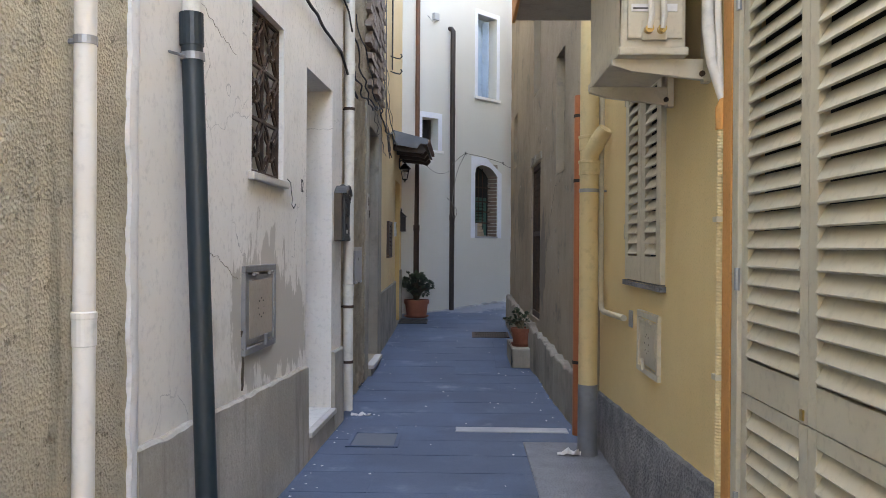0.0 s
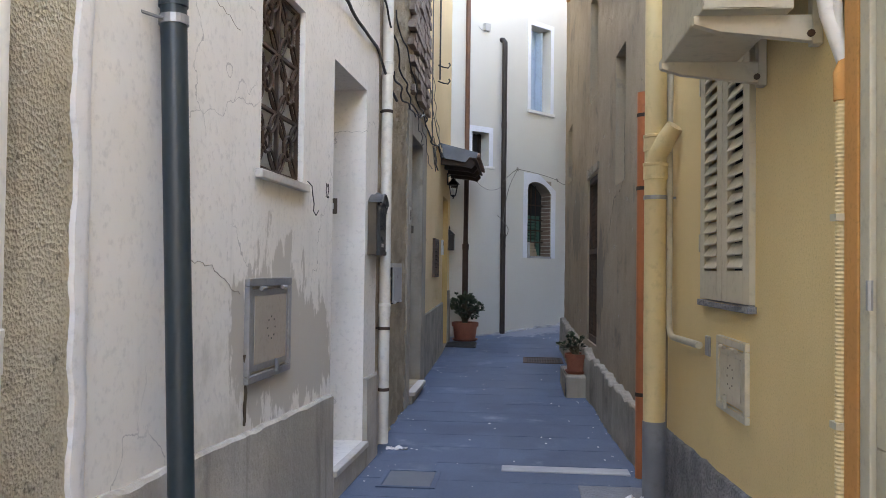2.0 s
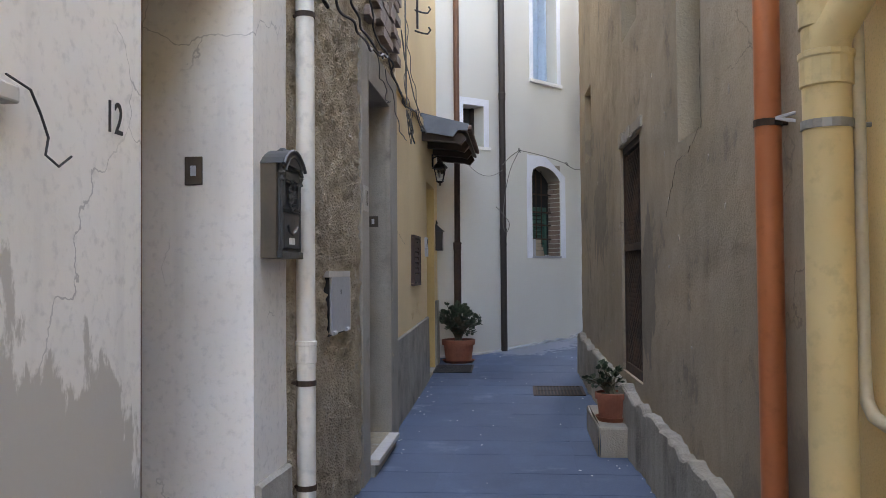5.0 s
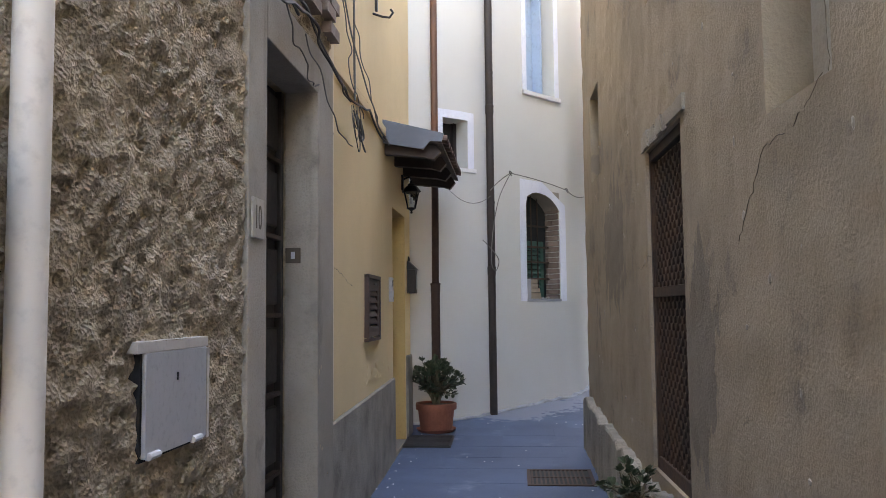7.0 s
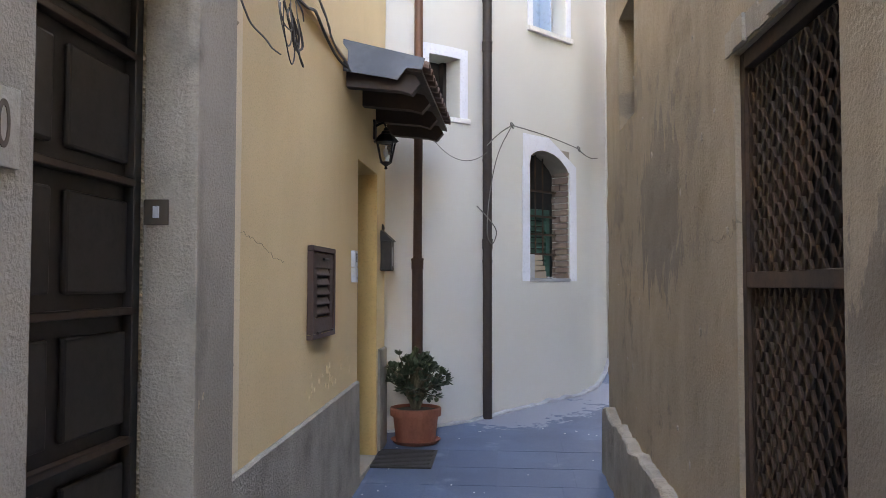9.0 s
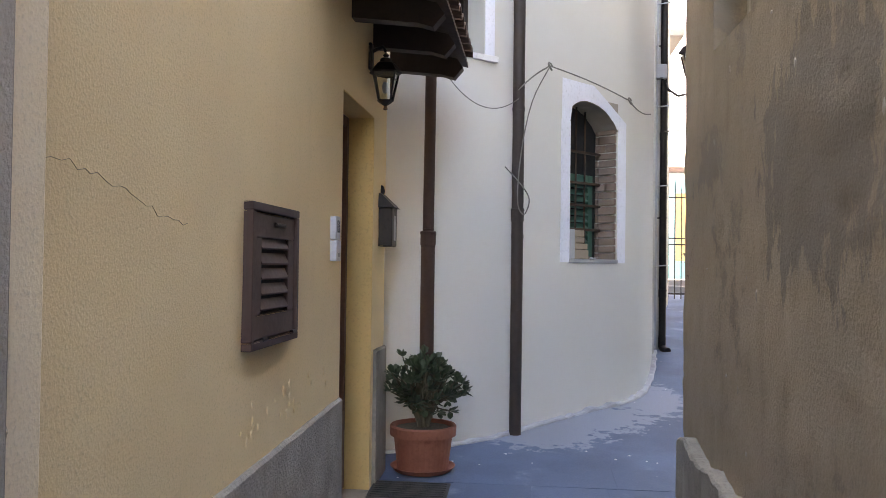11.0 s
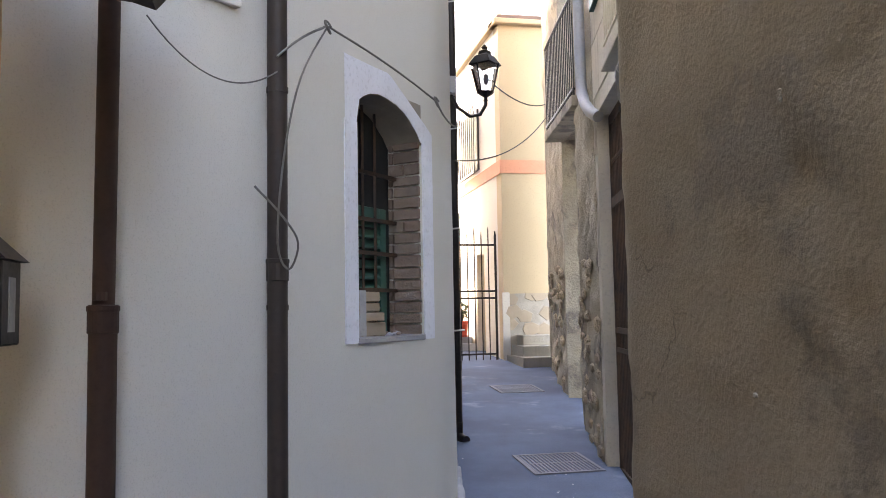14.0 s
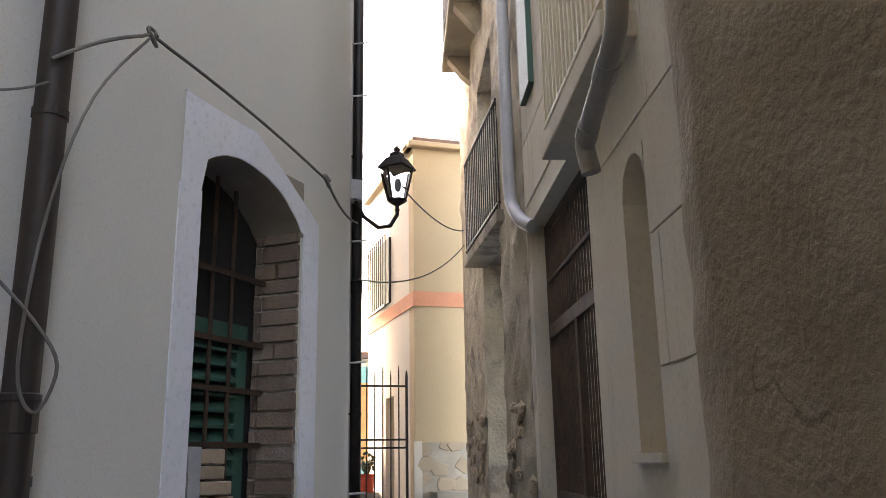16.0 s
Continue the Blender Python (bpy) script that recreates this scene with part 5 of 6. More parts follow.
# ---- ochre house: louvred shutters, appliance, conduit ----
def louvre(parent, F, u0, u1, z0, z1, n0, mat, pitch=0.06, stile=0.06, rail=0.07):
    """One louvred leaf: stiles, rails and tilted slats."""
    leaf = part("leaf", boxed(F, u0, u0 + stile, n0, n0 + 0.035, z0, z1, bevel=0.003), mat, parent)
    part("stile", boxed(F, u1 - stile, u1, n0, n0 + 0.035, z0, z1, bevel=0.003), mat, leaf)
    part("rail", boxed(F, u0 + stile, u1 - stile, n0, n0 + 0.035, z1 - rail, z1, bevel=0.003), mat, leaf)
    part("rail", boxed(F, u0 + stile, u1 - stile, n0, n0 + 0.035, z0, z0 + rail, bevel=0.003), mat, leaf)
    k = round((z1 - z0 - 2 * rail) / pitch)
    pitch = (z1 - z0 - 2 * rail - 0.012) / k
    for i in range(k):
        z = z0 + rail + 0.012 + i * pitch
        b = bmesh.new()
        v = [b.verts.new(F(u, n0 + n, zz)) for u in (u0 + stile, u1 - stile) for n, zz in ((0.036, z - 0.004), (0.040, z + 0.002), (0.010, z + pitch * 0.93), (0.004, z + pitch * 0.88))]
        for f in ((0, 1, 2, 3), (4, 5, 6, 7), (0, 1, 5, 4), (1, 2, 6, 5), (2, 3, 7, 6), (3, 0, 4, 7)):
            b.faces.new([v[j] for j in f])
        part("slat", b, mat, leaf)
    return leaf


t = thing("louvred_door", RY(2.45, 0, 0.06), "tall grey-beige louvred metal shutter door", "shutter door", kind="structure")
# black backing puts the shade between the slats into colour
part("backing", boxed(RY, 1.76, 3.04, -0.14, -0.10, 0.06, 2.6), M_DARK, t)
for b in ((1.765, 1.83, 0.07, 2.595), (2.97, 3.035, 0.07, 2.595), (1.83, 2.97, 2.53, 2.595)):
    part("door_frame", boxed(RY, b[0], b[1], -0.06, 0.02, b[2], b[3], bevel=0.004), M_SHUTTER, t)
for u0, u1 in ((1.835, 2.399), (2.401, 2.967)):
    louvre(t, RY, u0, u1, 0.94, 2.52, -0.03, M_SHUTTER, 0.064, 0.06, 0.12)
    louvre(t, RY, u0, u1, 0.08, 0.938, -0.03, M_SHUTTER, 0.064, 0.06, 0.05)
    for z in (0.5, 1.3, 2.3):
        part("hinge", tube(bmesh.new(), [RY(u0 if u0 < 2 else u1, 0.022, z), RY(u0 if u0 < 2 else u1, 0.022, z + 0.08)], 0.01, 8), M_STEEL, t)
part("lock", boxed(RY, 2.42, 2.44, 0.004, 0.012, 0.95, 0.98), M_BRASS, t)
t = thing("window_shutters", RY(4.6, 0, 1.25), "closed grey-beige louvred window shutters", "shutters", kind="structure")
# black backing, painted shade behind the closed shutters
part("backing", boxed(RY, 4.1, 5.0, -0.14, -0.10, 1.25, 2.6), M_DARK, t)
for u0, u1 in ((4.105, 4.548), (4.552, 4.995)):
    louvre(t, RY, u0, u1, 1.265, 2.59, -0.01, M_SHUTTER, 0.058, 0.095, 0.14)
for u in (4.095, 4.99):
    for z in (1.5, 2.3):
        part("hinge", boxed(RY, u, u + 0.02, 0.0, 0.03, z, z + 0.09, bevel=0.003), M_SHUTTER, t)
part("window_sill", boxed(RY, 4.08, 5.02, -0.1, 0.035, 1.23, 1.26, bevel=0.004), M_GREYDADO, t)

t = thing("air_conditioner", (0.75, 3.67, 2.21), "beige outdoor air-conditioner unit on wall brackets", "air conditioner")
part("body", boxed(plain, 0.62, 0.88, 3.3, 4.08, 2.235, 2.80, bevel=0.012), M_ACBODY, t)
part("base_pan", boxed(plain, 0.61, 0.89, 3.295, 4.085, 2.215, 2.25, bevel=0.006), M_ACBODY, t)
part("side_cover", boxed(plain, 0.645, 0.865, 3.285, 3.301, 2.28, 2.76, bevel=0.006), M_ACBODY, t)
part("label_plate", boxed(plain, 0.66, 0.73, 3.281, 3.286, 2.385, 2.415), M_PAPER, t, "small printed rating label")
part("label_bars", boxed(plain, 0.665, 0.725, 3.2795, 3.2815, 2.395, 2.40), M_INK, t)
part("label_plate", boxed(plain, 0.80, 0.84, 3.281, 3.286, 2.385, 2.415), M_PAPER, t)
rec = part("valve_recess", boxed(plain, 0.70, 0.80, 3.276, 3.286, 2.27, 2.35, bevel=0.003), M_ACBODY, t)
for x in (0.725, 0.775):
    part("valve", tube(bmesh.new(), [(x, 3.28, 2.31), (x, 3.245, 2.31)], 0.017, 10), M_BRASS, rec)
    part("pipe", tube(bmesh.new(), [(x, 3.25, 2.31), (x + 0.005, 3.24, 2.36), (x, 3.25, 2.5), (x + 0.02, 3.27, 2.76)], 0.012, 8), M_PVCWHITE, rec)
for y in (3.36, 3.95):
    b = bmesh.new()
    A = [b.verts.new((x, yy, z)) for yy in (y, y + 0.035) for x, z in ((0.60, 2.215), (0.60, 2.19), (0.68, 2.165), (0.99, 2.13), (0.99, 2.215))]
    for j in range(5):
        b.faces.new((A[j], A[(j + 1) % 5], A[5 + (j + 1) % 5], A[5 + j]))
    b.faces.new(A[:5]), b.faces.new(A[5:])
    part("bracket", b, M_ACBODY, t)
    part("bracket_post", boxed(plain, 0.965, 0.998, y - 0.005, y + 0.04, 2.12, 2.7, bevel=0.004), M_ACBODY, t)
    part("bolt", tube(bmesh.new(), [(0.96, y - 0.01, 2.155), (0.96, y, 2.155)], 0.012, 8), M_RUST, t)
t = thing("pipe_bundle", (0.97, 3.2, 2.1), "taped white refrigerant pipes bent along a wall", "pipes")
part("insulated_pipe", tube(bmesh.new(), [(0.95, 3.30, 2.83), (0.955, 3.26, 2.5), (0.95, 3.24, 2.3), (0.96, 3.21, 2.17), (0.985, 3.18, 2.06), (0.995, 3.17, 2.02)], 0.026, 12), M_PVCWHITE, t, smooth=True)
part("corrugated_tube", tube(bmesh.new(), [(0.97, 3.22, 2.83), (0.975, 3.2, 2.4), (0.98, 3.18, 2.1), (0.985, 3.175, 2.03)], 0.014, 10), M_PVCWHITE, t, smooth=True)
t = thing("corrugated_conduit", (0.98, 3.155, 0.0), "beige corrugated conduit running down a yellow wall", "conduit")
pts, rs = [], []
for k in range(161):
    z = 1.93 - k * 0.0121
    pts += [(0.978, 3.16, z), (0.978, 3.16, z - 0.006)]
    rs += [0.018, 0.015]
part("tube", tube(bmesh.new(), pts, rs, 10), M_PVCYELLOW, t)
part("sealant", tube(bmesh.new(), [(0.99, 3.165, 2.03), (0.98, 3.16, 1.98), (0.978, 3.16, 1.9)], [0.012, 0.026, 0.022], 10), M_ORANGETRIM, t, "orange painted sealant lump", smooth=True)
for z in (1.55, 0.95, 0.4):
    part("clip", boxed(plain, 0.955, 1.0, 3.135, 3.185, z, z + 0.02), M_SHUTTER, t)

# ---- grey wall: mesh door, ledge block, pots ----
t = thing("mesh_door", GW((g_door[0] + g_door[1]) / 2, 0, 0.62), "rusty dark expanded-metal mesh door in a grey wall", "door", kind="structure")
u0, u1 = g_door[0], g_door[1]
# black sheet stands for the unlit space behind the mesh, as colour
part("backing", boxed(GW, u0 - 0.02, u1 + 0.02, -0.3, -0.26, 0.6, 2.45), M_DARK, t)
for b in ((u0, u0 + 0.045, 0.62, 2.42), (u1 - 0.045, u1, 0.62, 2.42), (u0 + 0.045, u1 - 0.045, 2.36, 2.42), (u0 + 0.045, u1 - 0.045, 0.62, 0.69), (u0 + 0.045, u1 - 0.045, 1.58, 1.635)):
    part("door_frame", boxed(GW, b[0], b[1], -0.06, -0.02, b[2], b[3], bevel=0.004), M_RUST, t)
b = bmesh.new()
cw, chh = 0.05, 0.075
nu, nz = int((u1 - u0 - 0.09) / cw), int((2.36 - 0.69) / chh)
for i in range(nu + 1):
    for j in range(nz * 2):
        ua = u0 + 0.045 + i * cw + (cw / 2 if (i + j) % 2 else 0) * 0.9
        ub = u0 + 0.045 + i * cw + (cw / 2 if (i + j + 1) % 2 else 0) * 0.9
        za, zb = 0.69 + j * chh / 2, 0.69 + (j + 1) * chh / 2
        ua, ub = min(ua, u1 - 0.05), min(ub, u1 - 0.05)
        v = [b.verts.new(GW(ua + d, n, za)) for d, n in ((-0.005, -0.045), (0.005, -0.045), (0.003, -0.033), (-0.006, -0.035))] + [b.verts.new(GW(ub + d, n, zb)) for d, n in ((-0.005, -0.045), (0.005, -0.045), (0.003, -0.033), (-0.006, -0.035))]
        for f in ((0, 1, 5, 4), (1, 2, 6, 5), (2, 3, 7, 6), (3, 0, 4, 7)):
            b.faces.new([v[q] for q in f])
tagged(part("mesh", b, M_RUST, t), kind="stuff")
b = bmesh.new()
for i in range(9):
    ua = u0 - 0.12 + i * (u1 - u0 + 0.2) / 9
    box(b, GW, ua, ua + (u1 - u0 + 0.2) / 9 + 0.003, -0.1, 0.004 + rnd.uniform(0, 0.018), 2.425 + rnd.uniform(0, 0.012), 2.50 + rnd.uniform(-0.01, 0.03))
part("broken_lintel", b, M_SMOOTHGREY, t, "chipped cement lintel edge")
tagged(part("ledge_block", boxed(plain, 0.56, 0.85, 9.45, 10.45, 0.0, 0.285, bevel=0.02), M_SMOOTHGREY), "worn low concrete ledge block against a wall", "ledge", kind="structure")


def pot(name, at, r, h, label, mat=None, saucer=True):
    t = thing(name, at, label, "flower pot")
    if saucer:
        part("saucer", lathe(bmesh.new(), at, [(0.0, 0.0), (r * 0.82, 0.0), (r * 0.98, 0.035), (r * 0.94, 0.035), (r * 0.8, 0.012), (0.0, 0.012)], 28), mat or M_TERRA, t, smooth=False)
    part("pot", lathe(bmesh.new(), Vector(at) + Vector((0, 0, 0.014)), [(0.0, 0), (r * 0.76, 0), (r * 0.88, h * 0.76), (r * 0.99, h * 0.77), (r, h * 0.97), (r * 0.97, h), (r * 0.9, h), (r * 0.86, h * 0.9), (0.0, h * 0.9)], 32), mat or M_TERRA, t, smooth=False)
    part("soil", lathe(bmesh.new(), Vector(at) + Vector((0, 0, 0.016)), [(0.0, h * 0.88), (r * 0.85, h * 0.91), (0.0, h * 0.94)], 16), M_SOIL, t)
    return t


def bush(parent, at, centre, radii, n, leaf, seed, stems=7):
    """A plant of forked stems with thick oval leaves in rosettes at their ends."""
    rd = random.Random(seed)
    base, C = Vector(at), Vector(centre)
    tips = []
    b = bmesh.new()
    for k in range(stems):
        a = k * math.tau / stems + rd.uniform(-0.3, 0.3)
        mid = base.lerp(C, 0.55) + Vector((math.cos(a) * radii[0] * 0.3, math.sin(a) * radii[1] * 0.3, 0))
        tube(b, [base + Vector((math.cos(a) * 0.015, math.sin(a) * 0.015, 0)), base.lerp(mid, 0.5), mid], [0.02, 0.016, 0.011], 6)
        for j in range(max(2, n // stems)):
            while True:
                d = Vector((rd.uniform(-1, 1), rd.uniform(-1, 1), rd.uniform(-0.8, 1)))
                if 0.45 < d.length < 1:
                    break
            if d.x * math.cos(a) + d.y * math.sin(a) < -0.3:
                d.x, d.y = -d.x, -d.y
            tip = C + Vector((d.x * radii[0], d.y * radii[1], d.z * radii[2])) * rd.uniform(0.8, 1.08)
            tips.append(tip)
            tube(b, [mid, mid.lerp(tip, 0.5) + Vector((0, 0, 0.01)), tip], [0.008, 0.006, 0.004], 5)
    part("stem", b, M_STEM, parent, smooth=True)
    b = bmesh.new()
    for tip in tips:
        out = (tip - C).normalized() + Vector((0, 0, 0.5))
        for k in range(9):
            d = (out * 0.7 + Vector((rd.uniform(-1, 1), rd.uniform(-1, 1), rd.uniform(-0.5, 0.9)))).normalized()
            side = d.cross(Vector((rd.uniform(-.3, .3), rd.uniform(-.3, .3), 1))).normalized()
            up = side.cross(d).normalized()
            L = leaf * rd.uniform(0.7, 1.25)
            p = tip + d * 0.004
            vs = [b.verts.new(p + d * L * x + side * L * 0.27 * y + up * L * z) for x, y, z in ((0, 0, 0), (0.35, 1, 0.06), (0.8, 0.9, 0.1), (1.0, 0, 0.06), (0.8, -0.9, 0.1), (0.35, -1, 0.06), (0.55, 0, -0.06))]
            for q in range(6):
                b.faces.new((vs[q], vs[(q + 1) % 6], vs[6]))
            b.faces.new(vs[:6])
    tagged(part("leaves", b, M_LEAF, parent, smooth=False), kind="stuff")


GZ = ground_z(14.2) + 0.0
p1 = pot("flower_pot", (-0.80, 14.24, GZ), 0.222, 0.29, "round terracotta flower pot on a saucer by a door")
p1b = thing("potted_shrub", (-0.80, 14.24, GZ + 0.27), "rounded dark green jade plant in a terracotta pot", "shrub")
bush(p1b, (-0.80, 14.24, GZ + 0.27), (-0.80, 14.24, GZ + 0.56), (0.27, 0.25, 0.21), 105, 0.062, 5, 8)
p2 = pot("flower_pot", (0.70, 9.72, 0.286), 0.135, 0.2, "small terracotta flower pot on a ledge")
p2b = thing("potted_plant", (0.70, 9.72, 0.47), "sparse dark green plant leaning from a small pot", "plant")
bush(p2b, (0.70, 9.72, 0.47), (0.64, 9.82, 0.60), (0.16, 0.16, 0.11), 26, 0.045, 8, 6)

# ---- ground details ----
t = thing("door_mat", (-0.85, 13.55, ground_z(13.5)), "dark grey ribbed rubber door mat", "door mat")
part("mat", boxed(lambda x, y, z: Vector((x, y, z + ground_z(y))), -1.06, -0.58, 13.38, 13.92, 0.004, 0.018, bevel=0.004), M_INK, t)
for k in range(13):
    part("rib", boxed(lambda x, y, z: Vector((x, y, z + ground_z(y))), -1.04, -0.60, 13.41 + k * 0.04, 13.425 + k * 0.04, 0.017, 0.022), M_BLACKPL, t)


def cover(name, x0, x1, y0, y1, label, mat, grated, cat):
    t = thing(name, ((x0 + x1) / 2, (y0 + y1) / 2, ground_z(y0)), label, cat, kind="structure")
    g = lambda x, y, z: Vector((x, y, z + ground_z(y) + 0.004))
    for b in ((x0, x1, y0, y0 + 0.03), (x0, x1, y1 - 0.03, y1), (x0, x0 + 0.03, y0 + 0.03, y1 - 0.03), (x1 - 0.03, x1, y0 + 0.03, y1 - 0.03)):
        part("rim", boxed(g, *b, -0.02, 0.008), mat, t)
    if grated:
        # shallow pit; under the rusty grate its darkness is painted black
        part("pit", boxed(g, x0 + 0.03, x1 - 0.03, y0 + 0.03, y1 - 0.03, -0.02, 0.0), M_DARK if mat == M_RUST else M_ASPHALT, t)
        k = int((x1 - x0 - 0.06) / 0.035)
        for i in range(k):
            part("bar", boxed(g, x0 + 0.035 + i * 0.035, x0 + 0.05 + i * 0.035, y0 + 0.03, y1 - 0.03, -0.01, 0.007), mat, t)
        part("bar", boxed(g, x0 + 0.03, x1 - 0.03, (y0 + y1) / 2 - 0.012, (y0 + y1) / 2 + 0.012, -0.01, 0.0075), mat, t)
    else:
        part("lid", boxed(g, x0 + 0.036, x1 - 0.036, y0 + 0.036, y1 - 0.036, -0.02, 0.005, bevel=0.002), M_PAVER, t)
    return t


cover("manhole_cover", -0.84, -0.46, 5.9, 6.36, "square sunk manhole cover with paved lid", M_ASPHALT, False, "manhole")
cover("drain_grate", 0.14, 0.68, 11.95, 12.5, "rusty iron drain grate set in paving", M_RUST, True, "drain")
cover("manhole_cover", 1.88, 2.5, 18.05, 18.72, "checkered iron manhole cover in paving", M_PIPEGREY, True, "manhole")
cover("manhole_cover", 2.7, 3.3, 22.0, 22.6, "grey iron manhole cover in paving", M_PIPEGREY, True, "manhole")
tagged(part("cement_strip", boxed(plain, -0.05, 0.83, 6.42, 6.58, -0.02, 0.012, bevel=0.005), M_CEMENT), "pale cement repair strip across paving", "cement strip", kind="structure")
tagged(part("cement_patch", boxed(plain, 0.45, 1.0, 4.6, 6.1, -0.02, 0.010, bevel=0.004), M_PATCH), "rough cement patch beside a wall foot", "cement patch", kind="structure")


def litter(at, s, seed):
    rd = random.Random(seed)
    b = bmesh.new()
    bmesh.ops.create_grid(b, x_segments=6, y_segments=4, size=s)
    for v in b.verts:
        v.co = Vector(at) + Vector((v.co.x * 1.3 + rd.uniform(-.2, .2) * s, v.co.y * 0.6 + rd.uniform(-.2, .2) * s, 0.008 + abs(rd.gauss(0, 0.25)) * s))
    bmesh.ops.solidify(b, geom=b.faces[:], thickness=0.002)
    tagged(part("paper_scrap", b, M_PAPER), "crumpled white paper scrap lying on paving", "litter", group="litter")


litter((-0.86, 6.98, 0.0), 0.06, 1)
litter((0.74, 5.72, 0.01), 0.06, 2)
b = bmesh.new()
rd = random.Random(9)
for k in range(300):
    y = rd.uniform(2.5, 19)
    x = rd.choice((rd.uniform(-1.0, 0.8), rd.gauss(-0.95, 0.08), rd.gauss(0.75, 0.1)))
    x += 0.0 if y < 14 else (y - 14) * 0.35
    s = rd.uniform(0.004, 0.013)
    q = Vector((x, y, ground_z(y) + 0.0035))
    vs = [b.verts.new(q + Vector((math.cos(a) * s * rd.uniform(0.6, 1.3), math.sin(a) * s * rd.uniform(0.6, 1.3), 0.0))) for a in (0, 1.6, 3.1, 4.7)]
    tp = b.verts.new(q + Vector((0, 0, s * 0.5)))
    for j in range(4):
        b.faces.new((vs[j], vs[(j + 1) % 4], tp))
tagged(part("paint_flakes", b, M_PAPER), "tiny pale plaster flakes scattered over paving", "debris", kind="stuff")

# ---- cables ----
def cable(pts, r, label, mat=None, name="cable"):
    pts = [Vector(p) for p in pts]
    out = []
    for i in range(len(pts) - 1):
        a, b_, c_, d_ = pts[max(i - 1, 0)], pts[i], pts[i + 1], pts[min(i + 2, len(pts) - 1)]
        for k in range(5):
            x = k / 5
            out.append(0.5 * (2 * b_ + (c_ - a) * x + (2 * a - 5 * b_ + 4 * c_ - d_) * x * x + (3 * b_ - a - 3 * c_ + d_) * x ** 3))
    out.append(pts[-1])
    return tagged(part(name, tube(bmesh.new(), out, r, 6), mat or M_BLACKPL, smooth=True), label, "cable")


cable(sagged((-1.06, 3.6, 3.35), (-1.0, 6.7, 3.02), 0.10, 18, 0.008, 1) + sagged((-1.0, 6.7, 3.02), (-0.96, 7.4, 2.78), 0.03, 6)[1:], 0.011, "thick black cable sagging along house fronts")
cable(sagged((-1.0, 5.9, 3.7), (-0.93, 7.2, 3.2), 0.03, 8, 0.01, 2) + sagged((-0.94, 7.2, 3.2), (-0.97, 9.2, 2.98), 0.12, 12, 0.02, 3)[1:], 0.008, "twisted black cable running along house fronts")
cable(sagged((-0.94, 7.1, 2.95), (-0.95, 9.3, 3.02), 0.14, 14, 0.02, 4) + sagged((-0.95, 9.3, 3.02), (-1.0, 11.4, 3.02), 0.10, 12, 0.02, 5)[1:] + sagged((-1.0, 11.4, 3.02), (-1.03, 12.4, 3.0), 0.05, 6)[1:], 0.008, "black cable bundle along rubble wall")
cable(sagged((-0.96, 7.3, 3.5), (-0.99, 10.6, 2.9), 0.08, 16, 0.03, 6), 0.007, "thin black cable on a rubble wall")
rd = random.Random(77)
for k in range(7):
    y, z = 10.75 + rd.uniform(-0.12, 0.2), 2.86 + rd.uniform(-0.05, 0.08)
    L, w_ = rd.uniform(0.1, 0.32), rd.uniform(0.06, 0.2)
    cable([(-1.0, y, z), (-0.98, y - w_ * 0.4, z - L * 0.5), (-0.97 + rd.uniform(-0.02, 0.03), y + rd.uniform(-0.1, 0.1), z - L), (-0.98, y + w_ * 0.7, z - L * 0.7), (-1.0, y + w_ * rd.uniform(0.1, 0.9), z + 0.02)], rd.choice((0.0035, 0.0045, 0.006)), "loose looped cable end on a yellow wall", rd.choice((M_BLACKPL, M_GREYCABLE)))
for y0, z0, y1, z1 in ((9.0, 3.0, 9.75, 2.78), (9.4, 2.95, 10.7, 2.62), (10.3, 3.5, 11.1, 2.9), (10.5, 3.7, 11.7, 3.0)):
    cable(sagged((-0.985, y0, z0), (-1.0, y1, z1), 0.09, 10, 0.02, int(y0 * 10)), 0.004, "thin slack wire along house fronts", M_GREYCABLE)
cable([(-1.04, 10.95, 5.6), (-1.04, 10.95, 4.2), (-1.035, 10.96, 3.0)], 0.008, "thin cable running down a yellow wall", M_GREYCABLE)
cable(sagged((-1.03, 10.6, 3.6), (-1.0, 12.3, 2.95), 0.12, 10, 0.01, 7), 0.006, "thin grey wire on a yellow wall", M_GREYCABLE)
q = Vector((wp.x, wp.y, 0))
K1 = Vector((0.035, 15.42, 3.19))
K2 = WB(wu(0.73, 16.5), 0.06, 3.11)
K3 = Vector((1.46, 19.2, 3.4))
cable(sagged((-0.71, 14.72, 2.95), (wp.x, wp.y - 0.07, 2.88), 0.14, 14), 0.0035, "thin grey wire sagging between pipe and canopy", M_GREYCABLE)
cable(sagged((wp.x, wp.y - 0.07, 2.95), K1, -0.02, 8) + sagged(K1, K2, -0.02, 12)[1:] + sagged(K2, WB(wu(1.0, 17.1), 0.05, 3.10), 0.04, 8)[1:], 0.006, "grey cable arching over a window", M_GREYCABLE)
cable([K1, K1.lerp(q + Vector((0.05, -0.07, 2.75)), 0.7), q + Vector((0.03, -0.075, 2.5)), q + Vector((0.0, -0.08, 2.1)), q + Vector((0.05, -0.09, 1.98)), q + Vector((0.09, -0.07, 2.1)), q + Vector((0.02, -0.08, 2.22)), q + Vector((-0.1, -0.1, 2.35))], 0.005, "loose grey cable loop hanging on a pipe", M_GREYCABLE)
for P in (K1, K2):
    cable([P + Vector((0.015 * math.cos(a * 1.3), 0.015 * math.sin(a * 1.7), 0.03 * math.sin(a))) for a in range(9)], 0.006, "knotted grey cable tie on a wall hook", M_GREYCABLE, "cable_knot")
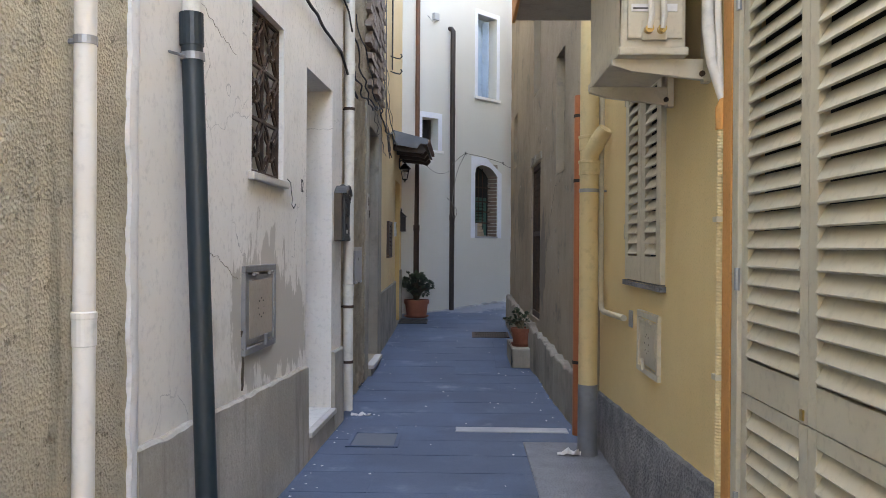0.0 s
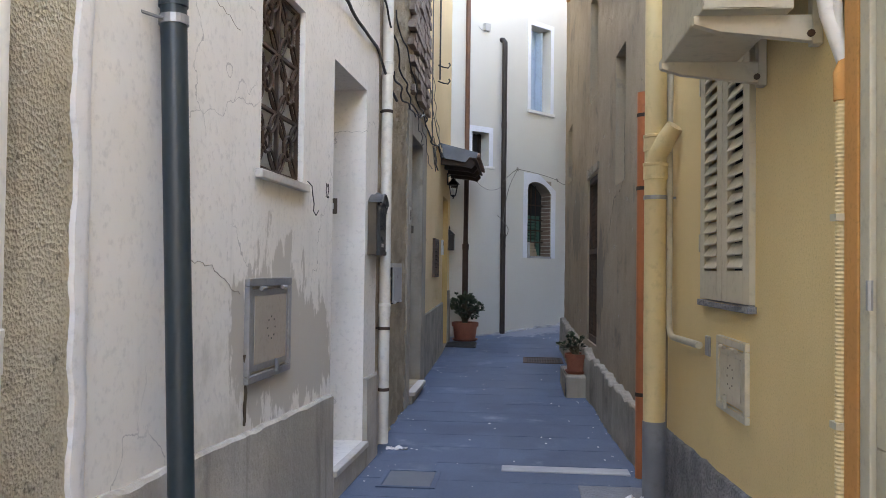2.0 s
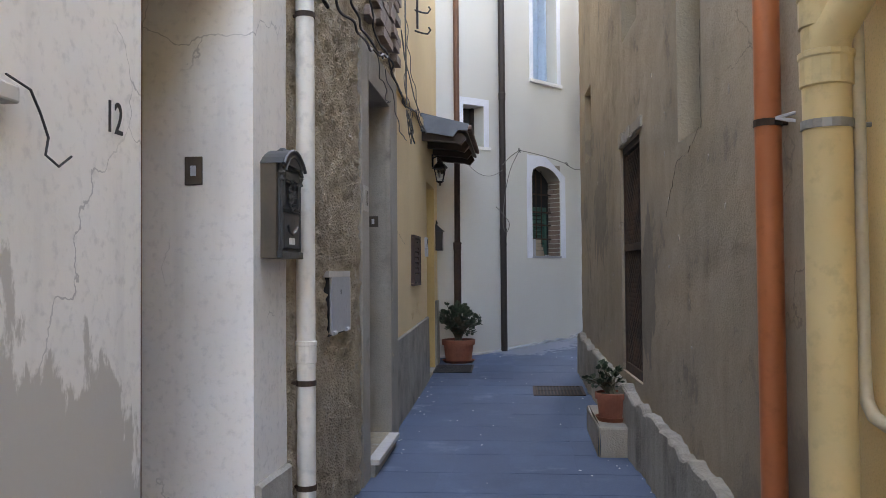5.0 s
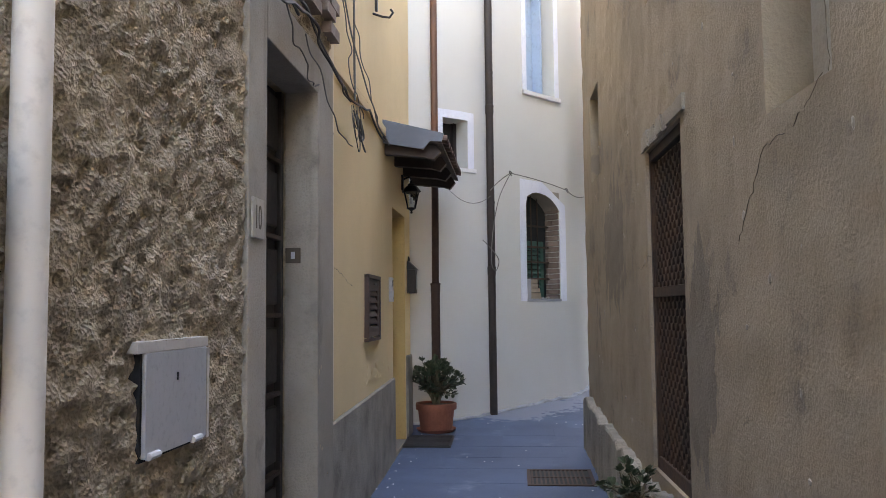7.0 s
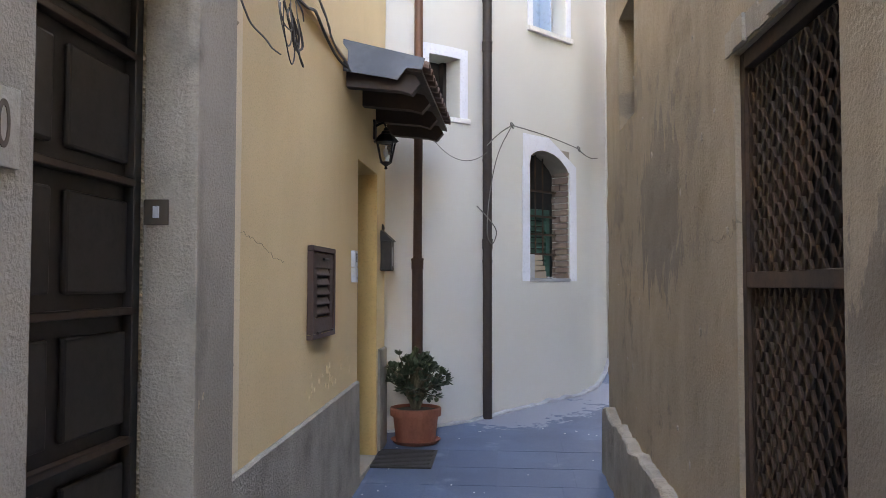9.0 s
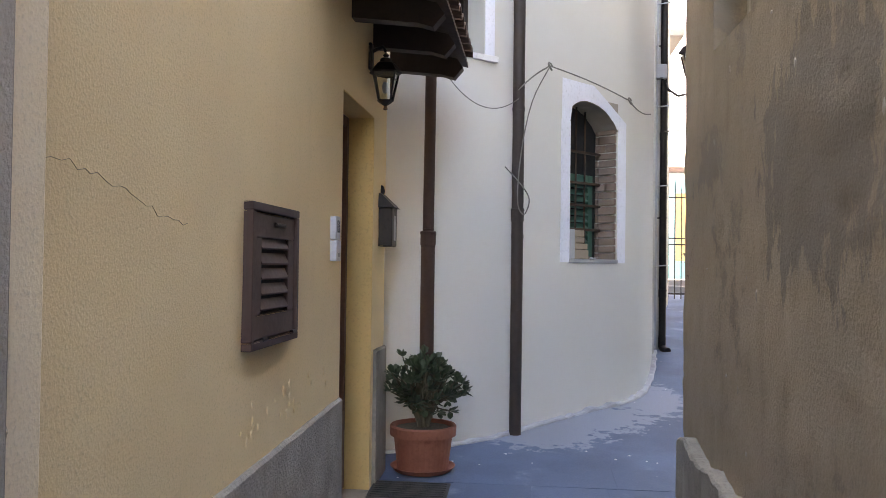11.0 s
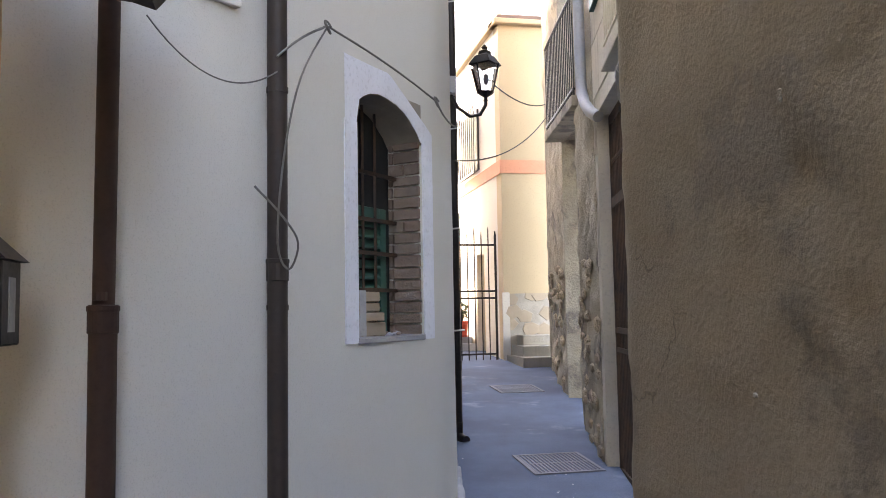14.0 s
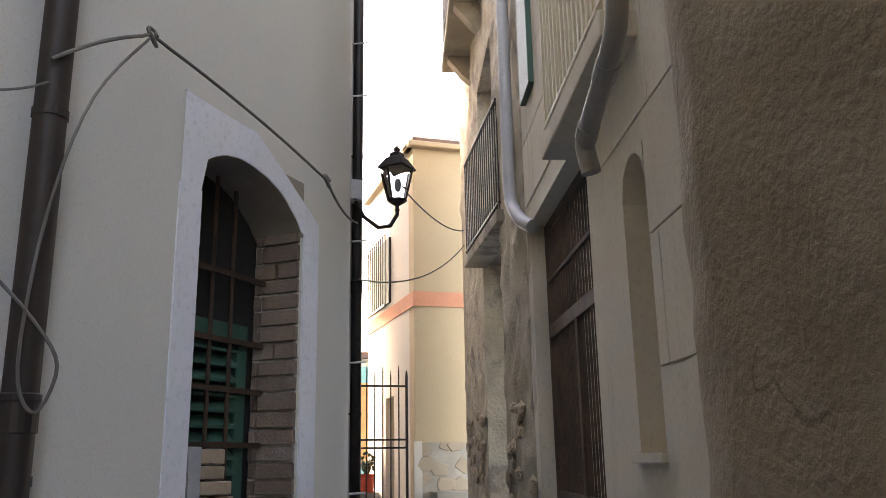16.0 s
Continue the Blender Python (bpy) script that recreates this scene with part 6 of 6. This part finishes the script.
cable(sagged((1.9, 19.3, 4.1), (4.2, 24.2, 5.2), 0.12, 12), 0.008, "black cable across the alley")
cable(sagged((1.55, 19.4, 3.3), (4.1, 24.0, 4.9), 0.2, 12), 0.008, "black cable across the alley")

# ---- small fittings high on the walls ----
t = thing("wall_rack", (-1.02, 11.9, 3.9), "black iron wall bracket with curled hooks", "bracket")
part("bar", boxed(LY, 11.9, 11.94, 0.02, 0.04, 4.0, 5.6), M_IRON, t)
for z in (3.98, 4.2):
    part("hook", tube(bmesh.new(), [LY(11.92, 0.0, z), LY(11.92, 0.08, z - 0.03), LY(11.92, 0.14, z - 0.04), LY(11.92, 0.17, z), LY(11.92, 0.15, z + 0.03)], 0.01, 6), M_IRON, t)
t = thing("junction_box", WB(wu(-0.55, 15.0), 0.03, 5.6), "small grey outdoor junction box with cable", "junction box")
part("box", boxed(WB, wu(-0.55, 15.0) - 0.06, wu(-0.55, 15.0) + 0.06, 0.0, 0.07, 5.55, 5.68, bevel=0.01), M_GREYBOX, t)
part("gland", tube(bmesh.new(), [WB(wu(-0.55, 15.0), 0.035, 5.56), WB(wu(-0.55, 15.0) - 0.08, 0.06, 5.5), WB(wu(-0.55, 15.0) - 0.2, 0.06, 5.6)], 0.008, 6), M_WHITEPL, t)

# exposed brickwork high on the rubble house
b = bmesh.new()
rd = random.Random(4)
for j in range(30):
    z = 3.15 + j * 0.085
    for i in range(9):
        y = 8.2 + i * 0.25 + (0.12 if j % 2 else 0)
        if y > 10.05 or (z < 3.6 and rd.random() < 0.3) or y < 8.5 + 0.4 * noise.noise(Vector((0, z * 2, 3))):
            continue
        box(b, LR, y, y + 0.225, -0.02, 0.05 + rd.uniform(0, 0.02), z, z + 0.066)
tagged(part("brickwork", b, M_BRICK, bpy.data.objects["wall_rubble"], "exposed old brown bricks"), kind="stuff")
# cornice of the white house
tagged(part("trim", boxed(LW, 2.83, 6.8, -0.1, 0.06, 3.45, 3.52, bevel=0.01), M_WHITEPAINT), "white plaster string course", "trim", kind="structure")

# ---- stucco and crumbling houses ----
g = thing("iron_gate", FA(fu(17.3), 0, 0.4), "rusty barred iron gate with transom grille", "gate")
u0, u1 = fu(16.44), fu(18.18)
zb = ground_z(17.2) - 0.02
for b in ((u0, u0 + 0.06, zb, 3.48), (u1 - 0.06, u1, zb, 3.48), (u0 + 0.06, u1 - 0.06, 3.40, 3.48), (u0 + 0.06, u1 - 0.06, 2.66, 2.75), (u0 + 0.06, u1 - 0.06, 1.58, 1.63), (u0 + 0.06, u1 - 0.06, 1.42, 1.46), (u0 + 0.06, u1 - 0.06, zb, zb + 0.08), ((u0 + u1) / 2 - 0.03, (u0 + u1) / 2 + 0.03, zb + 0.08, 2.66), (u0 + 0.06, u1 - 0.06, 3.05, 3.08)):
    part("gate_frame", boxed(FA, b[0], b[1], -0.14, -0.10, b[2], b[3], bevel=0.004), M_RUST, g)
for k in range(22):
    u = u0 + 0.10 + k * (u1 - u0 - 0.2) / 21
    part("bar", tube(bmesh.new(), [FA(u, -0.12, zb + 0.05), FA(u, -0.12, 3.42)], 0.009, 6), M_RUST, g)
# arch head of the niche
b = bmesh.new()
n0, n1 = fu(15.5), fu(15.82)
rows = []
for k in range(13):
    u = n0 + (n1 - n0) * k / 12
    za = 3.05 - 0.16 * (1 - math.sqrt(max(0, 1 - ((u - (n0 + n1) / 2) / ((n1 - n0) / 2)) ** 2)))
    rows.append([b.verts.new(FA(u, n, z)) for n, z in ((0.002, 3.052), (0.002, za), (-0.13, za), (-0.13, 3.052))])
for A, B in zip(rows, rows[1:]):
    for j in range(4):
        b.faces.new((A[j], A[(j + 1) % 4], B[(j + 1) % 4], B[j]))
part("niche_head", b, M_FACADE, bpy.data.objects["wall_stucco"])
part("niche_sill", boxed(FA, n0 - 0.03, n1 + 0.03, -0.1, 0.035, 1.82, 1.858, bevel=0.006), M_FACADE, bpy.data.objects["wall_stucco"])
# scored joints: raised blocks over the stucco
rd = random.Random(6)
z = 1.66
row = 0
while z < 5.5:
    u = 0.02
    edges = [0.02]
    while u < fu(18.3):
        u += 0.75 if edges[-1] > 0.1 or row % 2 else 0.4
        edges.append(min(u, fu(18.33)))
    for a, c in zip(edges, edges[1:]):
        if c - a < 0.05 or (c > fu(16.38) and a < fu(18.22) and z < 3.52) or (c > n0 - 0.02 and a < n1 + 0.02 and z < 3.1):
            if not (a < n0 - 0.1 and z < 3.1 and c > n0 - 0.02 and a < fu(15.5)):
                continue
            c = n0 - 0.025
        part("block", boxed(FA, a + 0.004, c - 0.004, -0.02, 0.009, z + 0.004, z + 0.496, bevel=0.003), M_FACADE, bpy.data.objects["wall_stucco"])
    z += 0.5
    row += 1


def balcony(u0, u1, z, depth, h, name, label, slab_mat, bar_mat, step=0.11, FA=FA):
    t = thing(name, FA((u0 + u1) / 2, 0, z), label, "balcony")
    part("slab", boxed(FA, u0, u1, -0.2, depth, z - 0.12, z, bevel=0.01), slab_mat, t)
    r = part("railing", boxed(FA, u0 + 0.01, u1 - 0.01, depth - 0.05, depth - 0.02, z + h - 0.02, z + h, bevel=0.003), bar_mat, t)
    part("rail", boxed(FA, u0 + 0.01, u1 - 0.01, depth - 0.05, depth - 0.02, z + 0.06, z + 0.08), bar_mat, r)
    k = int((u1 - u0) / step)
    for i in range(k + 1):
        u = u0 + 0.02 + (u1 - u0 - 0.04) * i / k
        part("bar", boxed(FA, u - 0.007, u + 0.007, depth - 0.042, depth - 0.028, z + 0.002, z + h - 0.02), bar_mat, r)
    for u in (u0 + 0.015, u1 - 0.015):
        part("side_rail", boxed(FA, u - 0.01, u + 0.01, 0.0, depth - 0.05, z + h - 0.02, z + h), bar_mat, r)
        for j in range(int(depth / step)):
            part("bar", boxed(FA, u - 0.007, u + 0.007, 0.03 + j * step, 0.044 + j * step, z + 0.002, z + h - 0.02), bar_mat, r)
    return t


balcony(fu(15.42), fu(16.78), 3.58, 0.16, 1.0, "balcony", "narrow balcony with pale painted bars", M_FACADE, M_SHUTTER, 0.09)
balcony(fu(19.65), fu(21.5), 4.09, 0.06, 1.12, "balcony", "crumbling balcony with black iron bars", M_CRUMBLE, M_IRON, 0.11, lambda u, n, z: FA(u, n + 0.16 * (u - fu(19.65)) / 1.9, z))
balcony(fu(20.6), fu(22.8), 7.2, 0.36, 1.1, "balcony", "high crumbling balcony with black iron bars", M_CRUMBLE, M_IRON, 0.12)
for u, z in ((fu(21.0), 6.7), (fu(22.3), 6.7)):
    b = bmesh.new()
    A = [b.verts.new(FA(uu, n, zz)) for uu in (u, u + 0.16) for n, zz in ((0.0, z), (0.1, z + 0.08), (0.3, z + 0.33), (0.3, z + 0.37), (0.0, z + 0.37))]
    for j in range(5):
        b.faces.new((A[j], A[(j + 1) % 5], A[5 + (j + 1) % 5], A[5 + j]))
    b.faces.new(A[:5]), b.faces.new(A[5:])
    tagged(part("corbel", b, M_CRUMBLE), "rough stone balcony corbel on a crumbling wall", "corbel", kind="structure")
t = thing("downpipe", FA(fu(18.95), 0.08, 3.7), "grey plastic downpipe with elbow on a stucco wall", "downpipe")
part("pipe", tube(bmesh.new(), [FA(fu(18.74), 0.07, 7.8), FA(fu(18.68), 0.07, 3.95), FA(fu(18.62), 0.07, 3.82), FA(fu(18.4), 0.065, 3.65), FA(fu(18.2), 0.05, 3.53), FA(fu(18.08), 0.0, 3.46)], 0.052, 14), M_GREYBOX, t, smooth=True)
t = thing("downpipe", FA(fu(15.3), 0.1, 3.3), "bent dark grey downpipe under a balcony", "downpipe")
part("pipe", tube(bmesh.new(), [FA(fu(14.86), 0.25, 5.4), FA(fu(14.86), 0.25, 3.3), FA(fu(14.9), 0.25, 3.2), FA(fu(15.0), 0.25, 3.14), FA(fu(15.4), 0.245, 3.03), FA(fu(15.45), 0.24, 3.0), FA(fu(15.455), 0.23, 2.95), FA(fu(15.455), 0.22, 2.9)], 0.038, 14), M_PIPEPALE, t, smooth=True)
for q0, q1 in ((FA(fu(14.86), 0.25, 3.33), FA(fu(14.86), 0.25, 3.42)), (FA(fu(15.02), 0.25, 3.135), FA(fu(15.1), 0.249, 3.113)), (FA(fu(15.34), 0.247, 3.047), FA(fu(15.41), 0.244, 3.025))):
    part("sleeve", tube(bmesh.new(), [q0, q1], 0.043, 14), M_PIPEPALE, t)
tagged(part("window_shutter", boxed(FA, fu(17.7), fu(18.1), 0.0, 0.05, 4.4, 5.6, bevel=0.005), M_GREENSHUT), "pale green closed window shutter", "shutter", kind="structure")
# stones showing at the foot of the crumbling wall
rd = random.Random(12)
cw_ = bpy.data.objects["wall_crumbling"]
for k in range(70):
    y = rd.choice((rd.uniform(18.4, 19.75), rd.uniform(21.6, 24.0)))
    z = ground_z(y) + rd.uniform(0.05, 1.7) ** 1.1
    b = bmesh.new()
    bmesh.ops.create_icosphere(b, subdivisions=1, radius=1.0)
    s = (rd.uniform(0.08, 0.17), rd.uniform(0.02, 0.04), rd.uniform(0.05, 0.1))
    for v in b.verts:
        v.co = FA(fu(y) + v.co.x * s[0] * rd.uniform(0.8, 1.1), 0.02 + v.co.y * s[1], z + v.co.z * s[2] * rd.uniform(0.8, 1.1))
    part("stone", b, M_CRAZY if k % 3 == 0 else M_ROUGH, cw_)

# ---- far end: steps, gate, flagstones, far house ----
for k in range(3):
    tagged(part("step", boxed(plain, 3.72 + 0.1 * k, 6.0, 24.3 + 0.32 * k, 25.3, 0.7, 1.04 + 0.17 * k, bevel=0.012), M_SMOOTHGREY), "grey stone step beside the corner house", "step", group="steps by the corner house", kind="structure")
rd = random.Random(21)
cells = []
for i in range(7):
    for j in range(5):
        cells.append((0.12 + i * 0.3 + rd.uniform(-0.09, 0.09), 1.0 + j * 0.26 + rd.uniform(-0.08, 0.08), 0.0))
for cx, cz, _ in cells:
    b = bmesh.new()
    k = rd.choice((5, 6, 6, 7))
    th = rd.uniform(0.018, 0.034)
    r = [rd.uniform(0.12, 0.165) for _ in range(k)]
    fr = [b.verts.new(hf(min(max(cx + r[q] * 1.08 * math.cos(q * math.tau / k + cx), 0.0), 2.2), th, max(0.8, min(2.1, cz + r[q] * 0.86 * math.sin(q * math.tau / k + cx))))) for q in range(k)]
    bk = [b.verts.new(hf(min(max(cx + r[q] * 1.16 * math.cos(q * math.tau / k + cx), 0.0), 2.2), 0.0, max(0.8, min(2.1, cz + r[q] * 0.92 * math.sin(q * math.tau / k + cx))))) for q in range(k)]
    b.faces.new(fr), b.faces.new(bk)
    for q in range(k):
        b.faces.new((fr[q], fr[(q + 1) % k], bk[(q + 1) % k], bk[q]))
    part("flagstone", b, M_CRAZY, yh)
part("base_mortar", boxed(hf, -0.01, 2.3, 0.001, 0.010, 0.6, 2.1), M_MORTAR, yh, "pale mortar flagstone base")
part("corner_pilaster", boxed(hf, -0.03, 0.10, 0.002, 0.03, 0.6, 2.12, bevel=0.006), M_FARWHITE, yh)
g = thing("garden_gate", (3.2, 25.25, 0.94), "black iron garden gate with spear-topped bars", "gate")
gx0, gx1, gz = 2.55, 3.55, ground_z(25.25)
for k in range(9):
    x = gx0 + k * (gx1 - gx0) / 8
    top = gz + 2.15 + (0.08 if k % 2 else 0)
    part("bar", tube(bmesh.new(), [(x, 25.25, gz + 0.02), (x, 25.25, top), (x, 25.25, top + 0.09)], [0.010, 0.010, 0.002] if k < 8 else [0.022, 0.022, 0.01], 6), M_IRON, g)
for z in (0.12, 1.08, 1.2, 2.0):
    part("rail", boxed(plain, gx0, gx1, 25.24, 25.26, gz + z - 0.015, gz + z + 0.015), M_IRON, g)
fh = thing("far_house", (4.5, 33, 1.3), "distant turquoise and orange house front", "house")
part("wall", boxed(plain, 1.5, 8.0, 33.0, 33.4, 0.8, 4.3), M_FARWHITE, fh)
part("doorway", boxed(plain, 4.0, 4.9, 32.95, 33.0, 1.3, 3.7), M_ORANGEWALL, fh, "orange painted shutter")
part("trim_band", boxed(plain, 3.8, 5.2, 32.94, 33.0, 3.7, 4.1), M_TEALPAINT, fh, "turquoise painted lintel")
part("door_frame", boxed(plain, 3.8, 3.95, 32.94, 33.0, 1.3, 3.7), M_TEALPAINT, fh)
part("low_wall", boxed(plain, 3.4, 6.0, 31.6, 31.9, 1.0, 1.75), M_TEALPAINT, fh, "turquoise low garden wall")
part("roof", boxed(plain, 1.4, 8.1, 32.8, 35, 4.3, 4.45), M_TILE, fh)
p3 = pot("flower_pot", (3.45, 27.6, ground_z(27.6) + 0.25), 0.16, 0.3, "bright red flower pot behind the garden gate", M_REDPOT)
p3b = thing("potted_shrub", (3.45, 27.6, ground_z(27.6) + 0.5), "green shrub in a red pot", "shrub")
bush(p3b, (3.45, 27.6, ground_z(27.6) + 0.5), (3.45, 27.6, ground_z(27.6) + 0.75), (0.2, 0.2, 0.2), 40, 0.06, 14, 6)
for k in range(2):
    tagged(part("step", boxed(plain, 2.6, 3.68, 27.2 + 0.4 * k, 29.0, 0.8, ground_z(27.4) + 0.13 + 0.13 * k, bevel=0.01), M_CEMENT), "pale step behind the garden gate", "step", kind="structure")
lh = thing("left_house", (1.9, 25.5, 0.9), "pale house with a high balcony beyond the corner", "house")
part("wall", boxed(plain, -3, 2.45, 24.6, 29.0, 0.5, 8.0), M_FARWHITE, lh)
part("balcony_slab", boxed(plain, 2.0, 2.75, 24.8, 26.4, 6.0, 6.14, bevel=0.01), M_FARWHITE, lh)
for k in range(9):
    part("rail_bar", boxed(plain, 2.70, 2.715, 24.85 + k * 0.19, 24.865 + k * 0.19, 6.14, 7.1), M_IRON, lh)
part("rail_top", boxed(plain, 2.695, 2.72, 24.8, 26.4, 7.1, 7.13), M_IRON, lh)

# houses closing the far alley behind the curved house
tagged(wall("wall_far", line((2.45, 24.6), (1.4, 19.75)), 0, 4.96, 0.2, 8.5, 0.4, M_FARWHITE), "pale plaster wall of a house round the corner", "wall")


# ---- cracks and chips ----
def crack(F, pts, r, parent, seed, mat=None):
    rd = random.Random(seed)
    out = []
    for (ua, za), (ub, zb) in zip(pts, pts[1:]):
        k = max(2, int(math.hypot(ub - ua, zb - za) / 0.03))
        out += [F(ua + (ub - ua) * i / k + rd.uniform(-0.008, 0.008), 0.003 + rd.uniform(-0.002, 0.002), za + (zb - za) * i / k + rd.uniform(-0.01, 0.01)) for i in range(k)]
    out.append(F(pts[-1][0], 0.002, pts[-1][1]))
    part("crack", tube(bmesh.new(), out, [rd.uniform(0.5, 1.3) * r for _ in out], 5), mat or M_DARK, parent)


wy, ww, wg = bpy.data.objects["wall_yellow"], bpy.data.objects["wall_white"], bpy.data.objects["wall_grey"]
crack(LY, [(10.27, 1.81), (10.39, 1.80), (10.54, 1.79), (10.70, 1.75), (10.87, 1.71), (11.03, 1.70)], 0.0007, wy, 1, M_MAILSIDE)
crack(LW, [(3.5, 1.42), (3.75, 1.40), (3.95, 1.30), (4.05, 1.28)], 0.0014, ww, 2, M_PLINTH)
crack(LW, [(4.12, 0.72), (4.13, 0.95), (4.11, 1.02)], 0.007, ww, 3, M_MAILSIDE)
crack(LW, [(3.5, 2.5), (3.75, 2.42), (4.0, 2.38)], 0.0013, ww, 4, M_PLINTH)
gy = lambda y: gu(0.85, y)
crack(GW, [(gy(7.6), 2.15), (gy(7.85), 2.06), (gy(8.1), 2.05), (gy(8.25), 1.9), (gy(8.4), 1.75)], 0.0014, wg, 5, M_MAILSIDE)
crack(GW, [(gy(7.56), 2.15), (gy(7.57), 2.4), (gy(7.555), 2.7)], 0.0014, wg, 6, M_MAILSIDE)
rd = random.Random(31)
for k in range(46):
    u_, z_ = rd.uniform(gy(6.9), gy(13.2)), rd.uniform(0.7, 2.9)
    if g_door[0] - 0.1 < u_ < g_door[1] + 0.1 and z_ < 2.6:
        continue
    b = bmesh.new()
    bmesh.ops.create_icosphere(b, subdivisions=1, radius=1.0)
    sc = (rd.uniform(0.006, 0.02), rd.uniform(0.003, 0.006), rd.uniform(0.008, 0.03))
    for v in b.verts:
        v.co = GW(u_ + v.co.x * sc[0] * rd.uniform(0.6, 1.2), v.co.y * sc[1], z_ + v.co.z * sc[2] * rd.uniform(0.6, 1.2))
    part("chip", b, M_DAMP if k % 3 else M_SMOOTHGREY, wg)

# slabs of the alley floor, laid in rows with thin joints
rd = random.Random(52)
gr = bpy.data.objects["ground"]
yy = 1.9
while yy < 14.0:
    dy = rd.choice((0.44, 0.48, 0.52))
    xs_ = [-1.02, -0.52 + rd.uniform(-0.06, 0.06), -0.08, 0.42 + rd.uniform(-0.06, 0.06), 0.80]
    for xa, xb in zip(xs_, xs_[1:]):
        up = 0.0022 + rd.uniform(0, 0.0012)
        gs = lambda x, y, z: Vector((x, y, z + ground_z(y)))
        part("paving_slab", boxed(gs, xa + 0.003, xb - 0.003, yy + 0.003, yy + dy - 0.003, -0.02, up), M_SLAB, gr)
    yy += dy

# flaking paint above the yellow house's plinth
rd = random.Random(61)
for k in range(26):
    u_ = rd.choice((rd.gauss(11.62, 0.07), rd.gauss(12.05, 0.1), rd.uniform(11.3, 12.7)))
    z_ = 0.90 + 0.025 * (u_ - 10.4) + abs(rd.gauss(0, 0.09)) + 0.03
    b = bmesh.new()
    bmesh.ops.create_icosphere(b, subdivisions=1, radius=1.0)
    sc = (rd.uniform(0.006, 0.018), 0.004, rd.uniform(0.01, 0.028))
    for v in b.verts:
        v.co = LY(u_ + v.co.x * sc[0] * rd.uniform(0.6, 1.2), v.co.y * sc[1] + 0.002, z_ + v.co.z * sc[2] * rd.uniform(0.6, 1.2))
    part("paint_flake", b, M_YELLOW2, wy)
